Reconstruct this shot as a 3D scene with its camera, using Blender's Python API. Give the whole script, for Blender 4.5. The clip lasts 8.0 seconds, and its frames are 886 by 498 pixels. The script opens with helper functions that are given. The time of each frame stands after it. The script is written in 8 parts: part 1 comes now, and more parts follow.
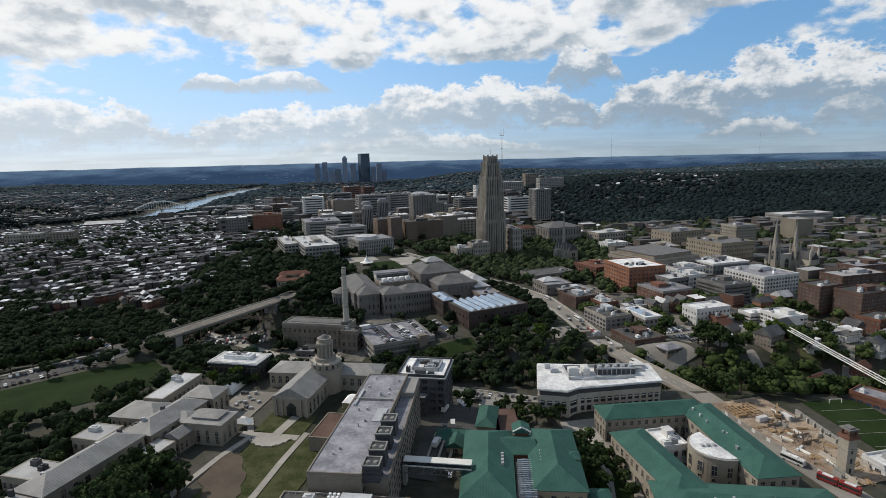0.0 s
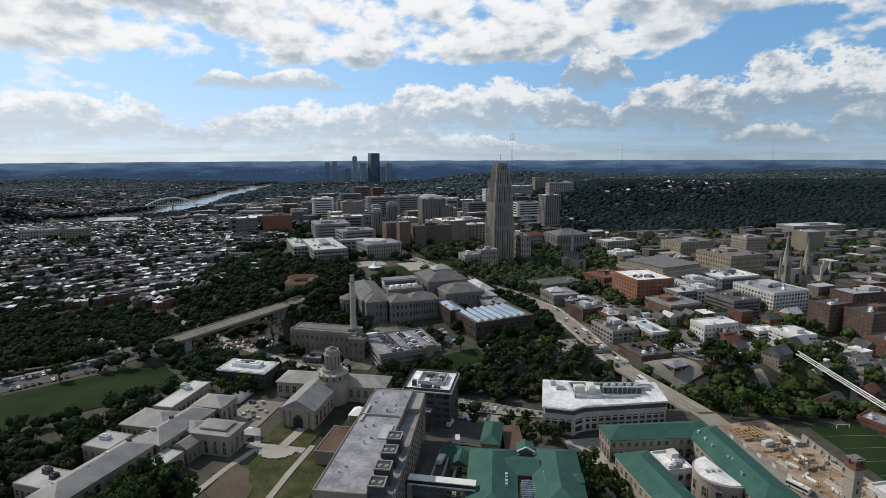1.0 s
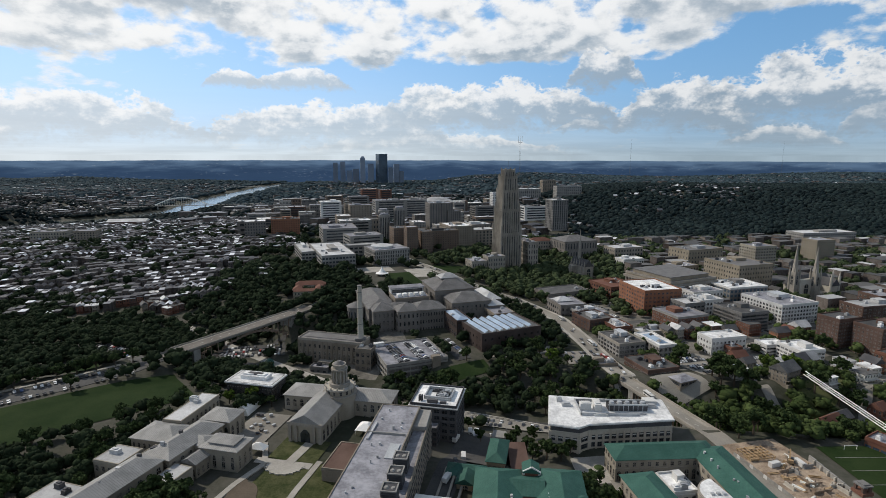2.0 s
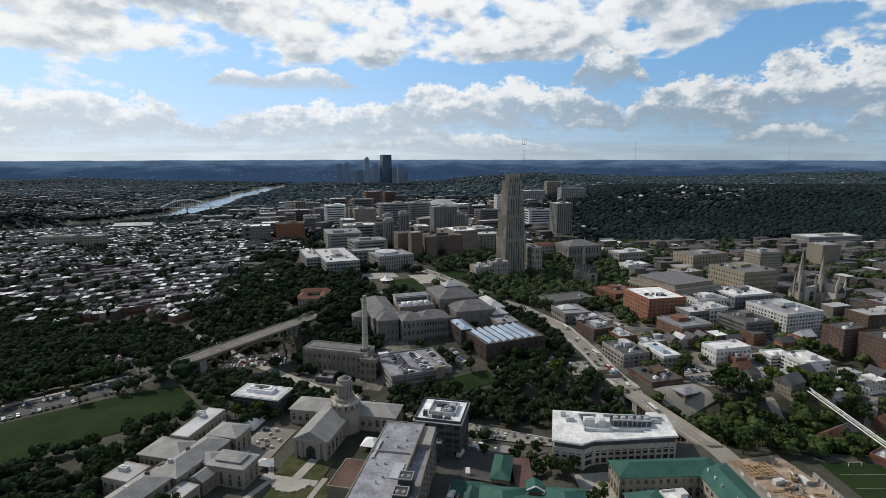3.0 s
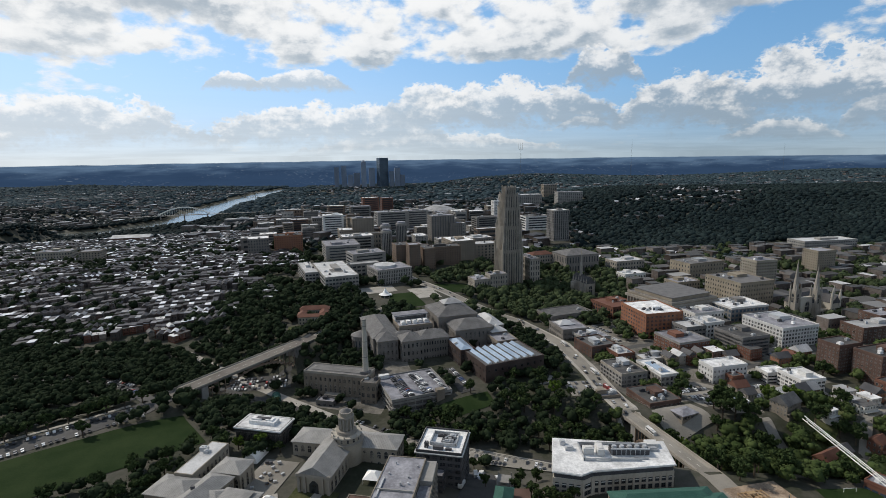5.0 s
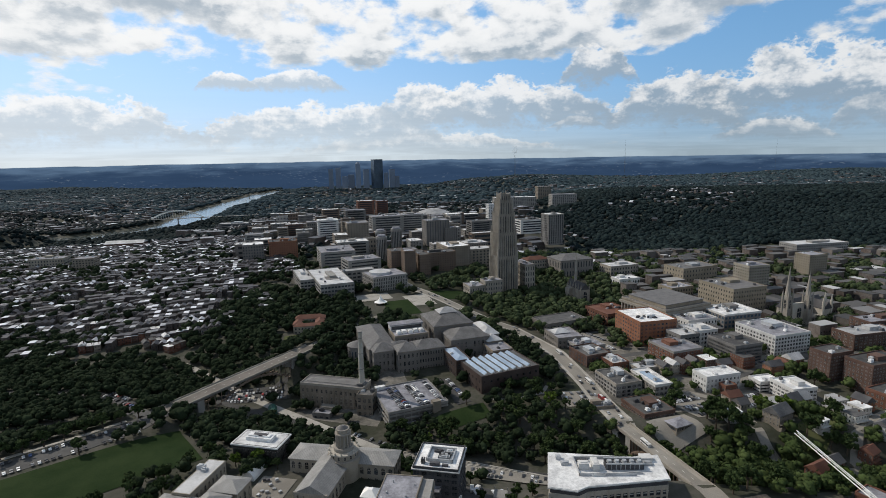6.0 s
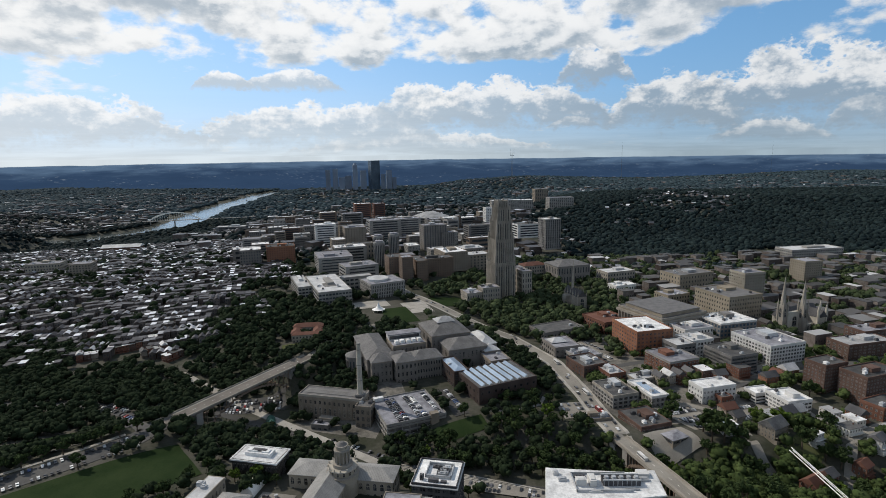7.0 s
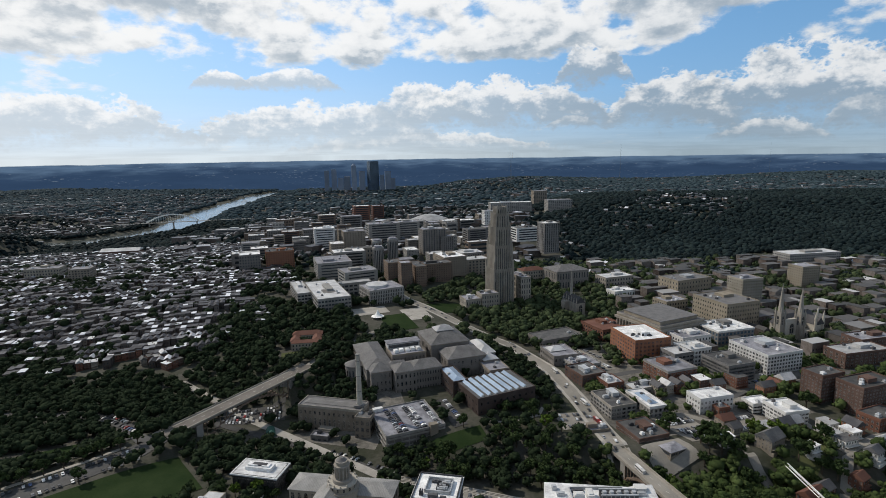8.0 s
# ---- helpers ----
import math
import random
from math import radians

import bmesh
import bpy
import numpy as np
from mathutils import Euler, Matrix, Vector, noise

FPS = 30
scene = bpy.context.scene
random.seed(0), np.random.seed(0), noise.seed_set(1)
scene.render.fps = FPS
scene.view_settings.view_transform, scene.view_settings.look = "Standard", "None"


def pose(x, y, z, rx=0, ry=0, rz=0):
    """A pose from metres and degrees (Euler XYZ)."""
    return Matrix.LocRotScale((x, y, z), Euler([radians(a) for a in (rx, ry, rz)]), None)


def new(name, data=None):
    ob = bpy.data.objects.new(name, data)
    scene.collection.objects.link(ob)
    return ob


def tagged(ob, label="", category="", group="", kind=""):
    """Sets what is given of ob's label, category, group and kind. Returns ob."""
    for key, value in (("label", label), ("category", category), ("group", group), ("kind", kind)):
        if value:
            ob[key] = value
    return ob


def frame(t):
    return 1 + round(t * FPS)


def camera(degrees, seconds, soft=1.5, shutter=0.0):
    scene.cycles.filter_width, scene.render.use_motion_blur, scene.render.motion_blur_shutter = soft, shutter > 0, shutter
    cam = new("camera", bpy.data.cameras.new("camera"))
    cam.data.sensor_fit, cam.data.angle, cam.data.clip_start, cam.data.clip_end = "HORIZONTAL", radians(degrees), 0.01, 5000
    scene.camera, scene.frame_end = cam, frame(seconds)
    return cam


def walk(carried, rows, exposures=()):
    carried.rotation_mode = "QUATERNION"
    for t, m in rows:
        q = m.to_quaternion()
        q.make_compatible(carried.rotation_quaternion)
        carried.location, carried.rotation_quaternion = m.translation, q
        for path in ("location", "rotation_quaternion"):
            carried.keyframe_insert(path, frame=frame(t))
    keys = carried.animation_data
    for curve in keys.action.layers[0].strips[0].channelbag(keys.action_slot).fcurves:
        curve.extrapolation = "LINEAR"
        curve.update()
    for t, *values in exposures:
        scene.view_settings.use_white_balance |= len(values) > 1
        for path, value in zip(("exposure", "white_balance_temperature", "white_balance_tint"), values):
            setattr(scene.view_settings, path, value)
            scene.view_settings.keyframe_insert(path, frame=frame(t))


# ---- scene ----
cam = camera(79.06, 8.0, soft=0.75)
PATH = [
    (0.0, 0.00, 0.00, 167.08, -0.000, -9.788, 1.317),
    (0.5, -0.28, -0.04, 171.45, 0.513, -9.724, 0.809),
    (1.0, -0.40, -0.06, 175.83, 1.039, -9.773, 0.225),
    (1.5, -0.58, 0.01, 180.45, 1.506, -9.782, -0.010),
    (3.0, -0.70, 0.07, 195.10, 2.275, -9.846, 0.034),
    (3.5, -0.58, 0.08, 199.69, 2.388, -9.916, 0.308),
    (4.0, -0.67, -0.05, 204.52, 2.315, -9.905, 0.466),
    (4.5, -0.79, -0.19, 209.81, 2.166, -9.866, 0.601),
    (6.0, -1.12, -0.56, 225.61, 1.312, -9.884, 0.988),
    (6.5, -1.74, -0.72, 230.99, 1.125, -9.866, 0.866),
    (7.0, -2.05, -0.80, 236.38, 0.997, -9.891, 0.868),
    (7.5, -2.07, -0.96, 241.64, 0.955, -9.926, 0.848),
    (8.0, -2.07, -0.98, 247.08, 0.868, -9.959, 0.873),
]
walk(cam, [(t, pose(x, y, z, 90 + pitch, roll, yaw)) for t, x, y, z, yaw, pitch, roll in PATH], [(0.0, 0.0, 6900, 10), (8.0, 0.0, 6900, 10)])

# ---- world, sun, exposure ----
SUN_AZ, SUN_EL = radians(-62), radians(42)      # from +y towards +x
to_sun = Vector((math.sin(SUN_AZ) * math.cos(SUN_EL), math.cos(SUN_AZ) * math.cos(SUN_EL), math.sin(SUN_EL)))


def link(nt, value, socket):
    if isinstance(value, bpy.types.NodeSocket):
        nt.links.new(value, socket)
    elif value is not None:
        socket.default_value = value


def calc(nt, op, a, b=None, c=None, clamp=False):
    n = nt.nodes.new("ShaderNodeMath")
    n.operation, n.use_clamp = op, clamp
    for v, s in zip((a, b, c), n.inputs):
        link(nt, v, s)
    return n.outputs[0]


def ramp(nt, v, lo, hi, out_lo=0.0, out_hi=1.0):
    n = nt.nodes.new("ShaderNodeMapRange")
    n.interpolation_type = "SMOOTHSTEP"
    for val, s in zip((v, lo, hi, out_lo, out_hi), n.inputs):
        link(nt, val, s)
    return n.outputs[0]


def blend(nt, f, a, b, mode="MIX"):
    n = nt.nodes.new("ShaderNodeMix")
    n.data_type, n.blend_type = "RGBA", mode
    link(nt, f, n.inputs[0])
    link(nt, (*a, 1) if isinstance(a, tuple) else a, n.inputs[6])
    link(nt, (*b, 1) if isinstance(b, tuple) else b, n.inputs[7])
    return n.outputs[2]


def noise3(nt, vec, scale, detail=4.0, rough=0.55):
    n = nt.nodes.new("ShaderNodeTexNoise")
    link(nt, vec, n.inputs["Vector"])
    n.inputs["Scale"].default_value, n.inputs["Detail"].default_value, n.inputs["Roughness"].default_value = scale, detail, rough
    return n.outputs[0]


def make_world():
    w = bpy.data.worlds.new("sky")
    scene.world = w
    w.use_nodes = True
    nt = w.node_tree
    bg = nt.nodes["Background"]
    sky = nt.nodes.new("ShaderNodeTexSky")
    sky.sky_type, sky.sun_disc = "NISHITA", False
    sky.sun_elevation, sky.sun_rotation = SUN_EL, SUN_AZ % (2 * math.pi)
    sky.air_density, sky.dust_density, sky.ozone_density = 1.0, 0.0, 1.0
    tc = nt.nodes.new("ShaderNodeTexCoord").outputs["Generated"]
    sep = nt.nodes.new("ShaderNodeSeparateXYZ")
    nt.links.new(tc, sep.inputs[0])
    x, y, z = sep.outputs
    az = calc(nt, "ARCTAN2", x, y)
    up = nt.nodes.new("ShaderNodeCombineXYZ")      # clean deep-blue air, little whitened towards the horizon
    for v, s in ((x, 0), (y, 1), (calc(nt, "ADD", calc(nt, "MAXIMUM", z, 0.0), 0.30), 2)):
        link(nt, v, up.inputs[s])
    nt.links.new(up.outputs[0], sky.inputs[0])
    el = calc(nt, "ARCSINE", z)
    elp = calc(nt, "MAXIMUM", el, 0.0)

    def density(lift):
        e = calc(nt, "ADD", elp, lift)
        comb = nt.nodes.new("ShaderNodeCombineXYZ")
        link(nt, calc(nt, "MULTIPLY", az, 9.0), comb.inputs[0])
        link(nt, calc(nt, "MULTIPLY", calc(nt, "LOGARITHM", calc(nt, "ADD", e, 0.10), math.e), 5.0), comb.inputs[1])
        comb.inputs[2].default_value = 3.7
        d = noise3(nt, comb.outputs[0], 1.5, 12.0, 0.56)
        d = calc(nt, "ADD", d, calc(nt, "MULTIPLY", calc(nt, "SUBTRACT", noise3(nt, comb.outputs[0], 0.4, 2.0), 0.5), 0.35))
        # the weather of the day: banks of cumulus and the clear lanes between them
        d = calc(nt, "ADD", d, ramp(nt, e, 0.125, 0.185, -0.16, 0.10))
        for ca, ce, ra, re, wgt in ((-0.40, 0.185, 0.035, 0.035, -0.17), (0.08, 0.150, 0.13, 0.012, -0.22), (0.45, 0.168, 0.10, 0.016, -0.26), (0.55, 0.198, 0.09, 0.022, -0.24),
                                    (-0.02, 0.215, 0.03, 0.012, -0.12), (-0.60, 0.170, 0.16, 0.035, 0.14), (0.20, 0.190, 0.16, 0.022, 0.10), (-0.16, 0.185, 0.15, 0.025, 0.12), (0.36, 0.215, 0.10, 0.015, 0.08), (0.38, 0.240, 0.17, 0.024, 0.16), (-0.45, 0.250, 0.20, 0.03, 0.10)):
            u = calc(nt, "DIVIDE", calc(nt, "SUBTRACT", az, ca), ra)
            v = calc(nt, "DIVIDE", calc(nt, "SUBTRACT", e, ce), re)
            r2 = calc(nt, "MULTIPLY_ADD", u, u, calc(nt, "MULTIPLY", v, v))
            d = calc(nt, "MULTIPLY_ADD", calc(nt, "EXPONENT", calc(nt, "MULTIPLY", r2, -1.0)), wgt, d)
        return d

    here, above = density(0.0), density(0.016)
    cover = ramp(nt, here, 0.45, 0.62)
    shade = ramp(nt, above, 0.54, 0.90)
    lit = ramp(nt, calc(nt, "SUBTRACT", here, above), -0.06, 0.10)
    white = blend(nt, shade, CLOUD_LIT, CLOUD_BASE)
    white = blend(nt, calc(nt, "MULTIPLY", lit, 0.55), white, CLOUD_LIT)
    glow = calc(nt, "EXPONENT", calc(nt, "MULTIPLY", calc(nt, "POWER", calc(nt, "ADD", az, 0.95), 2.0), -2.2))
    white = blend(nt, calc(nt, "MULTIPLY", ramp(nt, az, 0.05, 0.75), 0.42), white, (0.50, 0.57, 0.66))      # away from the sun the clouds turn grey
    blue = blend(nt, 1.0, sky.outputs[0], SKY_GAIN, "MULTIPLY")
    high = ramp(nt, el, 0.28, 0.85)                # overhead the sky clears and deepens
    blue = blend(nt, calc(nt, "MULTIPLY", high, 0.6), blue, (0.065, 0.095, 0.14))
    air = blend(nt, calc(nt, "MULTIPLY", cover, calc(nt, "MULTIPLY_ADD", high, -0.8, 1.0)), blue, white)
    far_side = ramp(nt, az, -0.25, 0.45)
    low = calc(nt, "EXPONENT", calc(nt, "DIVIDE", elp, calc(nt, "MULTIPLY_ADD", far_side, 0.012, -0.100)))
    air = blend(nt, calc(nt, "MULTIPLY", low, 0.85), air, blend(nt, far_side, HORIZON, HORIZON_AWAY))
    # cumulus heaps with flat grey bases, one over another: middle, half width, base, height
    crown = nt.nodes.new("ShaderNodeCombineXYZ")
    link(nt, calc(nt, "MULTIPLY", az, 30.0), crown.inputs[0])
    link(nt, calc(nt, "MULTIPLY", elp, 42.0), crown.inputs[1])
    lumps = calc(nt, "SUBTRACT", noise3(nt, crown.outputs[0], 0.55, 3.0, 0.5), 0.5)
    frill = calc(nt, "SUBTRACT", noise3(nt, crown.outputs[0], 1.7, 9.0, 0.62), 0.5)
    puffs = calc(nt, "ABSOLUTE", calc(nt, "SUBTRACT", noise3(nt, crown.outputs[0], 2.6, 5.0, 0.5), 0.5))
    rough_edge = calc(nt, "MULTIPLY_ADD", lumps, 1.3, calc(nt, "MULTIPLY_ADD", puffs, -0.8, calc(nt, "MULTIPLY", frill, 0.45)))
    billow = calc(nt, "MULTIPLY_ADD", frill, 1.1, calc(nt, "MULTIPLY", calc(nt, "SUBTRACT", noise3(nt, crown.outputs[0], 1.0, 6.0, 0.55), 0.5), 1.6))
    lit_here = blend(nt, calc(nt, "MULTIPLY", far_side, 0.35), CLOUD_LIT, (0.62, 0.65, 0.68))
    base_here = blend(nt, far_side, (0.43, 0.55, 0.69), CLOUD_BASE)
    for ca, ra, base, tall in ((-0.044, 0.26, 0.008, 0.034), (0.217, 0.045, 0.050, 0.016), (0.520, 0.085, 0.024, 0.026), (0.640, 0.05, 0.042, 0.034),
                               (-0.650, 0.22, 0.042, 0.062), (-0.236, 0.22, 0.036, 0.060), (-0.390, 0.05, 0.1214, 0.024), (-0.285, 0.09, 0.1226, 0.026),
                               (0.250, 0.065, 0.132, 0.050), (-0.049, 0.10, 0.074, 0.056), (0.568, 0.20, 0.066, 0.088), (0.085, 0.215, 0.066, 0.066), (0.372, 0.105, 0.064, 0.066)):
        u = calc(nt, "DIVIDE", calc(nt, "SUBTRACT", az, ca), ra)
        dome = calc(nt, "SUBTRACT", 1.0, calc(nt, "POWER", calc(nt, "ABSOLUTE", u), 2.4))
        s = calc(nt, "DIVIDE", calc(nt, "SUBTRACT", elp, base), tall)
        s = calc(nt, "MULTIPLY_ADD", rough_edge, -1.0, s)
        body = ramp(nt, calc(nt, "SUBTRACT", dome, s), -0.05, 0.16)
        body = calc(nt, "MULTIPLY", body, ramp(nt, s, -0.42, 0.10))
        tone = blend(nt, ramp(nt, calc(nt, "MULTIPLY_ADD", billow, 1.0, calc(nt, "MULTIPLY_ADD", dome, -0.25, s)), -0.05, 0.62), base_here, lit_here)
        air = blend(nt, calc(nt, "MULTIPLY", body, 0.93), air, tone)
    # thin layered haze in front of the low clouds
    sheet = nt.nodes.new("ShaderNodeCombineXYZ")
    link(nt, calc(nt, "MULTIPLY", az, 5.0), sheet.inputs[0])
    link(nt, calc(nt, "MULTIPLY", elp, 75.0), sheet.inputs[1])
    layers = ramp(nt, noise3(nt, sheet.outputs[0], 1.1, 7.0, 0.6), 0.36, 0.66, 0.62, 1.12)
    veil = blend(nt, far_side, HORIZON, HORIZON_AWAY)
    tint = nt.nodes.new("ShaderNodeCombineXYZ")
    for k in range(3):
        link(nt, layers, tint.inputs[k])
    veil = blend(nt, 0.5, veil, blend(nt, 1.0, veil, tint.outputs[0], "MULTIPLY"))
    air = blend(nt, calc(nt, "MULTIPLY", calc(nt, "EXPONENT", calc(nt, "DIVIDE", elp, -0.034)), 0.85), air, veil)
    air = blend(nt, calc(nt, "MULTIPLY", glow, 0.25), air, (1.05, 1.06, 1.08))
    # distance: wooded hills beyond the ground's edge, haze blue put into their colour
    comb = nt.nodes.new("ShaderNodeCombineXYZ")
    link(nt, calc(nt, "MULTIPLY", az, 9.0), comb.inputs[0])
    link(nt, calc(nt, "MULTIPLY", el, 60.0), comb.inputs[1])
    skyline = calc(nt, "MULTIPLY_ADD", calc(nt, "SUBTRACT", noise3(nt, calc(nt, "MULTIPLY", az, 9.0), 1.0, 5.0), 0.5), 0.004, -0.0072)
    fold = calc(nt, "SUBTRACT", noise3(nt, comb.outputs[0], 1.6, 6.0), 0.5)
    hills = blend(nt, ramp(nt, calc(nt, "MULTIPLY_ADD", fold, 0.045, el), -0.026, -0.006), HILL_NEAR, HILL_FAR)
    ridges = nt.nodes.new("ShaderNodeCombineXYZ")
    link(nt, calc(nt, "MULTIPLY", az, 16.0), ridges.inputs[0])
    link(nt, calc(nt, "MULTIPLY", el, 150.0), ridges.inputs[1])
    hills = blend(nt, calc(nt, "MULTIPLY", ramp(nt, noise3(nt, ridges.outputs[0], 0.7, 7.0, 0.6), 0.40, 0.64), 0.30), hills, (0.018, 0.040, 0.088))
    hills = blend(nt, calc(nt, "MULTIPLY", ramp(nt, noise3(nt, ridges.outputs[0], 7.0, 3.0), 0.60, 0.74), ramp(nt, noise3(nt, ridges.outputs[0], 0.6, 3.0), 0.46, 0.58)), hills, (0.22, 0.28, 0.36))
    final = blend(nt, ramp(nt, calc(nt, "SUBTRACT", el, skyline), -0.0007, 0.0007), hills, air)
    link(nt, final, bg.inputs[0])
    bg.inputs[1].default_value = WORLD


WORLD, SKY_GAIN = 1.0, (0.128, 0.194, 0.212)
CLOUD_LIT, CLOUD_BASE, HORIZON, HORIZON_AWAY = (0.90, 0.94, 1.00), (0.27, 0.37, 0.49), (0.62, 0.73, 0.83), (0.35, 0.46, 0.56)
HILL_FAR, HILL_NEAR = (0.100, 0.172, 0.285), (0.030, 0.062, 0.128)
make_world()
sun_data = bpy.data.lights.new("sun", "SUN")
sun_data.energy, sun_data.angle, sun_data.color = 3.3, radians(0.6), (1.0, 0.95, 0.88)
sun = new("sun", sun_data)
sun.rotation_euler = (-to_sun).to_track_quat("-Z", "Y").to_euler()


# ---- materials ----
def surface(name, a, b, rough=0.85, metal=0.0, big=0.08, fine=1.2, bump=0.25, vary=0.25, spec=0.12, island=False):
    """A surface between two colours: stains at one scale, grain at another, a shade of its own for each piece."""
    m = bpy.data.materials.new(name)
    m.use_nodes = True
    nt = m.node_tree
    p = nt.nodes["Principled BSDF"]
    geo = nt.nodes.new("ShaderNodeNewGeometry")
    pos = geo.outputs["Position"]
    n1, n2 = noise3(nt, pos, big, 4.0), noise3(nt, pos, fine, 6.0, 0.65)
    mixf = ramp(nt, calc(nt, "MULTIPLY_ADD", n1, 0.6, calc(nt, "MULTIPLY", n2, 0.4)), 0.33, 0.67)
    col = blend(nt, mixf, a, b)
    rnd = geo.outputs["Random Per Island"] if island else nt.nodes.new("ShaderNodeObjectInfo").outputs["Random"]
    k = calc(nt, "MULTIPLY_ADD", rnd, vary * 2, 1.0 - vary)
    comb = nt.nodes.new("ShaderNodeCombineXYZ")
    for s in comb.inputs:
        link(nt, k, s)
    col = blend(nt, 1.0, col, comb.outputs[0], "MULTIPLY")
    link(nt, col, p.inputs["Base Color"])
    p.inputs["Metallic"].default_value = metal
    p.inputs["Specular IOR Level"].default_value = spec
    link(nt, calc(nt, "MULTIPLY_ADD", n2, 0.2, rough - 0.1), p.inputs["Roughness"])
    if bump:
        bp = nt.nodes.new("ShaderNodeBump")
        bp.inputs["Strength"].default_value, bp.inputs["Distance"].default_value = bump, 0.3
        link(nt, n2, bp.inputs["Height"])
        link(nt, bp.outputs[0], p.inputs["Normal"])
    return m


def seamed(name, a, b, gap, rough=0.6, metal=0.0):
    """Sheet-metal roofing with standing seams, dulled by weather."""
    m = surface(name, a, b, rough, metal, 0.15, 1.0, 0.0, 0.08)
    nt = m.node_tree
    p = nt.nodes["Principled BSDF"]
    tc = nt.nodes.new("ShaderNodeTexCoord").outputs["UV"]
    wv = nt.nodes.new("ShaderNodeTexWave")
    wv.wave_profile = "SAW"
    link(nt, tc, wv.inputs["Vector"])
    wv.inputs["Scale"].default_value = gap
    bp = nt.nodes.new("ShaderNodeBump")
    bp.inputs["Strength"].default_value, bp.inputs["Distance"].default_value = 0.5, 0.15
    seam = ramp(nt, wv.outputs["Fac"], 0.75, 0.95)
    link(nt, seam, bp.inputs["Height"])
    old = p.inputs["Base Color"].links[0].from_socket
    link(nt, blend(nt, calc(nt, "MULTIPLY", seam, 0.45), old, tuple(0.45 * v for v in a)), p.inputs["Base Color"])
    link(nt, bp.outputs[0], p.inputs["Normal"])
    return m


def roofs(name, dark, pale, share=0.72):
    """Many small roofs: most of them tarred and dark, one in four silvered."""
    m = surface(name, dark, dark, 0.6, island=True, vary=0.35, big=0.05, fine=0.4)
    nt = m.node_tree
    p = nt.nodes["Principled BSDF"]
    old = p.inputs["Base Color"].links[0].from_socket
    rnd = nt.nodes.new("ShaderNodeNewGeometry").outputs["Random Per Island"]
    link(nt, blend(nt, ramp(nt, calc(nt, "FRACT", calc(nt, "MULTIPLY", rnd, 7.3)), share, share + 0.2), old, pale), p.inputs["Base Color"])
    return m


LIMESTONE = surface("limestone", (0.205, 0.186, 0.158), (0.305, 0.28, 0.245), vary=0.06)
PALESTONE = surface("pale_stone", (0.31, 0.285, 0.24), (0.43, 0.4, 0.35), vary=0.05)
GREYSTONE = surface("grey_stone", (0.13, 0.12, 0.111), (0.19, 0.177, 0.164), vary=0.08)
TANSTONE = surface("tan_stone", (0.168, 0.144, 0.116), (0.248, 0.216, 0.177), vary=0.07)
SANDSTONE = surface("sand_stone", (0.195, 0.168, 0.128), (0.285, 0.248, 0.195), vary=0.06)
BUFF = surface("buff_brick", (0.27, 0.22, 0.155), (0.36, 0.305, 0.225), fine=2.5, vary=0.06)
CREAM = surface("cream_brick", (0.225, 0.2, 0.16), (0.315, 0.288, 0.24), fine=2.0, vary=0.05)
BROWNBRICK = surface("brown_brick", (0.118, 0.086, 0.068), (0.18, 0.138, 0.11), fine=2.5, vary=0.12)
REDBRICK = surface("red_brick", (0.115, 0.053, 0.038), (0.18, 0.09, 0.064), fine=2.5, vary=0.14)
ORANGEBRICK = surface("orange_brick", (0.19, 0.083, 0.05), (0.27, 0.13, 0.08), fine=2.5, vary=0.06)
DARKBRICK = surface("dark_brick", (0.075, 0.045, 0.036), (0.13, 0.085, 0.07), fine=2.5, vary=0.12)
CONCRETE = surface("concrete", (0.19, 0.183, 0.172), (0.285, 0.277, 0.262), vary=0.08)
DARKCONC = surface("dark_concrete", (0.12, 0.115, 0.11), (0.19, 0.185, 0.18), vary=0.1)
WHITEWALL = surface("white_plaster", (0.44, 0.437, 0.425), (0.6, 0.595, 0.58), vary=0.06)
PAINT = surface("house_siding", (0.34, 0.33, 0.31), (0.60, 0.59, 0.56), vary=0.35, fine=3)
WHITEROOF = surface("white_membrane_roof", (0.42, 0.42, 0.42), (0.80, 0.80, 0.79), rough=0.6, big=0.14, fine=0.8, vary=0.10, bump=0.12)
GREYROOF = surface("grey_membrane_roof", (0.125, 0.125, 0.14), (0.29, 0.29, 0.315), rough=0.7, big=0.12, fine=0.6, vary=0.15, bump=0.1)
TARROOF = surface("tar_roof", (0.05, 0.05, 0.052), (0.11, 0.108, 0.105), rough=0.75, big=0.15, vary=0.3, bump=0.15)
PALEROOF = surface("silvered_roof", (0.27, 0.27, 0.27), (0.48, 0.48, 0.48), rough=0.55, vary=0.25, bump=0.1)
SEAMROOF = seamed("grey_seamed_roof", (0.2, 0.197, 0.19), (0.3, 0.293, 0.28), 0.3)
STONEROOF = seamed("stone_grey_roof", (0.1, 0.097, 0.096), (0.165, 0.16, 0.157), 0.7)
COPPER = seamed("green_copper_roof", (0.027, 0.083, 0.067), (0.047, 0.120, 0.097), 0.55, 0.65)
SLATE = surface("slate_roof", (0.06, 0.06, 0.065), (0.11, 0.108, 0.11), vary=0.25)
REDTILE = surface("red_tile_roof", (0.105, 0.05, 0.038), (0.155, 0.078, 0.058), fine=3, vary=0.12)
MECH = surface("plant_metal", (0.30, 0.31, 0.32), (0.48, 0.49, 0.50), rough=0.5, metal=0.3, vary=0.25)
DARKMECH = surface("dark_plant_metal", (0.05, 0.05, 0.055), (0.10, 0.10, 0.105), rough=0.6, metal=0.2, vary=0.2)
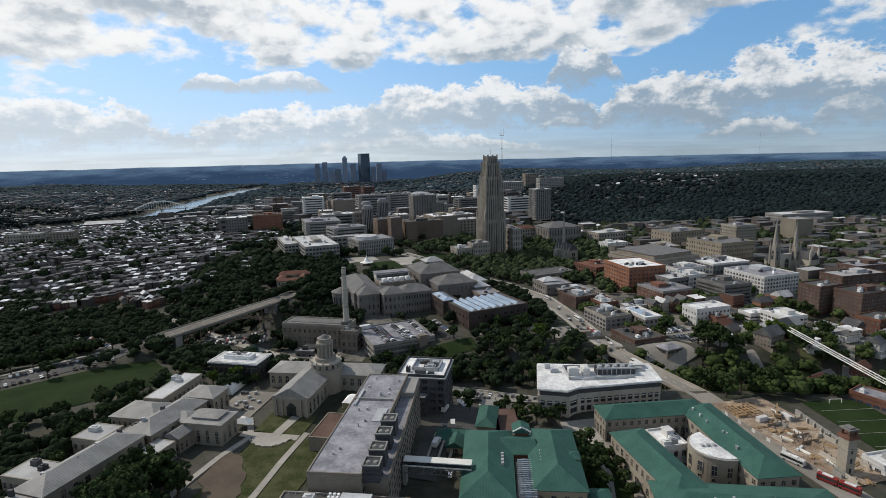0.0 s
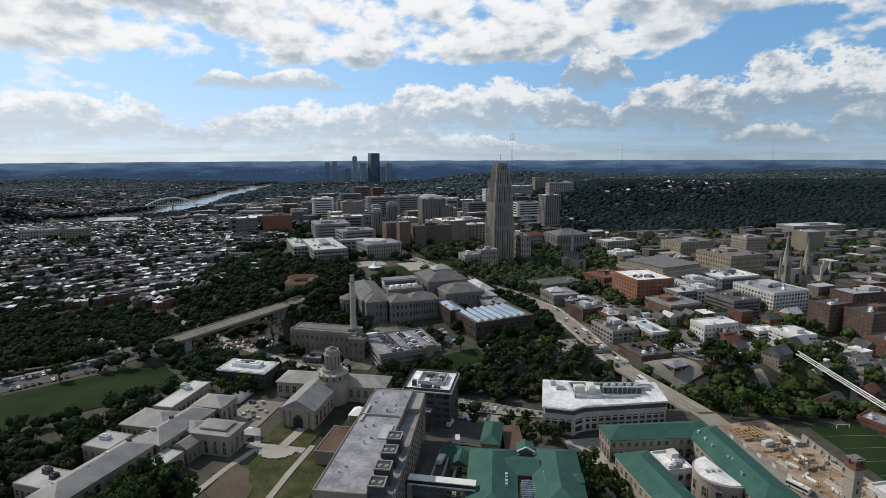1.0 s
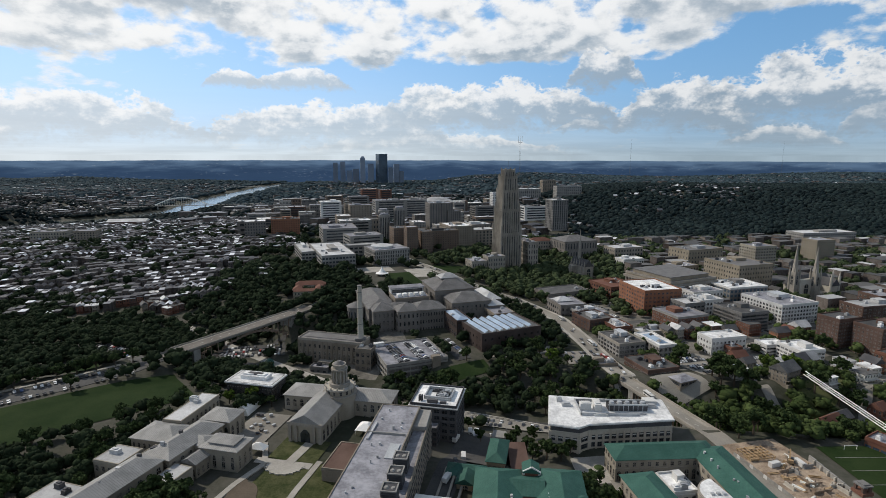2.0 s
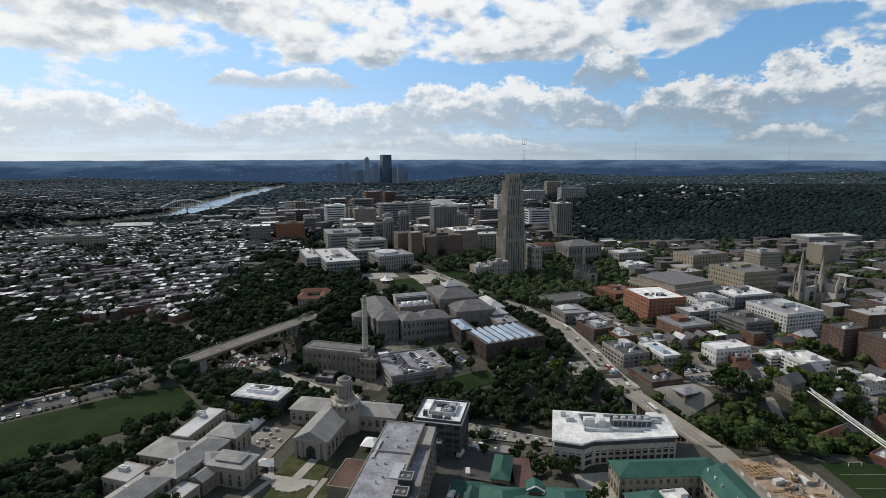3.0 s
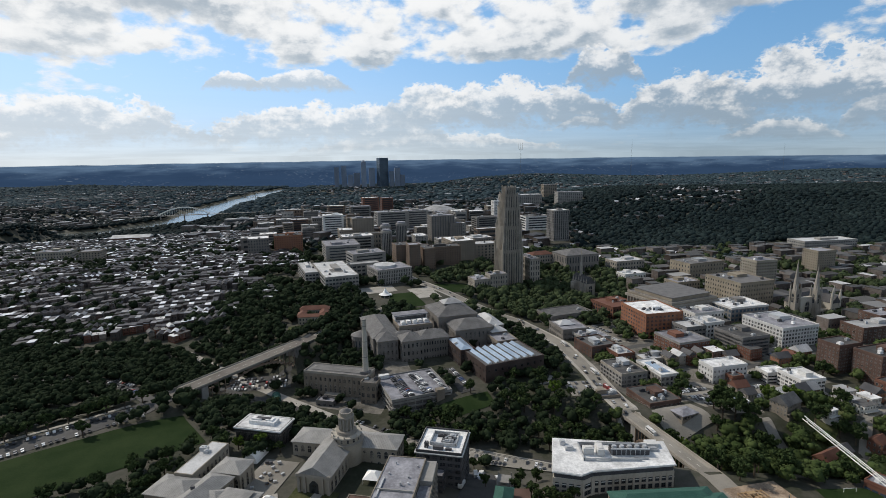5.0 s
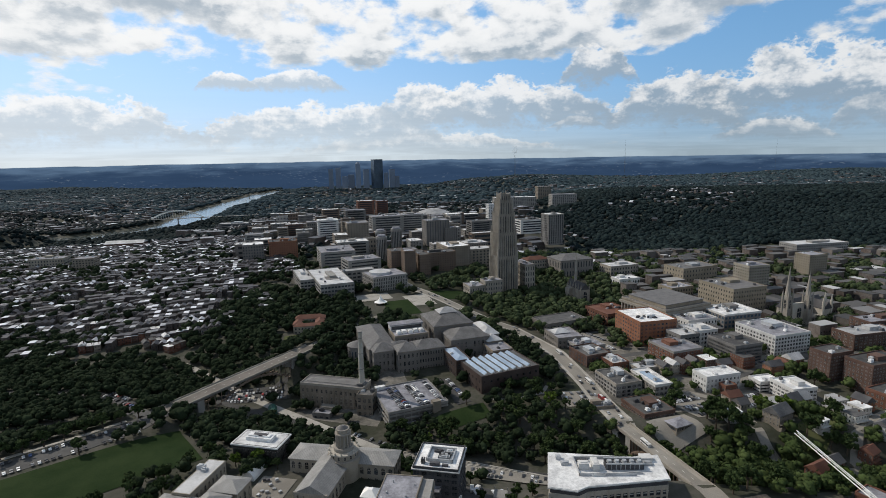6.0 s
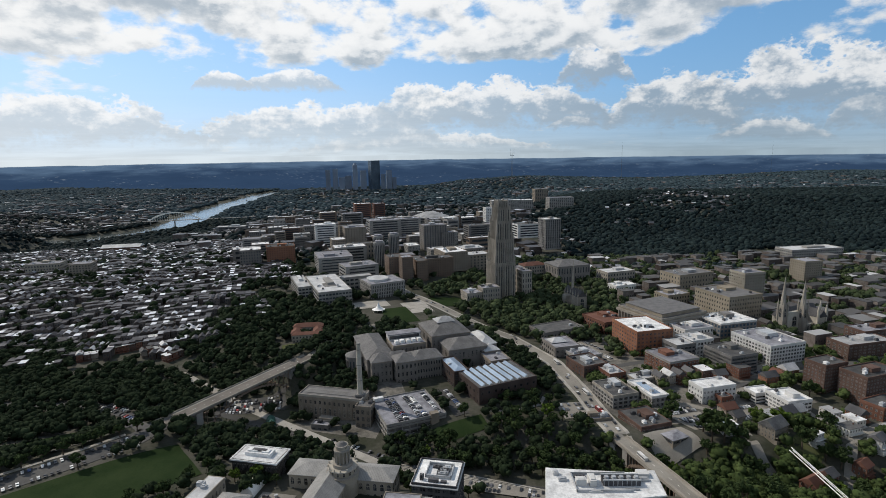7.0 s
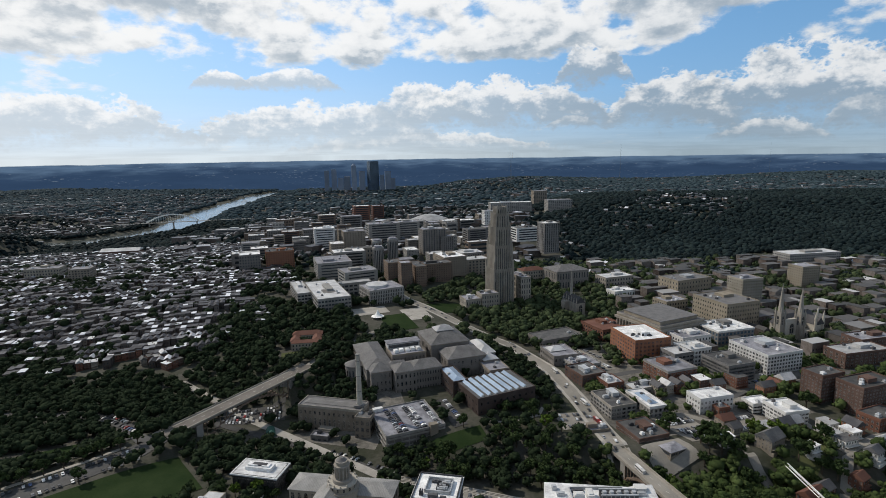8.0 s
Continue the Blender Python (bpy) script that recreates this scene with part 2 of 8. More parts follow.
DARKPANEL = surface("dark_facade_panels", (0.03, 0.03, 0.03), (0.058, 0.056, 0.054), rough=0.6, vary=0.08)
STEEL = surface("bridge_steel", (0.10, 0.105, 0.10), (0.17, 0.17, 0.16), rough=0.6, metal=0.4, vary=0.08)
PALESTEEL = surface("white_painted_steel", (0.55, 0.55, 0.52), (0.72, 0.72, 0.68), rough=0.5, vary=0.08)
TOWNPAVE = surface("patched_town_paving", (0.07, 0.067, 0.06), (0.2, 0.187, 0.165), big=0.06, fine=0.35, vary=0.05, bump=0.1)
PARKROAD = surface("park_asphalt", (0.06, 0.06, 0.06), (0.1, 0.098, 0.095), big=0.05, vary=0.04, bump=0.1)
ASPHALT = surface("asphalt", (0.040, 0.040, 0.041), (0.085, 0.083, 0.079), big=0.05, vary=0.05, bump=0.1)
ROADWAY = surface("worn_roadway", (0.175, 0.163, 0.143), (0.27, 0.252, 0.222), big=0.04, vary=0.03, bump=0.1)
DECKING = surface("bridge_roadway", (0.118, 0.105, 0.093), (0.175, 0.158, 0.14), big=0.06, vary=0.03, bump=0.1)
PAVING = surface("pale_paving", (0.25, 0.235, 0.21), (0.37, 0.35, 0.315), big=0.08, vary=0.05, bump=0.1)
MARKING = surface("road_marking", (0.55, 0.54, 0.50), (0.72, 0.71, 0.68), vary=0.03, bump=0.0)
LAWN = surface("mown_grass", (0.013, 0.026, 0.009), (0.026, 0.041, 0.016), big=0.05, fine=0.9, vary=0.05, spec=0.02)
TRODDEN = surface("trodden_grass", (0.026, 0.038, 0.014), (0.082, 0.082, 0.042), big=0.14, fine=0.9, vary=0.05, spec=0.02)
ROUGHGRASS = surface("rough_grass", (0.05, 0.068, 0.026), (0.105, 0.112, 0.055), big=0.12, fine=0.9, vary=0.1, spec=0.02)
WORN = surface("worn_ground", (0.072, 0.057, 0.044), (0.115, 0.092, 0.07), big=0.08, vary=0.04)
DIRT = surface("building_site_earth", (0.14, 0.1, 0.073), (0.38, 0.3, 0.225), big=0.16, fine=1.1, vary=0.2, bump=0.9)
TIMBER = surface("raw_timber", (0.25, 0.165, 0.09), (0.4, 0.285, 0.17), vary=0.2)
WATER = surface("river_water", (0.055, 0.068, 0.066), (0.085, 0.098, 0.092), rough=0.16, big=0.01, fine=0.05, bump=0.015, vary=0.0, spec=0.5)
GROUND = surface("town_ground", (0.028, 0.033, 0.02), (0.085, 0.08, 0.068), big=0.018, fine=0.22, vary=0.0, bump=0.3)
ARCHSTEEL = surface("brown_bridge_steel", (0.115, 0.085, 0.066), (0.19, 0.145, 0.115), rough=0.7, vary=0.08)
BARK = surface("bark", (0.05, 0.04, 0.03), (0.10, 0.08, 0.06), fine=4)
LEAF = surface("leaves", (0.022, 0.036, 0.014), (0.048, 0.070, 0.028), big=0.15, fine=1.2, bump=0.3, vary=0.30, spec=0.03, island=True)
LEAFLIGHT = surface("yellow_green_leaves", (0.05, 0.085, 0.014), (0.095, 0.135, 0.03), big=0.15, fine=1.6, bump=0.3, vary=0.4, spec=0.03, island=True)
# leaf tones carry the light: sunlit right, middling park, woods under cloud shade
SUNLITLEAF = surface("sunlit_green_leaves", (0.026, 0.042, 0.0145), (0.056, 0.076, 0.028), big=0.06, fine=0.9, bump=0.4, vary=0.30, spec=0.03, island=True)
PARKLEAF = surface("park_tree_leaves", (0.025, 0.038, 0.018), (0.052, 0.068, 0.034), big=0.06, fine=0.9, bump=0.4, vary=0.30, spec=0.03, island=True)
WOODS = surface("shaded_woodland_leaves", (0.012, 0.0195, 0.0105), (0.024, 0.035, 0.0185), big=0.05, fine=0.8, bump=0.4, vary=0.28, spec=0.02, island=True)
# distance haze is mixed into both leaf colours, paler and bluer for the farther
HAZEWOODS = surface("haze_tinted_woodland", (0.021, 0.036, 0.042), (0.044, 0.065, 0.074), big=0.004, fine=0.03, bump=0.3, vary=0.3, spec=0.05, island=True)
FARWOODS = surface("hazy_distant_woodland", (0.0068, 0.0128, 0.014), (0.017, 0.027, 0.027), big=0.006, fine=0.05, bump=0.4, vary=0.35, spec=0.05, island=True)
GLASS = surface("window_glass", (0.018, 0.022, 0.026), (0.045, 0.052, 0.060), rough=0.18, big=0.3, fine=0.5, bump=0.0, vary=0.5, spec=0.6)
SKYGLASS = surface("skylight_glass", (0.2, 0.27, 0.36), (0.31, 0.39, 0.49), rough=0.15, bump=0.0, vary=0.15, spec=0.8)
# the pale blue stands for haze over the far downtown towers
HAZEGLASS = surface("hazy_tower_cladding", (0.12, 0.155, 0.21), (0.17, 0.21, 0.27), rough=0.35, big=0.02, bump=0.0, vary=0.25, spec=0.5)
BLUEGLASS = surface("blue_curtain_glass", (0.03, 0.05, 0.075), (0.055, 0.085, 0.12), rough=0.25, big=0.02, bump=0.0, vary=0.2, spec=0.6)
RUST = surface("rusted_steel", (0.055, 0.040, 0.036), (0.085, 0.066, 0.06), rough=0.7, metal=0.3, vary=0.05)
TYRE = surface("tyre_rubber", (0.012, 0.012, 0.012), (0.025, 0.025, 0.025), vary=0.1)
FABRIC = surface("white_canvas", (0.68, 0.68, 0.66), (0.82, 0.82, 0.80), rough=0.7, vary=0.03)
CARS = [surface("car_paint_" + n, c, tuple(v * 1.25 for v in c), 0.35, 0.2, 0.3, 2.0, 0.0, 0.15, 0.6) for n, c in
        (("white", (0.60, 0.60, 0.59)), ("silver", (0.36, 0.37, 0.38)), ("grey", (0.12, 0.12, 0.125)), ("black", (0.02, 0.02, 0.022)), ("red", (0.28, 0.03, 0.025)), ("blue", (0.04, 0.07, 0.16)))]
BUSRED = surface("bus_paint_red", (0.2, 0.025, 0.025), (0.27, 0.04, 0.038), 0.4, 0.1, vary=0.05)
HOUSEWALL = surface("mixed_house_walls", (0.062, 0.045, 0.039), (0.15, 0.138, 0.128), big=0.03, fine=0.3, vary=0.5, island=True)
# bluish cast of the far roofs is distance haze put into the colour
FARROOF = roofs("hazy_distant_roofs", (0.075, 0.080, 0.092), (0.48, 0.50, 0.54), 0.78)
BLOCKROOF = roofs("mixed_block_roofs", (0.075, 0.072, 0.07), (0.5, 0.5, 0.5), 0.84)
HOUSEROOF = roofs("mixed_house_roofs", (0.058, 0.058, 0.066), (0.64, 0.66, 0.7))


# ---- the lie of the land ----
def sm(a, b, v):
    v = min(1.0, max(0.0, (v - a) / (b - a)))
    return v * v * (3 - 2 * v)


def seg_d(x, y, pts):
    best = 1e9
    for (x0, y0), (x1, y1) in zip(pts, pts[1:]):
        dx, dy = x1 - x0, y1 - y0
        s = max(0, min(1, ((x - x0) * dx + (y - y0) * dy) / (dx * dx + dy * dy)))
        best = min(best, math.hypot(x - x0 - s * dx, y - y0 - s * dy))
    return best


HOLLOW = [(-520, 640), (-330, 560), (-205, 480), (-100, 405), (-30, 362), (60, 350), (260, 330), (520, 300), (1200, 200)]
RIVER = [(-4900, 900), (-2700, 1500), (-1800, 1790), (-1390, 1960), (-1275, 2240), (-1265, 2450), (-1340, 2720), (-1400, 3050), (-1440, 3390), (-1510, 3950), (-1560, 4400), (-1500, 5000)]


def G(x,y):
    z=34-14*sm(300,430,y)
    level=(25-18*sm(-60,110,x)-11*sm(-600,-850,x))*(1-sm(1450,2300,y))
    z+=(level-20)*sm(520,760,y)
    z-=6*sm(-20,60,x)*(1-sm(300,360,y))
    z-=14*sm(-150,-420,x)*sm(430,520,y)*(1-sm(600,900,y))
    z+=18*sm(1050,1500,y)*sm(250,700,x)+26*sm(1250,1800,y)*sm(0,180,x)*(1-sm(420,700,x))*(1-sm(2100,2700,y))
    z+=48*sm(1450,1950,y)*(1-sm(2250,3100,y))*sm(250,700,x)
    z+=(4+20*math.sin(x*.0019+1.3)*math.sin(y*.0016))*sm(2700,4200,y)*sm(-200,700,x)
    z-=42*sm(2600,3700,y)*(1-sm(-300,150,x))
    z-=4*sm(46,64,x)*(1-sm(126,140,x))*sm(150,180,y)*(1-sm(264,276,y))
    z-=9*sm(-26,-14,x)*(1-sm(38,58,x))*sm(246,272,y)*(1-sm(325,355,y))
    d=seg_d(x,y,HOLLOW)
    z-=(z-6)*(1-sm(14,75-30*sm(60,130,x),d))
    d=seg_d(x,y,RIVER)
    bank=sm(0,150,1960+(x+1390)*.41-y)*sm(-1280,-1400,x)
    z+=(-52-z)*(1-sm(240-115*bank,900-620*bank,d))
    z+=(-64+52)*(1-sm(90,125,d))
    left=sm(900,2400,d) if (x<-1250 and d>0 and (y-1600)*0.9+(-x-1250)*.6>0 and x< -1100-0.12*(y-2000)) else 0
    z+=left*(22+14*math.sin(x*.0042)*math.sin(y*.0035+.6))
    if y<470 and x<-150:
        z+=(33.4-z)*(1-sm(15,42,seg_d(x,y,((-420,190),(-352,250),(-290,308),(-258,338),(-236,374)))))
    if y<620 and -230<x<-90:
        z+=(32.6-z)*(1-sm(13,42,seg_d(x,y,((-157,520),(-148,545),(-138,566)))))
    return z


# ---- building blocks ----
def mesh_of(name, verts, faces, mats, idx=None, smooth=False, uv=None):
    me = bpy.data.meshes.new(name)
    me.from_pydata([tuple(v) for v in verts], [], [tuple(f) for f in faces])
    for m in mats if isinstance(mats, (list, tuple)) else [mats]:
        me.materials.append(m)
    if idx is not None:
        me.polygons.foreach_set("material_index", idx)
    if smooth:
        me.polygons.foreach_set("use_smooth", [True] * len(me.polygons))
    if uv is not None:
        layer = me.uv_layers.new(name="UVMap")
        layer.data.foreach_set("uv", uv)
    me.update()
    return me


def box(x0, x1, y0, y1, z0, z1, verts, faces):
    b = len(verts)
    verts += [(x0, y0, z0), (x1, y0, z0), (x1, y1, z0), (x0, y1, z0), (x0, y0, z1), (x1, y0, z1), (x1, y1, z1), (x0, y1, z1)]
    faces += [(b + i for i in f) for f in ((0, 3, 2, 1), (4, 5, 6, 7), (0, 1, 5, 4), (1, 2, 6, 5), (2, 3, 7, 6), (3, 0, 4, 7))]


def boxes(name, dims, mat, parent=None, label=""):
    verts, faces = [], []
    for d in dims:
        box(*d, verts, faces)
    faces = [tuple(f) for f in faces]
    return child(new(name, mesh_of(name, verts, faces, mat)), parent, label)


def child(ob, parent, label=""):
    if parent is not None:
        ob.parent = parent
    return tagged(ob, label) if label else ob


def thing(name, x, y, z, rot, label, category, group="", kind=""):
    ob = new(name)
    ob.empty_display_size = 1
    ob.matrix_basis = pose(x, y, z, 0, 0, rot)
    return tagged(ob, label, category, group, kind)


def prism(name, ring, z0, z1, mat, parent=None, label="", top=1.0, cx=0.0, cy=0.0, smooth=False):
    """An upright prism on a ring of points, drawn in by top towards (cx, cy) at its head."""
    n = len(ring)
    verts = [(x, y, z0) for x, y in ring] + [(cx + (x - cx) * top, cy + (y - cy) * top, z1) for x, y in ring]
    faces = [tuple(range(n - 1, -1, -1)), tuple(range(n, 2 * n))] + [(i, (i + 1) % n, n + (i + 1) % n, n + i) for i in range(n)]
    return child(new(name, mesh_of(name, verts, faces, mat, smooth=False)), parent, label)


def circle(x, y, r, n=24, a0=0.0, a1=2 * math.pi):
    full = abs(a1 - a0 - 2 * math.pi) < 1e-6
    return [(x + r * math.cos(a0 + (a1 - a0) * i / (n if full else n - 1)), y + r * math.sin(a0 + (a1 - a0) * i / (n if full else n - 1))) for i in range(n)]


def pitched(name, w, d, z, rise, mat, parent, hip=True, over=0.6, x=0.0, y=0.0, label=""):
    """A hipped or gabled roof with eaves, its ridge along the longer side; uv across the slope for the seams."""
    a, b = w / 2 + over, d / 2 + over
    e = z - 0.25
    if w >= d:
        r = a - b if hip else a
        ridge = [(-r, 0), (r, 0)]
    else:
        r = b - a if hip else b
        ridge = [(0, -r), (0, r)]
    v = [(x + px, y + py, pz) for px, py, pz in ((-a, -b, e), (a, -b, e), (a, b, e), (-a, b, e), (-a, -b, z), (a, -b, z), (a, b, z), (-a, b, z))]
    v += [(x + ridge[0][0], y + ridge[0][1], z + rise), (x + ridge[1][0], y + ridge[1][1], z + rise)]
    if w >= d:
        slopes = [(4, 5, 9, 8), (5, 6, 9), (6, 7, 8, 9), (7, 4, 8)]
    else:
        slopes = [(4, 5, 8), (5, 6, 9, 8), (6, 7, 9), (7, 4, 8, 9)]
    faces = [(3, 2, 1, 0), (0, 1, 5, 4), (1, 2, 6, 5), (2, 3, 7, 6), (3, 0, 4, 7)] + slopes
    uv = []
    for f in faces:
        p, q = Vector(v[f[0]]), Vector(v[f[1]])
        t = (q - p).normalized()
        for i in f:
            s = Vector(v[i]) - p
            uv += [s.dot(t), s.dot(Vector((-t.y, t.x, 0)))]
    return child(new(name, mesh_of(name, v, faces, mat, uv=uv)), parent, label)


def window_mesh(name, frame_mat, pane_mat, arched=False, border=0.10, bars=True):
    """A unit window: surround, mullions and a set-back pane; x and z from 0 to 1, outwards is -y."""
    verts, faces, idx = [], [], []

    def ring(pts, inner):
        b, n = len(verts), len(pts)
        verts.extend([(x, 0.05, z) for x, z in pts] + [(x, -0.12, z) for x, z in pts] + [(x, -0.12, z) for x, z in inner] + [(x, 0.0, z) for x, z in inner])
        for i in range(n):
            j = (i + 1) % n
            for k in range(3):
                faces.append((b + k * n + i, b + k * n + j, b + (k + 1) * n + j, b + (k + 1) * n + i))
                idx.append(0)
        faces.append(tuple(b + 3 * n + i for i in range(n)))
        idx.append(1)

    if arched:
        outer = [(0, 0), (1, 0)] + [(0.5 + 0.5 * math.cos(a), 0.72 + 0.28 * math.sin(a)) for a in [math.pi * i / 6 for i in range(7)]]
    else:
        outer = [(0, 0), (1, 0), (1, 1), (0, 1)]
    ring(outer, [(0.5 + (x - 0.5) * (1 - 2 * border), 0.5 + (z - 0.5) * (1 - 1.4 * border)) for x, z in outer])
    if bars:
        b = len(verts)
        verts.extend([(0.47, -0.04, 0.05), (0.53, -0.04, 0.05), (0.53, -0.04, 0.93), (0.47, -0.04, 0.93), (0.08, -0.04, 0.52), (0.92, -0.04, 0.52), (0.92, -0.04, 0.58), (0.08, -0.04, 0.58)])
        faces.extend([(b, b + 1, b + 2, b + 3), (b + 4, b + 5, b + 6, b + 7)])
        idx.extend([0, 0])
    return mesh_of(name, verts, faces, [frame_mat, pane_mat], idx)


WIN = {"pale": window_mesh("window_pale", CONCRETE, GLASS, border=0.07), "stone": window_mesh("window_stone", LIMESTONE, GLASS), "dark": window_mesh("window_dark", DARKMECH, GLASS),
       "arch": window_mesh("window_arch", LIMESTONE, GLASS, True), "band": window_mesh("window_band", DARKMECH, GLASS, border=0.02, bars=False),
       "blue": window_mesh("window_blue", DARKMECH, BLUEGLASS, border=0.02, bars=False), "slot": window_mesh("window_slot", GREYSTONE, GLASS, border=0.06, bars=False)}
FARWIN = {}        # seen from over half a kilometre a window is its pane and its sill
for key, me in list(WIN.items()):
    FARWIN[key] = mesh_of("far_pane", [(0.08, -0.05, 0.05), (0.92, -0.05, 0.05), (0.92, -0.05, 0.95), (0.08, -0.05, 0.95), (0, -0.14, 0.05), (1, -0.14, 0.05), (1, 0.0, 0.05), (0, 0.0, 0.05), (0, -0.14, 0.0), (1, -0.14, 0.0)],
                          [(0, 1, 2, 3), (4, 5, 6, 7), (8, 9, 5, 4)], list(me.materials), [1, 0, 0])
FOOT = []          # ground plans that are taken: x, y, half width, half depth, cos, sin
LINES = []         # roads that are taken: points, half width


def taken(x, y, margin=0.0):
    for fx, fy, a, b, c, s in FOOT:
        dx, dy = x - fx, y - fy
        if abs(dx) + abs(dy) < (a + b + margin) * 1.5 and abs(dx * c + dy * s) < a + margin and abs(dy * c - dx * s) < b + margin:
            return True
    for pts, half in LINES:
        if seg_d(x, y, pts) < half + margin * 0.5:
            return True
    return False


def claim(x, y, w, d, rot):
    FOOT.append((x, y, w / 2, d / 2, math.cos(radians(rot)), math.sin(radians(rot))))


def glaze(root, w, d, z0, z1, floors, bays, kind, fill=(0.55, 0.6), x=0.0, y=0.0, sides=(0, 1, 2, 3), lift=0.0):
    """Rows of windows on the sides of a block. bays: how many across the front; the flanks take their share."""
    fh = (z1 - z0) / floors
    far = root.matrix_basis.translation.y > 440
    lost = []
    for s in sides:
        run, off = (w, d / 2) if s in (0, 2) else (d, w / 2)
        n = max(1, round(bays * run / w)) if bays > 0 else 1
        cell = run / n
        for f in range(floors):
            for i in range(n):
                ww = cell * fill[0] if bays > 0 else run * 0.94
                u = -run / 2 + (i + 0.5) * cell - ww / 2
                h = fh * fill[1]
                at = Matrix.Translation((x, y, 0)) @ pose(0, 0, 0, 0, 0, s * 90) @ Matrix.Translation((u, -off, z0 + (f + 0.5) * fh - h / 2 + lift)) @ Matrix.Diagonal((ww, 1, h, 1))
                if far or s == 2:
                    lost.append(at)
                    continue
                ob = new("window", WIN[kind])
                ob.parent = root
                ob.matrix_basis = at
    if lost:       # too far off, or turned away, to be told apart one by one
        src = FARWIN[kind] if root.matrix_basis.translation.y > 600 else WIN[kind]
        co = np.array([v.co[:] for v in src.vertices])
        polys, idx = [p.vertices[:] for p in src.polygons], [p.material_index for p in src.polygons]
        verts, faces = [], []
        for at in lost:
            b = len(verts)
            m = np.array(at)
            verts += [tuple(v) for v in co @ m[:3, :3].T + m[:3, 3]]
            faces += [tuple(b + q for q in p) for p in polys]
        tagged(child(new("far_window", mesh_of("far_window", verts, faces, list(src.materials), idx * len(lost))), root), kind="stuff")


def flat_top(root, w, d, z, roof, wall, x=0.0, y=0.0, rim=0.9):
    boxes("roof", [(x - w / 2 + 0.4, x + w / 2 - 0.4, y - d / 2 + 0.4, y + d / 2 - 0.4, z - 0.5, z)], roof, root)
    t = 0.45
    boxes("parapet", [(x - w / 2 - 0.1, x + w / 2 + 0.1, y - d / 2 - 0.1, y - d / 2 + t, z - 0.6, z + rim), (x - w / 2 - 0.1, x + w / 2 + 0.1, y + d / 2 - t, y + d / 2 + 0.1, z - 0.6, z + rim),
                      (x - w / 2 - 0.1, x - w / 2 + t, y - d / 2 + t, y + d / 2 - t, z - 0.6, z + rim), (x + w / 2 - t, x + w / 2 + 0.1, y - d / 2 + t, y + d / 2 - t, z - 0.6, z + rim)], wall, root)


def plant(root, rng, w, d, z, n, x=0.0, y=0.0, mat=None, size=1.0):
    """Air handlers and ducts on a roof: a casing, a fan cowl and a curb each."""
    for _ in range(n):
        a, b, h = rng.uniform(2, 5) * size, rng.uniform(1.6, 3.5) * size, rng.uniform(1.2, 2.6) * size
        px, py = x + rng.uniform(-0.36, 0.36) * w, y + rng.uniform(-0.36, 0.36) * d
        boxes("rooftop_unit", [(px - a / 2, px + a / 2, py - b / 2, py + b / 2, z - 0.1, z + h), (px - a / 4, px + a / 4, py - b / 4, py + b / 4, z + h, z + h + 0.5),
                               (px - a / 2 - 0.2, px + a / 2 + 0.2, py - b / 2 - 0.2, py + b / 2 + 0.2, z - 0.1, z + 0.3)], mat or rng.choice((MECH, MECH, WHITEROOF, DARKMECH)), root)


def building(label, x, y, w, d, rot, z0, z1, wall, roof_mat=None, roof="flat", rise=4.0, floors=4, bays=8, kind="pale", fill=(0.5, 0.55), units=3, trim=None, low=0.0, name="building", group="", seed=0, rim=0.9, category="building", sides=(0, 1, 2, 3)):
    """A block with plinth, string courses and cornice, its windows one by one, and a flat or pitched roof."""
    rng = random.Random(int(x * 7 + y * 13) + seed)
    root = thing(name, x, y, z0, rot, label, category, group)
    h = z1 - z0
    claim(x, y, w, d, rot)
    boxes("wall", [(-w / 2, w / 2, -d / 2, d / 2, -3, h - 0.5)], wall, root)
    tm = trim or wall
    boxes("cornice", [(-w / 2 - 0.25, w / 2 + 0.25, -d / 2 - 0.25, d / 2 + 0.25, h - 1.3, h - 0.65)], tm, root)
    if roof == "flat":
        flat_top(root, w, d, h, roof_mat or GREYROOF, tm, rim=rim)
        if units:
            plant(root, rng, w, d, h, units)
            if units > 2:
                pw, pd = w * rng.uniform(0.2, 0.35), d * rng.uniform(0.25, 0.4)
                px, py = rng.uniform(-0.15, 0.15) * w, rng.uniform(-0.1, 0.2) * d
                boxes("penthouse", [(px - pw / 2, px + pw / 2, py - pd / 2, py + pd / 2, h - 0.2, h + 3.4), (px - pw / 2 - 0.2, px + pw / 2 + 0.2, py - pd / 2 - 0.2, py + pd / 2 + 0.2, h + 3.4, h + 3.7)], rng.choice((wall, MECH, roof_mat or GREYROOF)), root)
    else:
        pitched("roof", w, d, h - 0.3, rise, roof_mat or SLATE, root, roof == "hip", 0.8)
        if roof == "gable":
            e = h - 0.55
            gv = [(-w / 2, -d / 2, e), (w / 2, -d / 2, e), (0, -d / 2, e + rise), (-w / 2, d / 2, e), (w / 2, d / 2, e), (0, d / 2, e + rise)] if d > w else \
                 [(-w / 2, -d / 2, e), (-w / 2, d / 2, e), (-w / 2, 0, e + rise), (w / 2, -d / 2, e), (w / 2, d / 2, e), (w / 2, 0, e + rise)]
            child(new("gable", mesh_of("gable", gv, [(0, 1, 2), (5, 4, 3)], wall)), root)
    if floors:
        glaze(root, w, d, low, h - 1.4, floors, bays, kind, fill, sides=sides)
    return root


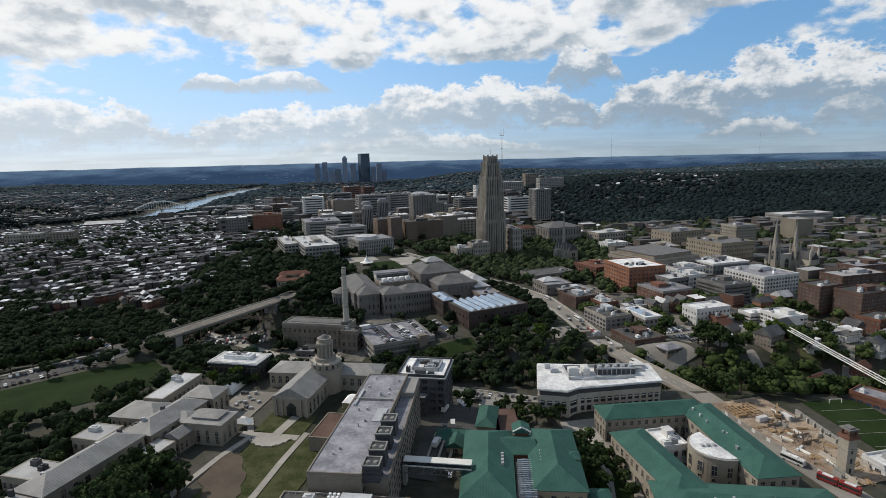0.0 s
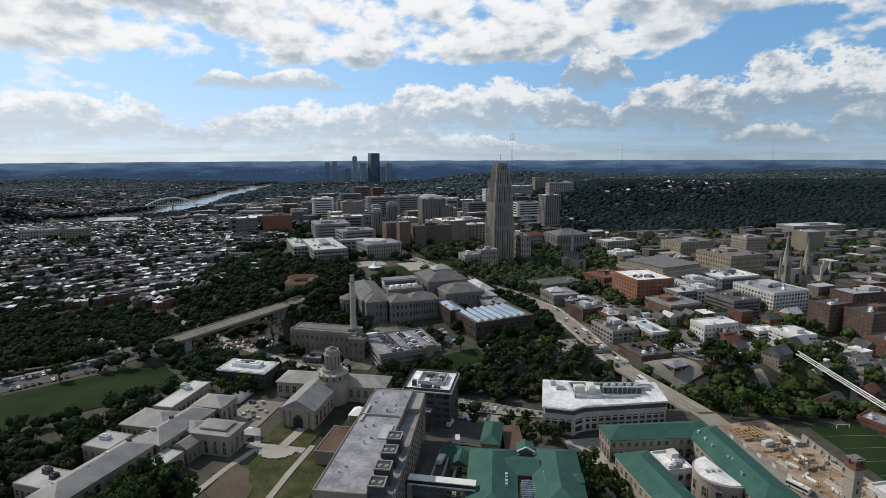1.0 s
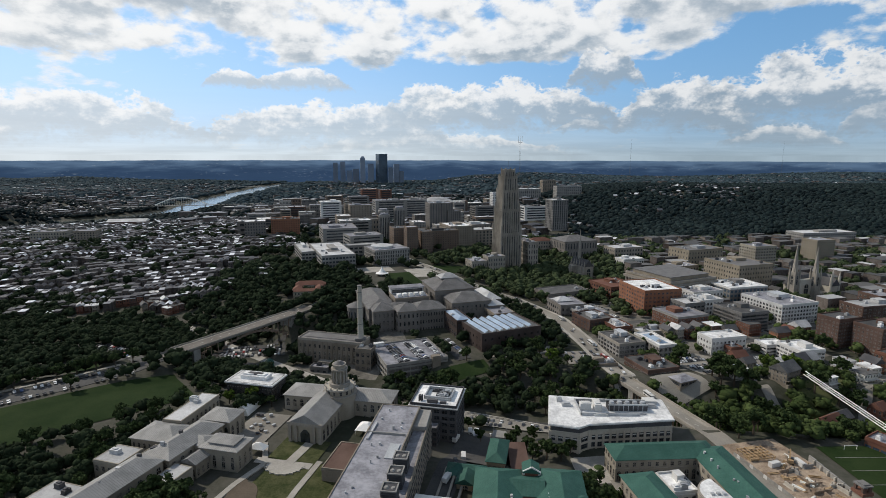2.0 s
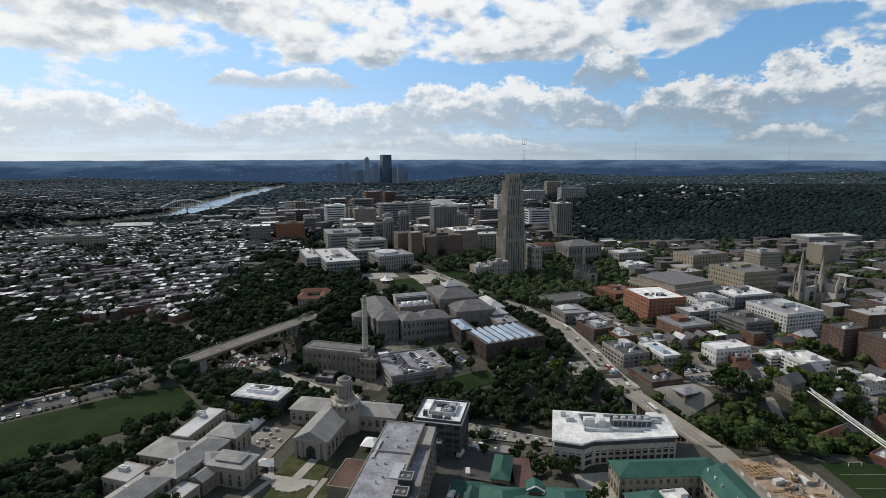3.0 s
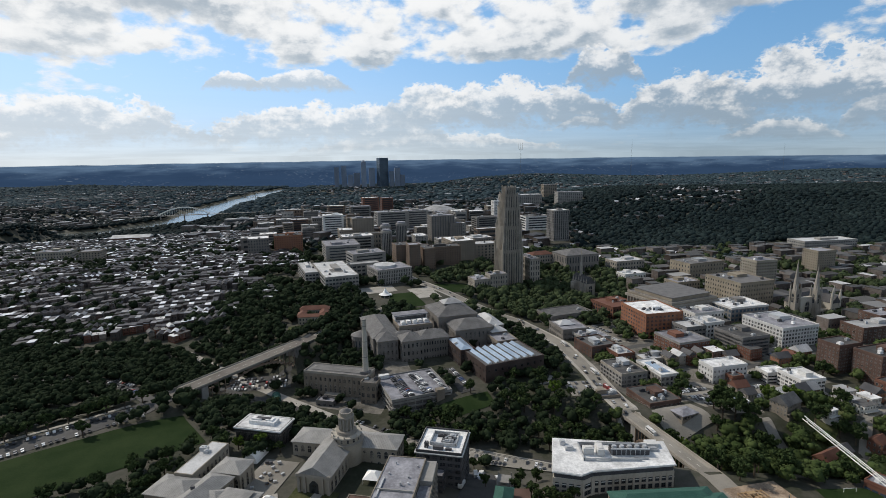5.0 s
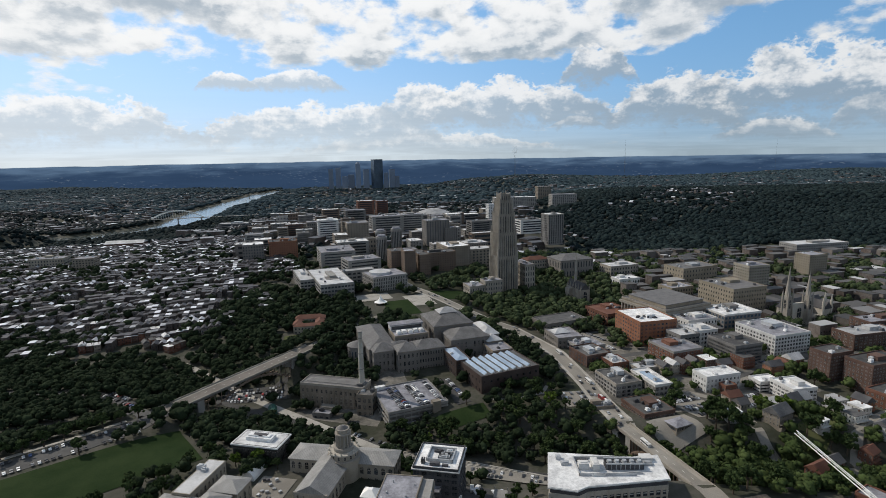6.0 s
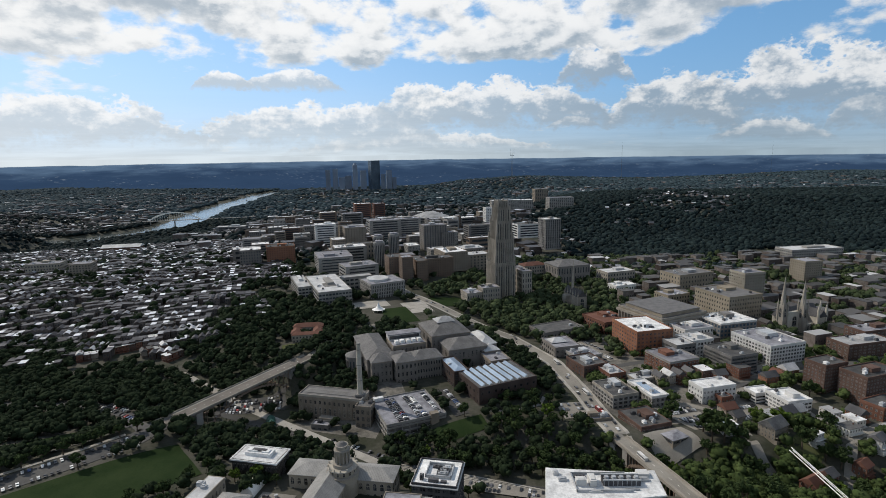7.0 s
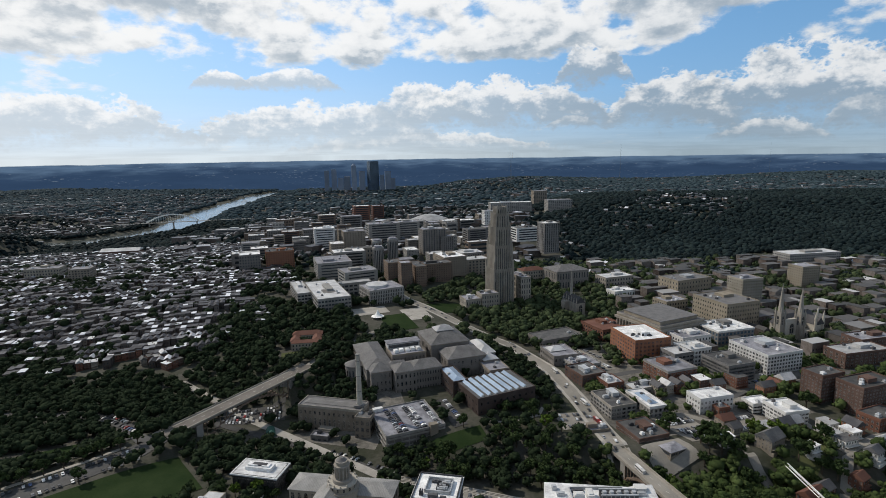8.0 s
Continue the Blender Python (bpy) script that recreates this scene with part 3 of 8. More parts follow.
# ---- ground, water, roads ----
def make_ground():
    def axis(marks):
        out = []
        for (a, step), (b, _) in zip(marks, marks[1:]):
            n = max(1, round((b - a) / step))
            out += [a + (b - a) * i / n for i in range(n)]
        return out + [marks[-1][0]]
    xs = axis([(-4990, 110), (-2400, 45), (-700, 14), (-330, 8), (320, 14), (700, 45), (2400, 110), (4990, 0)])
    ys = axis([(-1500, 100), (-300, 40), (80, 8), (560, 14), (1000, 30), (2600, 60), (4990, 0)])
    verts = [(x, y, G(x, y)) for y in ys for x in xs]
    nx = len(xs)
    faces = [(j * nx + i, j * nx + i + 1, (j + 1) * nx + i + 1, (j + 1) * nx + i) for j in range(len(ys) - 1) for i in range(nx - 1)]
    tagged(new("ground", mesh_of("ground", verts, faces, GROUND, smooth=True)), "uneven town ground of grass, soil and worn paving", "ground", kind="structure")


def ribbon(name, pts, width, mat, label, category, lift=0.3, level=None, parent=None, kind="structure", keep=True, step=8.0):
    """A strip laid along a line, over the land or at its own levels, with an edge of real thickness."""
    fine = []
    for i, (p, q) in enumerate(zip(pts, pts[1:])):
        n = max(1, int(math.dist(p[:2], q[:2]) / step))
        fine += [tuple(a + (b - a) * k / n for a, b in zip(p, q)) for k in range(n)]
    fine.append(pts[-1])
    verts, faces = [], []
    for i, p in enumerate(fine):
        q, r = fine[max(0, i - 1)], fine[min(len(fine) - 1, i + 1)]
        dx, dy = r[0] - q[0], r[1] - q[1]
        k = math.hypot(dx, dy) or 1
        nx, ny = -dy / k * width / 2, dx / k * width / 2
        for s in (1, -1):
            x, y = p[0] + s * nx, p[1] + s * ny
            z = p[2] if len(p) > 2 else (level if level is not None else max(G(x, y), G(p[0], p[1]) - 0.2) + lift)
            verts += [(x, y, z), (x, y, z - 0.8)]
    for i in range(len(fine) - 1):
        a, b = 4 * i, 4 * i + 4
        faces += [(a, b, b + 2, a + 2), (a + 1, a, b, b + 1)[::-1], (a + 2, a + 3, b + 3, b + 2)[::-1]]
    if keep:
        LINES.append(([p[:2] for p in pts], width / 2))
    ob = new(name, mesh_of(name, verts, faces, mat))
    return child(ob, parent, label) if parent else tagged(ob, label, category, kind=kind)


def patch(name, x, y, w, d, rot, mat, label, category, lift=0.35, keep=True, level=None):
    """A piece of ground cover draped on the land."""
    c, s = math.cos(radians(rot)), math.sin(radians(rot))
    nx, ny = max(2, int(w / 6)), max(2, int(d / 6))
    verts, faces = [], []
    for j in range(ny + 1):
        for i in range(nx + 1):
            a, b = -w / 2 + w * i / nx, -d / 2 + d * j / ny
            px, py = x + a * c - b * s, y + a * s + b * c
            verts.append((px, py, (G(px, py) if level is None else level) + lift))
    faces = [(j * (nx + 1) + i, j * (nx + 1) + i + 1, (j + 1) * (nx + 1) + i + 1, (j + 1) * (nx + 1) + i) for j in range(ny) for i in range(nx)]
    if keep:
        claim(x, y, w, d, rot)
    return tagged(new(name, mesh_of(name, verts, faces, mat, smooth=True)), label, category, kind="structure")


make_ground()
ribbon("water", RIVER, 215, WATER, "grey-green river water in a wide bend", "river", level=-61.5, step=60)
# the avenue runs from the hollow bridge to the foot of the tall tower and on
AVENUE = [(124, 376), (120, 412), (115, 460), (102, 537), (66, 630), (-4, 719), (-73, 806), (-141, 934), (-229, 1110)]
ribbon("road", AVENUE, 12, ROADWAY, "worn grey avenue lined with traffic", "road")
ribbon("pavement", [(x - 7.3, y - 2.4) for x, y in AVENUE], 3, PAVING, "pale concrete pavement beside the avenue", "pavement", 0.45)
ribbon("pavement", [(x + 7.3, y + 2.4) for x, y in AVENUE], 3, PAVING, "pale concrete pavement beside the avenue", "pavement", 0.45)
ribbon("road", [(145, 300), (151, 262), (157, 225), (164, 190), (180, 120), (200, 0)], 13, ROADWAY, "worn avenue past the building site", "road")
ribbon("road", [(-420, 190), (-352, 250), (-290, 308), (-258, 338), (-238, 362), (-231, 384)], 20, PARKROAD, "park road lined with parked cars", "road")
ribbon("pavement", [(-428, 203), (-361, 262), (-300, 319), (-268, 348), (-250, 368)], 3, PAVING, "pale pavement along the park road", "pavement", 0.45)
ribbon("road", [(-240, 375), (-258, 392), (-285, 425), (-325, 445), (-420, 450)], 10, PARKROAD, "side road curving into the park", "road")
ribbon("road", [(-153, 528), (-147, 548), (-138, 570), (-132, 610), (-108, 655), (-82, 690), (-53, 751)], 9, ROADWAY, "road through the park towards the plaza", "road")
for off, a, b in ((0, 10, 60), (0, 90, 330), (80, 12, 260), (165, 16, 240), (250, 30, 260)):
    ribbon("road", [(140 + a * 0.94 - off * 0.36, 432 + a * 0.34 + off * 0.93), (140 + b * 0.94 - off * 0.36, 432 + b * 0.34 + off * 0.93)], 8, PARKROAD, "side street between brick blocks", "road")
ribbon("road", [(196, 440), (214, 428), (217, 389), (221, 360), (232, 330)], 7, ROADWAY, "street of small houses", "road")
ribbon("road", [(211, 457), (231, 445), (278, 479), (340, 505)], 7, ROADWAY, "short street down to the hollow", "road")
ribbon("road", [(262, 330), (289, 369), (330, 396), (430, 430)], 7, ROADWAY, "street of small houses", "road")
ribbon("road", [(306, 470), (292, 424), (289, 395), (289, 369)], 7, ROADWAY, "street of small houses", "road")
ribbon("road", [(-230, 452), (-151, 425), (-96, 398), (-47, 367), (-20, 352), (60, 338)], 9, ASPHALT, "service road along the hollow floor", "road")
ribbon("railway_bed", [(-300, 548), (-190, 460), (-60, 372), (10, 352), (60, 335), (260, 312)], 8, PAVING, "pale gravel railway bed in the hollow", "railway", 0.5)
for k in (-2.2, -0.8, 0.8, 2.2):
    ribbon("rail", [(-60 + k * 0.4, 372 + k, G(-60, 372) + 0.75), (10 + k * 0.3, 352 + k, G(10, 352) + 0.75), (60, 335 + k, G(60, 335) + 0.75)], 0.18, STEEL, "steel rail on the gravel bed", "rail", keep=False)
# lawns, plazas and paths
patch("lawn", -234, 298, 124, 58, 41, LAWN, "smooth green playing field in the park", "lawn")
patch("lawn", -318, 362, 90, 26, 40, LAWN, "strip of rough park grass", "lawn", 0.3)
patch("lawn", -80, 212, 40, 66, -12, TRODDEN, "trodden campus lawn with bare patches", "lawn")
wr = random.Random(12)
bare = [(-96 + 9.5 * wr.uniform(0.8, 1.15) * math.cos(a * math.pi / 14) - 0.25 * 20 * math.sin(a * math.pi / 14), 207 + 21 * wr.uniform(0.85, 1.1) * math.sin(a * math.pi / 14)) for a in range(28)]
prism("worn_ground", bare, G(-96, 207) - 0.2, G(-96, 207) + 0.55, WORN)
tagged(bpy.data.objects["worn_ground"], "bare brown earth trodden into the campus lawn", "ground", kind="structure")
patch("plaza", -88, 243, 30, 5, -10, PAVING, "pale paved terrace before the domed hall", "plaza", 0.55)
patch("lawn", -83, 256, 26, 20, -10, TRODDEN, "green lawn before the domed hall", "lawn", 0.4)
ribbon("path", [(-119, 180), (-113, 198), (-105, 225), (-97, 243), (-104, 262)], 3, PAVING, "pale concrete path along the lawn", "path", 0.65)
ribbon("path", [(-83, 182), (-79, 196), (-75, 221), (-70, 245)], 3, PAVING, "pale concrete path across the lawn", "path", 0.65)
ribbon("path", [(-86, 240), (-80, 262)], 5, PAVING, "pale concrete walk to the arched door", "path", 0.7)
patch("forecourt", -113, 278, 22, 34, -10, ROADWAY, "grey paved court with stacked materials", "plaza", 0.4)
patch("forecourt", 72, 258, 24, 22, 5, PAVING, "pale paved court between green roofs", "plaza", 0.4)
patch("lawn", 68, 212, 26, 66, 3, LAWN, "small lawn beside a curving path", "lawn", 0.3, keep=False)
ribbon("path", [(66, 246), (70, 238), (71, 228), (71.5, 221), (69, 210), (66, 195)], 3, PAVING, "pale curving concrete path", "path", 0.65, step=3)
ribbon("path", [(78, 250), (79, 238), (79.5, 224), (79.5, 209), (78, 190)], 4, ROADWAY, "grey drive beside the green-roofed wing", "path", 0.6, step=4)
patch("lawn", -77, 699, 38, 68, 22, LAWN, "green lawn of the city plaza", "lawn")
patch("plaza", -55, 736, 35, 53, 22, PAVING, "pale paved plaza beside the avenue", "plaza", 0.3)
patch("forecourt", -124, 750, 53, 35, 22, PAVING, "paved forecourt of the library", "plaza", 0.3)
patch("lawn", -9, 774, 54, 45, 22, LAWN, "green lawn below the tall tower", "lawn")
patch("lawn", 2, 408, 44, 18, 20, LAWN, "sloping lawn below the museum", "lawn", 0.3)
TOWNPAVE_AT = ((168, 452, 92, 100), (256, 470, 92, 90), (196, 560, 130, 110), (320, 560, 120, 120))
for k, (x, y, w, d) in enumerate(TOWNPAVE_AT):
    patch("pavement", x, y, w, d, 18, TOWNPAVE, "patched grey paving between town blocks", "pavement", 0.16 + 0.03 * k, keep=False)
patch("parking_lot", -192, 470, 58, 32, 14, ASPHALT, "asphalt parking lot under the bridge", "parking lot")
patch("parking_lot", 191, 414, 30, 44, 18, ROADWAY, "grey asphalt parking lot full of cars", "parking lot")
patch("parking_lot", 100, 429, 26, 30, 5, ROADWAY, "small parking lot beside the avenue", "parking lot")
patch("parking_lot", 244, 425, 36, 24, 22, ROADWAY, "grey parking lot between houses", "parking lot")
patch("parking_lot", -6, 448, 13, 52, 22, ASPHALT, "narrow parking lot beside the museum", "parking lot")
patch("parking_lot", 162, 377, 36, 24, 20, ROADWAY, "forecourt of a filling station", "parking lot", 0.8)
patch("parking_lot", 150, 560, 26, 46, 21, ROADWAY, "parking lot behind the brick block", "parking lot")
patch("service_yard", -104, 428, 78, 22, -13, TOWNPAVE, "patched paving round the power house", "yard", 0.2, keep=False)
patch("service_yard", -70, 470, 40, 44, 15, TOWNPAVE, "patched yard behind the museum", "yard", 0.24, keep=False)
patch("service_lane", -4, 246, 13, 84, -12, ASPHALT, "dark service lane between campus halls", "lane", 0.5)
patch("service_yard", 12, 272, 30, 44, -12, ASPHALT, "dark asphalt yard beside the green-roofed halls", "yard", 0.42)
patch("service_yard", 14, 305, 40, 22, -12, ASPHALT, "asphalt yard behind the laboratory", "yard", 0.5)
patch("parking_lot", 32, 338, 60, 12, -14, ROADWAY, "strip parking lot beside the railway", "parking lot", 0.9)
patch("parking_lot", 268, 545, 40, 16, 18, ROADWAY, "parking lot behind offices", "parking lot")
patch("parking_lot", 300, 512, 40, 18, 20, ROADWAY, "parking lot beside houses", "parking lot")
patch("parking_lot", 150, 590, 24, 40, 21, ROADWAY, "parking lot beside the orange block", "parking lot")
patch("lawn", 248, 360, 44, 20, 40, ROUGHGRASS, "rough sunlit grass between houses", "lawn", 0.35, keep=False)
patch("lawn", 216, 340, 16, 44, 20, ROUGHGRASS, "rough grass bank beside a street", "lawn", 0.35, keep=False)
patch("lawn", 262, 318, 50, 24, 10, ROUGHGRASS, "rough grass behind the sports field", "lawn", 0.35, keep=False)
patch("lawn", 276, 386, 24, 30, 24, ROUGHGRASS, "garden grass between pale houses", "lawn", 0.35, keep=False)
patch("sports_field", 213, 251, 32, 58, 3, LAWN, "marked green sports field", "sports field")
patch("building_site", 170, 244, 34, 80, 14, DIRT, "churned sandy earth of a building site", "building site", 0.4)


# ---- the near campus ----
C = -10
hall = building("long grey concrete hall with a pale flat roof", -36, 218, 20, 88, -7, 33, 57, TANSTONE, GREYROOF, floors=6, bays=5, kind="dark", fill=(0.55, 0.45), units=0, sides=(1, 3), rim=0.35)
strip = building("lower roof range beside the concrete hall", -23, 219, 9, 86, -5, 33, 53, TANSTONE, GREYROOF, floors=6, bays=2, kind="dark", fill=(0.55, 0.45), units=0, sides=(1, 3))
for k, yy in enumerate((-45, -34.5, -23, -12)):
    unit = boxes("cooling_unit", [(-4.3, 1.7, yy, yy + 6, 20.1, 26.4), (-4.5, 1.9, yy - 0.2, yy + 6.2, 20.1, 20.8)], DARKMECH, strip, "dark louvred cooling tower")
    boxes("top_frame", [(-4.5, 1.9, yy - 0.2, yy + 0.3, 26.4, 26.9), (-4.5, 1.9, yy + 5.7, yy + 6.2, 26.4, 26.9), (-4.5, -4.0, yy + 0.3, yy + 5.7, 26.4, 26.9), (1.4, 1.9, yy + 0.3, yy + 5.7, 26.4, 26.9)], CONCRETE, unit)
    for q in (-2.7, 0.1):
        prism("fan", circle(q, yy + 3, 1.15, 12), 26.3, 26.8, CONCRETE, unit, top=0.6, cx=q, cy=yy + 3)
    for q in range(5):
        boxes("louvre", [(-4.4, 1.8, yy - 0.15, yy + 6.15, 21.2 + 1.0 * q, 21.4 + 1.0 * q)], SLATE, unit)
boxes("stair_head", [(-4.4, 4.4, 24, 42, 20, 22.5)], CONCRETE, strip)
for k in range(12):
    rr = random.Random(k)
    prism("vent", circle(rr.uniform(-8, 8), rr.uniform(-40, 40), rr.uniform(0.3, 0.6), 10), 24, 24.8 + rr.random(), MECH, hall)
boxes("roof_duct", [(-8, -7, 8, 24, 24, 24.8), (4, 8.5, -6, 6, 24, 24.5)], MECH, hall)
boxes("roof_step", [(-9, 9, 14, 14.6, 24, 25)], CONCRETE, hall)
annex = building("low annex with rooftop machinery before the grey hall", -38, 162, 46, 20, -7, 33, 50, TANSTONE, TARROOF, floors=3, bays=8, kind="dark", units=12, sides=(1, 3), rim=0.5)
for k in range(6):
    prism("white_flue", circle(-4 + 1.5 * (k % 3), 3.2 + 1.8 * (k // 3), 0.55, 10), 16.9, 21.0, WHITEROOF, annex, "white ribbed flue")
for k in range(9):
    boxes("rail_post", [(-21 + 2.6 * k, -20.85 + 2.6 * k, 9.0, 9.15, 17, 18.1)], MECH, annex)
boxes("rail", [(-21, 0.2, 9.0, 9.1, 18.0, 18.15)], MECH, annex)
building("low brown-roofed terrace block beside the lawn", -57, 240, 12, 24, C, 33, 41, TANSTONE, DARKBRICK, floors=0, units=0, rim=0.3)
lab = building("dark glass laboratory block with a white flat roof", -13, 298, 27, 27, C, 14, 46, SLATE, WHITEROOF, floors=8, bays=6, kind="dark", fill=(0.8, 0.6), units=0, trim=DARKMECH)
boxes("screen_wall", [(-7, 9, -6, -5.4, 32, 34), (-7, 9, 7.4, 8, 32, 34), (-7, -6.4, -6, 8, 32, 34), (8.4, 9, -6, 8, 32, 34)], MECH, lab)
plant(lab, random.Random(3), 14, 12, 32, 9, 1, 1)
for k in range(4):
    prism("flue", circle(-9 + 1.3 * (k % 2), -9 + 1.6 * (k // 2), 0.55, 10), 31.9, 35.2, DARKMECH, lab)
boxes("chiller", [(-4, 2, -10.6, -8.4, 31.9, 34), (3.4, 7, -10.4, -8.8, 31.9, 33.2)], DARKMECH, lab, "dark rooftop chiller")
boxes("eave", [(-14.4, 14.4, -14.4, 14.4, 30.9, 31.45)], WHITEWALL, lab, "white projecting roof edge")
building("grey lower wing of the glass laboratory", -19, 281, 14, 8, C, 20, 36, SLATE, GREYROOF, floors=5, bays=6, kind="dark", fill=(0.8, 0.6), units=1)
office = thing("building", 84, 290, 12, 0, "cream five-storey office block with a white roof", "building")
claim(84, 292, 66, 38, -3)
PLAN = [(-35, -16), (-19.5, -19.5), (-13, -15.5), (34, -9), (36, 16), (20, 13.5), (-29, 19)]


def inset(ring, k):
    cx, cy = sum(q[0] for q in ring) / len(ring), sum(q[1] for q in ring) / len(ring)
    return [(x + k * (x - cx) / math.hypot(x - cx, y - cy), y + k * (y - cy) / math.hypot(x - cx, y - cy)) for x, y in ring]


prism("wall", PLAN, -3, 26.2, PALESTONE, office)
prism("recess_band", inset(PLAN, -0.5), 26.2, 29.0, DARKMECH, office, "dark recessed band under the eaves")
prism("eave", inset(PLAN, 1.1), 29.0, 29.7, WHITEWALL, office, "white projecting roof edge")
prism("roof", inset(PLAN, 0.5), 29.7, 30.0, WHITEROOF, office, "white membrane roof")
prism("eave_band", inset(PLAN, 0.25), 22.2, 22.7, WHITEWALL, office)
for (ax, ay), (bx, by), n in ((PLAN[0], PLAN[1], 4), (PLAN[2], PLAN[3], 12), (PLAN[6], PLAN[0], 8), (PLAN[1], PLAN[2], 1)):
    run, turn = math.dist((ax, ay), (bx, by)), math.degrees(math.atan2(by - ay, bx - ax))
    for f in range(5):
        for k in range(n):
            w = run / n
            ob = child(new("window", WIN["dark"]), office)
            ob.matrix_basis = pose(ax, ay, 0, 0, 0, turn) @ Matrix.Translation((w * (k + 0.18), -0.05, 2.0 + 4.8 * f - (0.6 if f == 4 else 0))) @ Matrix.Diagonal((w * 0.64, 1, 2.7, 1))
    for k in range(n + 1):
        ob = boxes("pier", [(-0.5, 0.5, -0.35, 0.3, -3, 26.1)], PALESTONE, office)
        ob.matrix_basis = pose(ax, ay, 0, 0, 0, turn) @ Matrix.Translation((min(max(run * k / n, 0.6), run - 0.6), 0, 0))
boxes("plant_screen", [(-16, 17, -6, -5.6, 30, 31.6), (-16, 17, 11.6, 12, 30, 31.6), (-16, -15.6, -6, 12, 30, 31.6)], MECH, office)
chil = boxes("chiller", [(1, 23, 0, 6, 30, 33.4)], DARKMECH, office, "dark louvred cooling plant")
for k in range(8):
    boxes("mullion", [(1.2 + 2.7 * k, 1.6 + 2.7 * k, -0.15, 6.15, 30, 33.4)], MECH, chil)
boxes("top_frame", [(0.8, 23.2, -0.3, 0.4, 33.4, 34.2), (0.8, 23.2, 5.6, 6.3, 33.4, 34.2)], MECH, chil)
for k in range(5):
    prism("fan", circle(3.4 + 4.4 * k, 3, 1.6, 14), 33.4, 34.6, MECH, office, top=0.8, cx=3.4 + 4.4 * k, cy=3)
for k, (px, py, a, b, h) in enumerate(((-12, 2, 6, 4, 4), (-5, 3, 4, 8, 4), (-22, 6, 5, 3, 1.6), (27, 6, 5, 4, 1.4), (-11, 9, 7, 2, 1.2), (8, 9, 10, 1.6, 1.2), (-5, -6, 8, 1.4, 1.0), (16, -4, 10, 1.2, 0.9), (-25, 12, 3, 3, 2.2))):
    boxes("rooftop_unit", [(px - a / 2, px + a / 2, py - b / 2, py + b / 2, 29.9, 30 + h), (px - a / 3, px + a / 3, py - b / 3, py + b / 3, 30 + h, 30.4 + h)], (WHITEWALL, WHITEWALL, MECH, MECH, DARKMECH)[k % 5], office)
boxes("stair_head", [(24, 31, 8, 13.5, 29.9, 32.4)], WHITEWALL, office)
lib = building("dark library with a broad white roof slab", -130, 320, 31, 17, -11, 31, 45, DARKPANEL, WHITEROOF, floors=1, bays=18, kind="slot", fill=(0.5, 0.9), units=0)
boxes("roof_slab", [(-16.6, 16.6, -9.4, 9.4, 14, 14.9)], WHITEROOF, lib, "white overhanging roof slab")
boxes("penthouse", [(-9, 9, -3.4, 3.4, 14.9, 17.2), (-8, -1, -2, 2, 17.2, 18), (2, 7, -2, 2, 17.2, 18)], WHITEROOF, lib)
boxes("hatch", [(-5, 5, -1.2, 1.6, 17.2, 18.1)], DARKMECH, lib)
# domed hall
dome = building("domed campus hall of pale brick with a temple front", -79, 283, 19, 40, C, 33, 45, CREAM, SEAMROOF, "gable", 5.5, floors=1, bays=4, kind="arch", fill=(0.5, 0.7), category="hall", sides=(1, 3))
prism("arch_door", [(-2.6, -20.5), (2.6, -20.5), (2.6, -20.05), (-2.6, -20.05)], 0, 6.5, GLASS, dome, "tall arched doorway")
prism("arch_head", [(x, y) for x, y in ((-2.6, -20.5), (2.6, -20.5), (2.6, -20.05), (-2.6, -20.05))], 6.5, 8.6, GLASS, dome, top=0.3, cy=-20.2)
for k in (-8.6, -5.2, 5.2, 8.6):
    boxes("pilaster", [(k - 0.8, k + 0.8, -20.9, -20, 0, 11)], LIMESTONE, dome)
boxes("entablature", [(-10, 10, -21.1, -20, 11, 12.6)], LIMESTONE, dome)
boxes("steps", [(-6, 6, -23.5, -20.9, -1, 0.5), (-5.4, 5.4, -22.3, -20.9, 0.5, 1.2)], PAVING, dome)
wing = building("cross wing of the domed hall with arched windows", -72, 305, 66, 17, -8, 26, 44, CREAM, SEAMROOF, "hip", 3.5, floors=2, bays=15, kind="arch", fill=(0.6, 0.78), category="hall", low=3)
rot_x, rot_y = -71, 297
rotunda = thing("rotunda", rot_x, rot_y, 42, C, "stepped round lantern tower on the hall's roof", "tower")
for r, a, b, m in ((9.4, -8, 5.6, CREAM), (10.0, 5.6, 6.3, LIMESTONE), (8.2, 6.3, 9.6, CREAM), (9.2, 9.6, 10.3, PALESTONE), (6.0, 10.3, 12.4, LIMESTONE), (3.2, 12.4, 20.2, CREAM), (4.9, 20.2, 21.1, LIMESTONE), (3.6, 21.1, 23.0, CREAM), (4.0, 23.0, 23.6, LIMESTONE)):
    prism("tier", circle(0, 0, r, 28), a, b, m, rotunda)
prism("cap", circle(0, 0, 3.3, 20), 23.6, 25.2, STONEROOF, rotunda, top=0.35)
for k in range(12):
    a = k * math.pi / 6
    prism("column", circle(4.2 * math.cos(a), 4.2 * math.sin(a), 0.48, 8), 12.4, 20.2, LIMESTONE, rotunda)
for k in range(14):
    a = k * math.pi / 7
    prism("baluster_block", circle(8.7 * math.cos(a), 8.7 * math.sin(a), 0.45, 6), 10.3, 11.6, PALESTONE, rotunda)
    ob = child(new("window", WIN["stone"]), rotunda)
    ob.matrix_basis = pose(0, 0, 0, 0, 0, math.degrees(a)) @ Matrix.Translation((-0.7, -8.22, 6.7)) @ Matrix.Diagonal((1.4, 1, 2.4, 1))
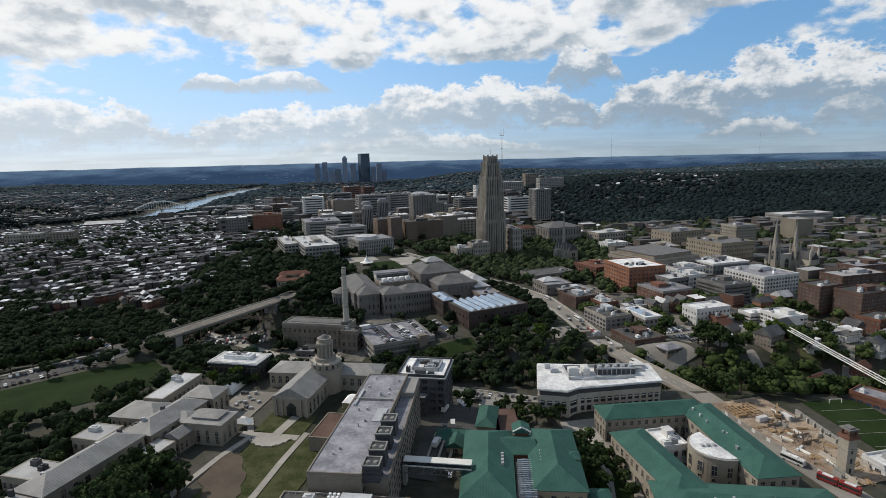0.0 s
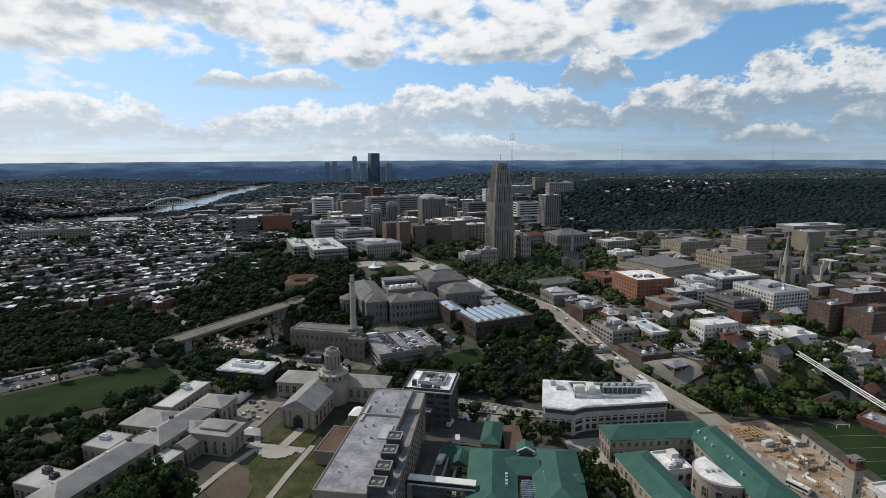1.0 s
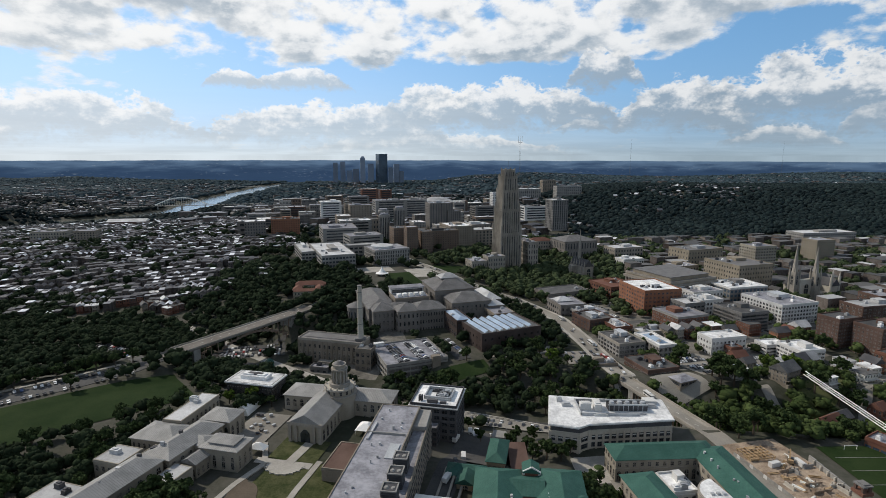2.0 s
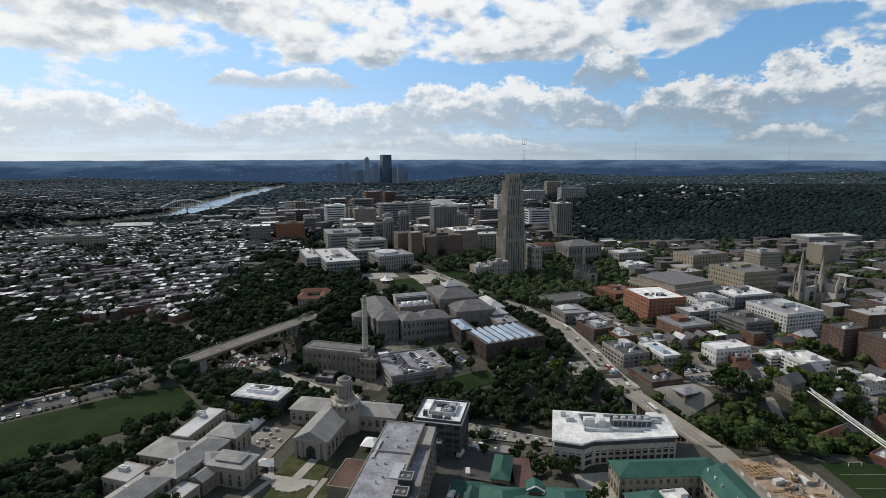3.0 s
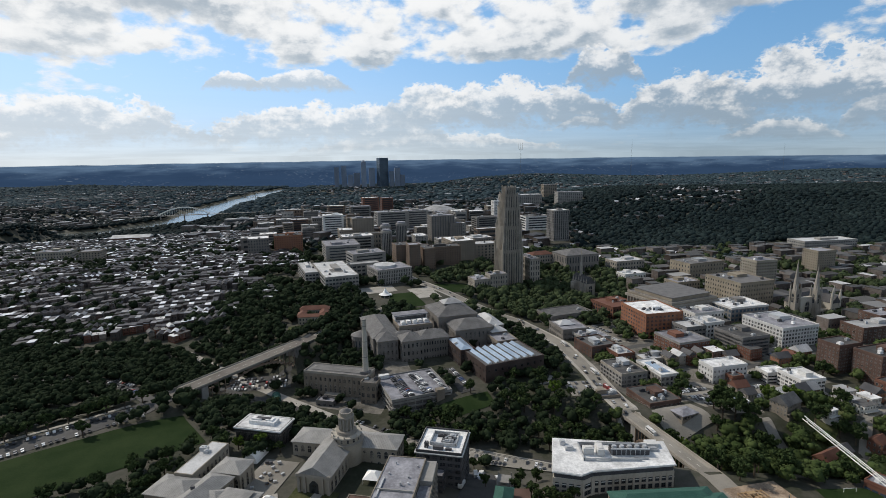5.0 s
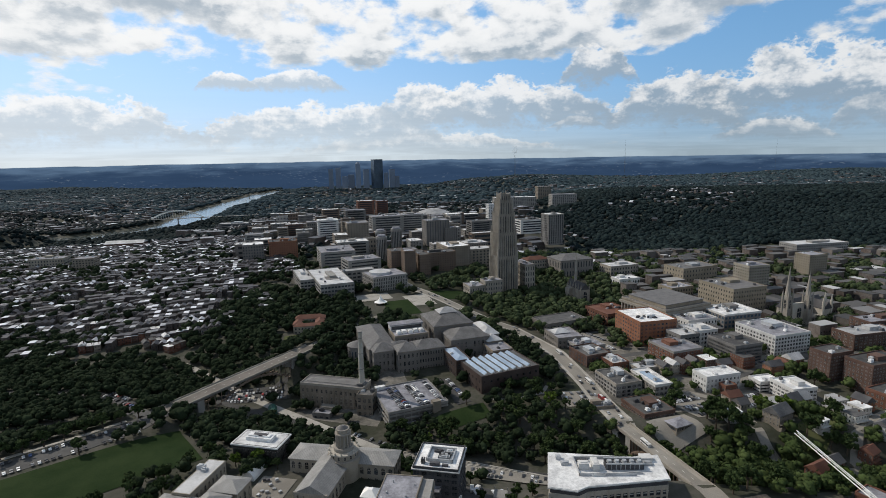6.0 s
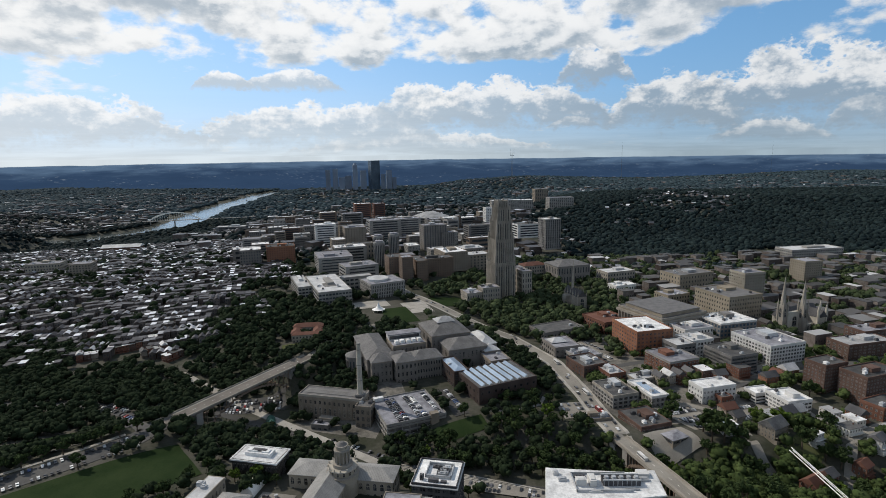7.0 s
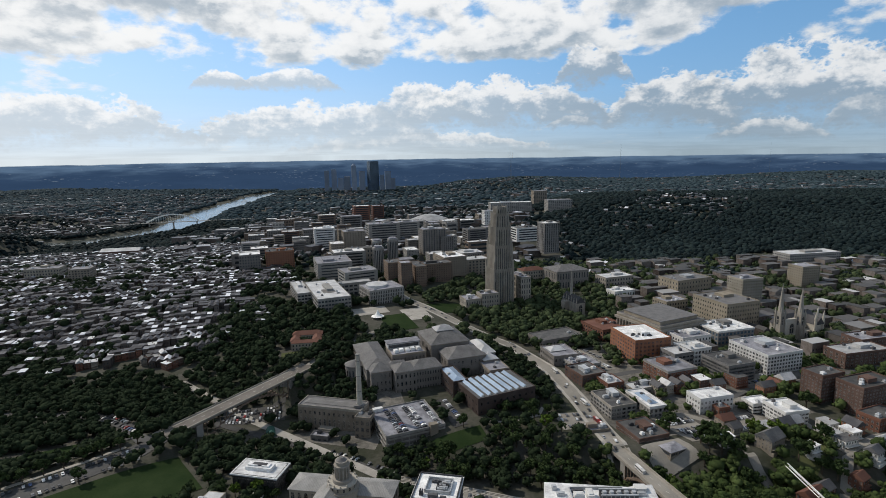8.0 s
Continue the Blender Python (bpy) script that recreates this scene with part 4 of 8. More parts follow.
# the long stone hall with seamed roofs
for sx, sy, sl, sz in ((-165, 162, 44, 45), (-152, 205, 46, 46.4), (-138, 246, 36, 45.4)):
    building("campus hall range with a weathered seamed roof", sx, sy, 15, sl, -17, 33, sz, CREAM, SEAMROOF, "hip", 3.8, floors=2, bays=3, kind="arch", fill=(0.55, 0.7), category="hall")
for k in range(9):
    rr = random.Random(70 + k)
    px, py = -167 + 3.2 * k + rr.uniform(-2, 2), 158 + 11 * k
    boxes("roof_cowl", [(px - 0.9, px + 0.9, py - 0.6, py + 0.6, 46, 49.6)], MECH if k % 2 else DARKMECH)
    tagged(scene.collection.objects[-1], "small metal cowl on a seamed roof", "roof cowl", "roof cowls")
building("broad cross wing under a grey seamed roof", -153, 253, 25, 17, -11, 33, 45, CREAM, SEAMROOF, "hip", 4.0, floors=2, bays=8, kind="arch", fill=(0.5, 0.6), category="hall")
building("narrow wing with a flat pale roof and vents", -150, 277, 11, 33, C, 33, 47, CREAM, PALEROOF, floors=2, bays=3, kind="arch", fill=(0.5, 0.6), units=2, category="hall", rim=0.15)
building("end pavilion with tall windows and a hipped roof", -130, 271, 17, 14, C, 33, 46, CREAM, SEAMROOF, "hip", 3.2, floors=1, bays=4, kind="arch", fill=(0.45, 0.75), category="hall")
building("front pavilion with arched windows and pilasters", -116, 243, 20, 13, -11, 33, 45.4, CREAM, SEAMROOF, "hip", 1.5, floors=1, bays=4, kind="arch", fill=(0.42, 0.7), category="hall")
building("raised middle of the pavilion roof", -116, 243.5, 13, 8, -11, 45, 47, PALEROOF, SEAMROOF, "hip", 0.5, floors=0, category="roof")
building("flat-roofed garden wing of the stone hall", -132, 220, 10, 16, -17, 33, 42, CREAM, PALEROOF, floors=1, bays=2, kind="arch", units=0, category="hall", rim=0.15)
building("low flat-roofed court wing of the stone hall", -148, 236, 9, 9, -17, 33, 44, CREAM, SEAMROOF, floors=1, bays=2, kind="arch", units=1, category="hall", rim=0.15)
building("link block between hall and front pavilion", -131, 247, 14, 10, -14, 33, 44.5, CREAM, SEAMROOF, "hip", 2.4, floors=1, bays=3, kind="arch", fill=(0.42, 0.6), category="hall")
building("back wing with a pale flat roof", -163, 231, 15, 14, -14, 33, 45, CREAM, PALEROOF, floors=2, bays=4, kind="pale", units=1, category="hall", rim=0.15)
building("low back wing with a pale flat roof", -171, 201, 16, 13, -14, 33, 45, CREAM, PALEROOF, floors=2, bays=5, kind="pale", units=2, category="hall", rim=0.15)
building("low garden wing with a seamed roof", -127, 236, 8, 12, -17, 33, 42, CREAM, SEAMROOF, "gable", 2.5, floors=1, bays=3, kind="arch", category="hall")
# white tents and a vaulted tent
for tx, ty, tw, td in ((-104, 253, 9, 5), (-52, 276, 10, 10)):
    tent = thing("marquee", tx, ty, G(tx, ty), C, "white canvas marquee on a lawn", "tent")
    prism("canopy", [(-tw / 2, -td / 2), (tw / 2, -td / 2), (tw / 2, td / 2), (-tw / 2, td / 2)], 3.0, 5.6, FABRIC, tent, top=0.25)
    for sx in (-1, 1):
        for sy in (-1, 1):
            prism("pole", circle(sx * tw * 0.47, sy * td * 0.47, 0.12, 6), -0.5, 3.1, PALESTEEL, tent)
vault = thing("storage_tent", -128, 300, 34, C, "white barrel-vaulted storage tent by trees", "tent")
ring = [(4.5 * math.cos(math.pi * i / 12), 6.0 * math.sin(math.pi * i / 12)) for i in range(13)]
vv = [(a, y, b) for y in (-8, 8) for a, b in ring]
child(new("canopy", mesh_of("canopy", vv, [(i, i + 1, 14 + i, 13 + i) for i in range(12)] + [tuple(range(12, -1, -1)), tuple(range(13, 26))], FABRIC)), vault)
for k in range(14):
    rr = random.Random(300 + k)
    px, py = rr.uniform(-119, -105), rr.uniform(266, 292)
    pal = thing("pallet_stack", px, py, G(px, py) + 0.4, rr.uniform(0, 90), "stacked goods on a timber pallet", "pallet", "pallet stacks")
    boxes("pallet", [(-1.1, 1.1, -0.8, 0.8, 0, 0.2)], TIMBER, pal)
    boxes("load", [(-1.0, 1.0, -0.7, 0.7, 0.2, rr.uniform(0.7, 1.8))], rr.choice((WHITEWALL, MECH, DARKMECH, TARROOF)), pal)
# green-roofed halls
g1 = building("buff hall wing under a green copper roof", 16, 207, 20, 50, -5, 29, 41, BUFF, COPPER, "hip", 5.0, floors=2, bays=4, kind="arch", fill=(0.5, 0.6), category="hall")
g2 = building("buff hall wing under a green copper roof", 44, 209, 20, 46, -5, 28, 41, BUFF, COPPER, "hip", 5.0, floors=2, bays=4, kind="arch", fill=(0.5, 0.6), category="hall")
building("cross block linking two green-roofed wings", 30, 219, 14, 14, -5, 29, 41, REDBRICK, COPPER, "gable", 3.0, floors=2, bays=3, kind="pale", category="hall")
building("brick stair tower between green roofs", 33, 230, 6.6, 7, -5, 29, 43, REDBRICK, COPPER, "gable", 2.0, floors=1, bays=2, kind="pale", category="tower")
cope = thing("gable_coping", 33, 226.5, 42.6, -5, "white stone coping on a small brick gable", "coping")
for sx in (-1, 1):
    ob = boxes("slope", [(0, 4.4, -0.35, 0.35, 0, 0.5)], WHITEWALL, cope)
    ob.matrix_basis = Matrix.Translation((0, 0, 2.2)) @ Matrix.Rotation(math.pi if sx < 0 else 0, 4, "Z") @ Matrix.Rotation(radians(30), 4, "Y")
for sx in (-3.6, 3.6):
    boxes("block", [(sx - 0.5, sx + 0.5, -0.5, 0.5, -1.2, 0.5)], WHITEWALL, cope)
sky = thing("glazed_vault", 30, 190, 38, -5, "long barrel-vaulted glass roof between green roofs", "skylight")
rg = [(3.6 * math.cos(math.pi * i / 10), 3.0 * math.sin(math.pi * i / 10)) for i in range(11)]
vv = [(a, y, b) for y in (-20, 18) for a, b in rg]
child(new("glazing", mesh_of("glazing", vv, [(i, i + 1, 12 + i, 11 + i) for i in range(10)] + [tuple(range(10, -1, -1)), tuple(range(11, 22))], BLUEGLASS)), sky)
boxes("curb", [(-4.2, -3.6, -20, 18, -9, 0.4), (3.6, 4.2, -20, 18, -9, 0.4), (-4.2, 4.2, 17.5, 18.4, -9, 1.0)], TANSTONE, sky)
for k in range(26):
    boxes("rib", [(-3.7, -3.2, -19.6 + 1.45 * k, -19.4 + 1.45 * k, 0, 1.9), (-3.3, 3.3, -19.6 + 1.45 * k, -19.4 + 1.45 * k, 1.9, 3.12)], MECH, sky)
for root, gx in ((g1, 6.0), (g2, -5.5)):
    for k in range(4):
        prism("roof_vent", circle(gx, -6 + 2.4 * k, 0.62, 10), 12.5, 15.0, PALEROOF, root)
building("small green-roofed pavilion with a round-headed window", 3, 239, 18, 10, C, 29, 35.4, BUFF, COPPER, "hip", 3.2, floors=1, bays=6, kind="pale", fill=(0.4, 0.7), category="hall")
gab = building("gabled bay of the green-roofed pavilion", 3, 231, 7.5, 9, C, 29, 36.4, BUFF, COPPER, "gable", 2.6, floors=0, category="hall")
ob = child(new("window", WIN["arch"]), gab)
ob.matrix_basis = Matrix.Translation((-1.9, -4.52, 1.6)) @ Matrix.Diagonal((3.8, 1, 5.4, 1))
boxes("sill", [(-2.3, 2.3, -4.9, -4.5, 1.2, 1.6)], LIMESTONE, gab)
step = building("stepped end of the green-roofed wing", 56, 188, 12, 14, -5, 25, 35, BUFF, COPPER, "hip", 2.6, floors=2, bays=3, kind="stone", category="hall")
building("small green dormer on the copper roof", 51.5, 208, 5, 5, -5, 36, 42.2, BUFF, COPPER, "hip", 1.4, floors=0, category="hall")
building("green-roofed wing with brick terrace", 20, 260, 9, 22, C, 19, 34, BUFF, COPPER, "hip", 3.0, floors=1, bays=2, kind="pale", category="hall")
boxes("brick_terrace", [(26, 36, 248, 276, 12, 29.6)], DARKBRICK)
tagged(bpy.data.objects["brick_terrace"], "red brick paved roof terrace", "terrace")
building("near hall with a grey seamed metal roof", 58, 164, 50, 18, -5, 25, 37, BUFF, STONEROOF, "hip", 4.5, floors=2, bays=12, kind="stone", category="hall")
for k in range(3):
    lane_wall = thing("low_wall", -9 + 5 * k, 226, G(-9 + 5 * k, 226), -10, "low pale concrete wall along the lane", "wall", "lane walls")
    boxes("wall", [(-0.4, 0.4, -16, 16, -0.5, 1.3 + 0.3 * k)], CONCRETE, lane_wall)
    boxes("coping", [(-0.55, 0.55, -16, 16, 1.3 + 0.3 * k, 1.5 + 0.3 * k)], LIMESTONE, lane_wall)
# second group of green roofs round a court
h1 = building("buff stone wing with arched ground floor and green roof", 104, 258, 54, 15, 5, 23.6, 37, CREAM, COPPER, "hip", 3.6, floors=0, category="hall")
glaze(h1, 54, 15, 0.4, 7.8, 1, 14, "arch", (0.66, 0.86))
glaze(h1, 54, 15, 8.2, 12.2, 1, 14, "stone", (0.5, 0.62))
boxes("string_course", [(-27.2, 27.2, -7.7, 7.7, 7.9, 8.3)], LIMESTONE, h1)
h2 = building("long buff stone wing under a green copper roof", 130, 230, 18, 64, 5, 27, 37, CREAM, COPPER, "hip", 3.6, floors=2, bays=4, kind="stone", fill=(0.5, 0.6), category="hall")
h3 = building("inner buff stone wing under a green copper roof", 89, 212, 16, 50, 11, 23.6, 37, CREAM, COPPER, "hip", 3.6, floors=2, bays=4, kind="stone", fill=(0.5, 0.6), category="hall")
h4 = building("wide front wing under a green copper roof", 112, 183, 66, 22, -7, 27, 36, CREAM, COPPER, "hip", 3.4, floors=2, bays=16, kind="stone", fill=(0.5, 0.6), category="hall")
for root, n in ((h1, 2), (h2, 8), (h3, 7), (h4, 5)):
    rr = random.Random(n)
    for k in range(n):
        a, b = rr.uniform(-6, -1.5), rr.uniform(-0.42, 0.42) * (60 if root is h2 else 46)
        if root in (h1, h4):
            a, b = rr.uniform(-14, 14), rr.uniform(-5, -2)
        prism("roof_vent", circle(a, b, 0.5, 8), 10.5, 12.6, MECH if k % 3 else WHITEROOF, root)
apse = thing("round_hall", 119, 220, 27, 5, "half-round buff hall with a white roof", "hall")
arc = circle(0, 0, 12, 22, math.pi * 0.55, math.pi * 1.55)
prism("wall", arc, -2, 10.2, CREAM, apse)
prism("cornice", [(x * 1.03, y * 1.03) for x, y in arc], 10.2, 10.9, LIMESTONE, apse)
prism("roof", [(x * 0.96, y * 0.96) for x, y in arc], 10.9, 11.3, WHITEROOF, apse, "white flat roof")
for k in range(6):
    a = math.pi * (0.66 + 0.16 * k)
    ob = child(new("window", WIN["stone"]), apse)
    ob.matrix_basis = pose(12 * math.cos(a), 12 * math.sin(a), 2.4, 0, 0, math.degrees(a) + 90) @ Matrix.Translation((-1.3, -0.04, 0)) @ Matrix.Diagonal((2.6, 1, 5.2, 1))
    ob = child(new("window", WIN["stone"]), apse)
    ob.matrix_basis = pose(12 * math.cos(a), 12 * math.sin(a), 0.0, 0, 0, math.degrees(a) + 90) @ Matrix.Translation((-0.9, -0.04, 0)) @ Matrix.Diagonal((1.8, 1, 1.5, 1))
for k in range(3):
    boxes("rooftop_unit", [(-8 + 2.6 * k, -6.6 + 2.6 * k, -1, 0.4, 11.2, 12.2)], MECH, apse)
court = building("flat-roofed court block with pale roof ducts", 103, 236, 12, 16, 11, 27, 33, WHITEWALL, WHITEROOF, floors=1, bays=3, kind="dark", units=6)
# footbridge over the service lane
fb = thing("footbridge", -5, 201, 38, -9, "enclosed white footbridge on a steel truss", "bridge")
boxes("deck", [(-14, 14, -1.8, 1.8, 4.6, 5.2)], PALESTEEL, fb)
boxes("roof", [(-14, 14, -2, 2, 6.8, 7.2)], PALESTEEL, fb)
boxes("glazing", [(-14, 14, -1.7, 1.7, 5.2, 6.8)], GLASS, fb)
boxes("chord", [(-14, 14, -1.8, -1.5, 1.4, 1.8), (-14, 14, 1.5, 1.8, 1.4, 1.8)], STEEL, fb)
for k in range(14):
    for s in (-1.65, 1.65):
        ob = boxes("diagonal", [(-0.12, 0.12, s - 0.12, s + 0.12, 0, 4.0)], STEEL, fb)
        ob.matrix_basis = Matrix.Translation((-13.4 + 2 * k, 0, 1.4)) @ Matrix.Rotation(radians(30 if k % 2 else -30), 4, "Y")
boxes("pier", [(-14.5, -13, -1.8, 1.8, -8, 4.6), (13, 14.5, -1.8, 1.8, -8, 4.6)], CONCRETE, fb)
# chimney tower and the building site
ct = thing("chimney_tower", 171, 213, 27, 12, "square buff tower with a brick-banded top", "tower")
boxes("shaft", [(-2.3, 2.3, -2.3, 2.3, -2, 17.6), (-2.7, 2.7, -2.7, 2.7, 12.6, 13.0)], CREAM, ct)
boxes("band", [(-2.8, 2.8, -2.8, 2.8, 17.6, 19.0)], REDBRICK, ct, "red brick band")
for sx in (-1, 1):
    for sy in (-1, 1):
        boxes("corner_pier", [(sx * 1.7 - 0.5, sx * 1.7 + 0.5, sy * 1.7 - 0.5, sy * 1.7 + 0.5, 19.0, 21.4)], DARKBRICK, ct)
boxes("head", [(-2.5, 2.5, -2.5, 2.5, 21.4, 22.0), (-1.6, 1.6, -1.6, 1.6, 22.0, 22.5)], DARKCONC, ct)
for k in range(3):
    ob = child(new("window", WIN["dark"]), ct)
    ob.matrix_basis = Matrix.Translation((-0.5, -2.32, 2 + 4.5 * k)) @ Matrix.Diagonal((1.0, 1, 2.2, 1))
# building site: formwork, walls, stacks and heaps
form = thing("formwork_frame", 158, 269, G(158, 269) + 0.4, 12, "raw timber formwork frame over a dug pit", "formwork")
for k in range(5):
    boxes("joist", [(-7.5, 7.5, -5.3 + 2.6 * k, -5.0 + 2.6 * k, 0.9, 1.5)], TIMBER, form)
for k in range(7):
    boxes("beam", [(-7.4 + 2.4 * k, -7.1 + 2.4 * k, -5.5, 5.6, 1.5, 1.9)], TIMBER, form)
boxes("panel", [(-7.2, -2.5, -5, 0, 0.2, 0.9), (0.4, 4.6, -2.2, 2.6, 0.2, 0.9), (-2.2, 2.2, 2.8, 5.2, 1.9, 2.1)], TIMBER, form)
for sx in (-7, -2.4, 2.4, 7):
    for sy in (-5, 0, 5):
        boxes("prop", [(sx - 0.15, sx + 0.15, sy - 0.15, sy + 0.15, -0.6, 0.9)], TIMBER, form)
site_rng = random.Random(31)


def on_site(u, v):
    """u runs across the site, v along it."""
    c, s = math.cos(radians(14)), math.sin(radians(14))
    return 171 + u * c - v * s, 243 + u * s + v * c


def timber_stack(x, y, rot):
    st = thing("timber_stack", x, y, G(x, y) + 0.4, rot, "stack of raw timber boards on bare earth", "timber", "site timber")
    for q in range(3):
        boxes("board", [(-2.6, 2.6, -0.9 + 0.6 * q, -0.4 + 0.6 * q, -0.4, 0.4 + 0.3 * (q % 2))], TIMBER, st)


def low_wall(x, y, rot, n, mat, label):
    st = thing("foundation_wall", x, y, G(x, y) + 0.4, rot, label, "wall", "foundation walls")
    boxes("wall", [(-n / 2, n / 2, -0.3, 0.3, -1, 1.7)], mat, st)
    boxes("footing", [(-n / 2 - 0.4, n / 2 + 0.4, -0.9, 0.9, -1, 0.15)], mat, st)
    for q in range(int(n / 2.5)):
        boxes("starter_bar", [(-n / 2 + 0.6 + 2.4 * q, -n / 2 + 0.75 + 2.4 * q, -0.08, 0.08, 1.7, 2.7)], RUST, st)


def spoil_heap(x, y, rad, mat=None):
    prism("spoil_heap", [(x + rad * site_rng.uniform(0.7, 1.3) * math.cos(a * 0.7), y + rad * site_rng.uniform(0.7, 1.3) * math.sin(a * 0.7)) for a in range(9)], G(x, y) - 0.3, G(x, y) + rad * 0.5, mat or DIRT, None, top=0.3, cx=x, cy=y)
    tagged(scene.collection.objects[-1], "heap of dug sandy earth and rubble", "spoil heap", "spoil heaps")


def pipe_bundle(x, y, rot):
    st = thing("pipe_bundle", x, y, G(x, y) + 0.5, rot, "bundle of pale plastic pipes on earth", "pipes", "site pipes")
    for oz, oy in ((0, -0.45), (0, 0), (0, 0.45), (0.4, -0.22), (0.4, 0.22)):
        boxes("pipe", [(-3, 3, oy - 0.18, oy + 0.18, oz, oz + 0.36)], PALESTEEL, st)


def site_box(x, y, rot):
    st = thing("site_container", x, y, G(x, y) + 0.3, rot, "white steel site container", "container", "site containers")
    boxes("body", [(-3, 3, -1.2, 1.2, 0, 2.5)], WHITEWALL, st)
    boxes("door", [(3.0, 3.06, -1.0, 1.0, 0.2, 2.3)], MECH, st)


for k in range(17):
    u, v = site_rng.uniform(-13, 12), site_rng.uniform(-36, 14)
    low_wall(*on_site(u, v), 14 + site_rng.choice((0, 90, 90)) + site_rng.uniform(-4, 4), site_rng.uniform(4, 11), site_rng.choice((CONCRETE, PALESTONE, DIRT)), "pale concrete foundation wall with rusty bars")
for k in range(26):
    timber_stack(*on_site(site_rng.uniform(-14, 13), site_rng.uniform(-38, 20)), site_rng.uniform(0, 180))
for k in range(46):
    spoil_heap(*on_site(site_rng.uniform(-15, 15), site_rng.uniform(-39, 38)), site_rng.uniform(0.7, 2.6))
for k in range(8):
    pipe_bundle(*on_site(site_rng.uniform(-12, 12), site_rng.uniform(-34, 24)), site_rng.uniform(0, 180))
site_box(162, 259, 20)
site_box(*on_site(9, 16), 100)
# excavator beside the pit
dig = thing("excavator", 172, 262, G(172, 262) + 0.4, 60, "yellow tracked excavator with a raised boom", "excavator")
for sy in (-1.1, 1.1):
    boxes("track", [(-2, 2, sy - 0.35, sy + 0.35, 0, 0.9)], TYRE, dig)
boxes("cab", [(-0.4, 1.2, -1.1, 0.1, 1.1, 3.1)], GLASS, dig)
boxes("engine_housing", [(-2.2, 1.2, -1.3, 1.3, 0.9, 1.5), (-2.2, -0.5, -1.3, 1.3, 1.5, 2.5)], TIMBER, dig)
for nm, a, b, t in (("boom", (1.0, 2.0), (4.6, 5.6), 0.3), ("stick", (4.6, 5.6), (7.2, 3.0), 0.22)):
    ob = boxes(nm, [(0, math.dist(a, b), -t, t, -t, t)], TIMBER, dig)
    ob.matrix_basis = Matrix.Translation((a[0], 0.4, a[1])) @ Matrix.Rotation(-math.atan2(b[1] - a[1], b[0] - a[0]), 4, "Y")
boxes("bucket", [(6.6, 7.6, -0.2, 1.0, 2.0, 3.0)], STEEL, dig)
# retaining wall of the field, with its stepped piers
wall = thing("retaining_wall", 185, 246, 27, 6, "pale stepped concrete retaining wall of the field", "wall")
for k in range(8):
    boxes("panel", [(-0.4, 0.4, -18 + 4.6 * k, -13.5 + 4.6 * k, -3, 4.6 - 0.25 * (7 - k))], CONCRETE, wall)
    boxes("pier", [(-1.3, -0.4, -18.2 + 4.6 * k, -17.4 + 4.6 * k, -3, 4.2 - 0.25 * (7 - k))], PALESTONE, wall)
fence = thing("hoarding", 153, 240, G(153, 240) + 0.3, 13, "pale hoarding along the building site", "fence")
for k in range(26):
    boxes("board", [(-0.08, 0.08, -30 + 2.3 * k, -27.8 + 2.3 * k, -0.3, 1.9)], CONCRETE if k % 4 else WHITEWALL, fence)
low = building("brick pavilion with a blue band behind the field", 237, 272, 30, 14, -59, 24, 33, REDBRICK, GREYROOF, floors=1, bays=8, kind="blue", fill=(0.8, 0.5), units=2)
# planter and terrace
plnt = thing("round_planter", 73, 260, G(73, 260) + 0.4, 0, "round kerbed planter with low green shrubs", "planter")
prism("kerb", circle(0, 0, 3.2, 20), -0.2, 0.5, PAVING, plnt)
prism("shrubs", circle(0, 0, 2.7, 14), 0.5, 1.3, LEAF, plnt, top=0.6)
ter = thing("terrace", -88, 243.5, G(-88, 243) + 0.1, -10, "pale half-round paved terrace with low wall", "terrace")
prism("paving", circle(2, 0, 10, 22, math.pi, 2 * math.pi), -1, 0.62, PAVING, ter)
for k in range(9):
    a = math.pi * (1.08 + 0.105 * k)
    boxes("seat_wall", [(2 + 10.2 * math.cos(a) - 0.9, 2 + 10.2 * math.cos(a) + 0.9, 10.2 * math.sin(a) - 0.3, 10.2 * math.sin(a) + 0.3, -0.6, 0.95)], PALESTONE, ter)
shed = building("long white-roofed shed beside the tower", 196, 212, 22, 20, 12, 27, 32, WHITEWALL, WHITEROOF, floors=1, bays=4, kind="dark", units=4)
for k in range(4):
    ribbon("pitch_line", [(199, 232 + 12 * k), (228, 233.5 + 12 * k)], 0.12, PAVING, "white line on the sports field", "marking", 0.5, keep=False)
goal = thing("goal_post", 213, 277, G(213, 277), 3, "white metal goal frame on a pitch", "goal")
boxes("frame", [(-3.6, -3.4, -0.1, 0.1, 0, 2.6), (3.4, 3.6, -0.1, 0.1, 0, 2.6), (-3.6, 3.6, -0.1, 0.1, 2.5, 2.7)], PALESTEEL, goal)
scaf = thing("stair_frame", 23, 290, 16, -12, "open concrete stair frame behind the halls", "stair tower")
for k in range(4):
    boxes("landing", [(-4, 4, -4, 4, 3.4 * k, 3.4 * k + 0.4)], CONCRETE, scaf)
for sx in (-3.8, 3.8):
    for sy in (-3.8, 3.8):
        boxes("post", [(sx - 0.25, sx + 0.25, sy - 0.25, sy + 0.25, -4, 12.5)], CONCRETE, scaf)
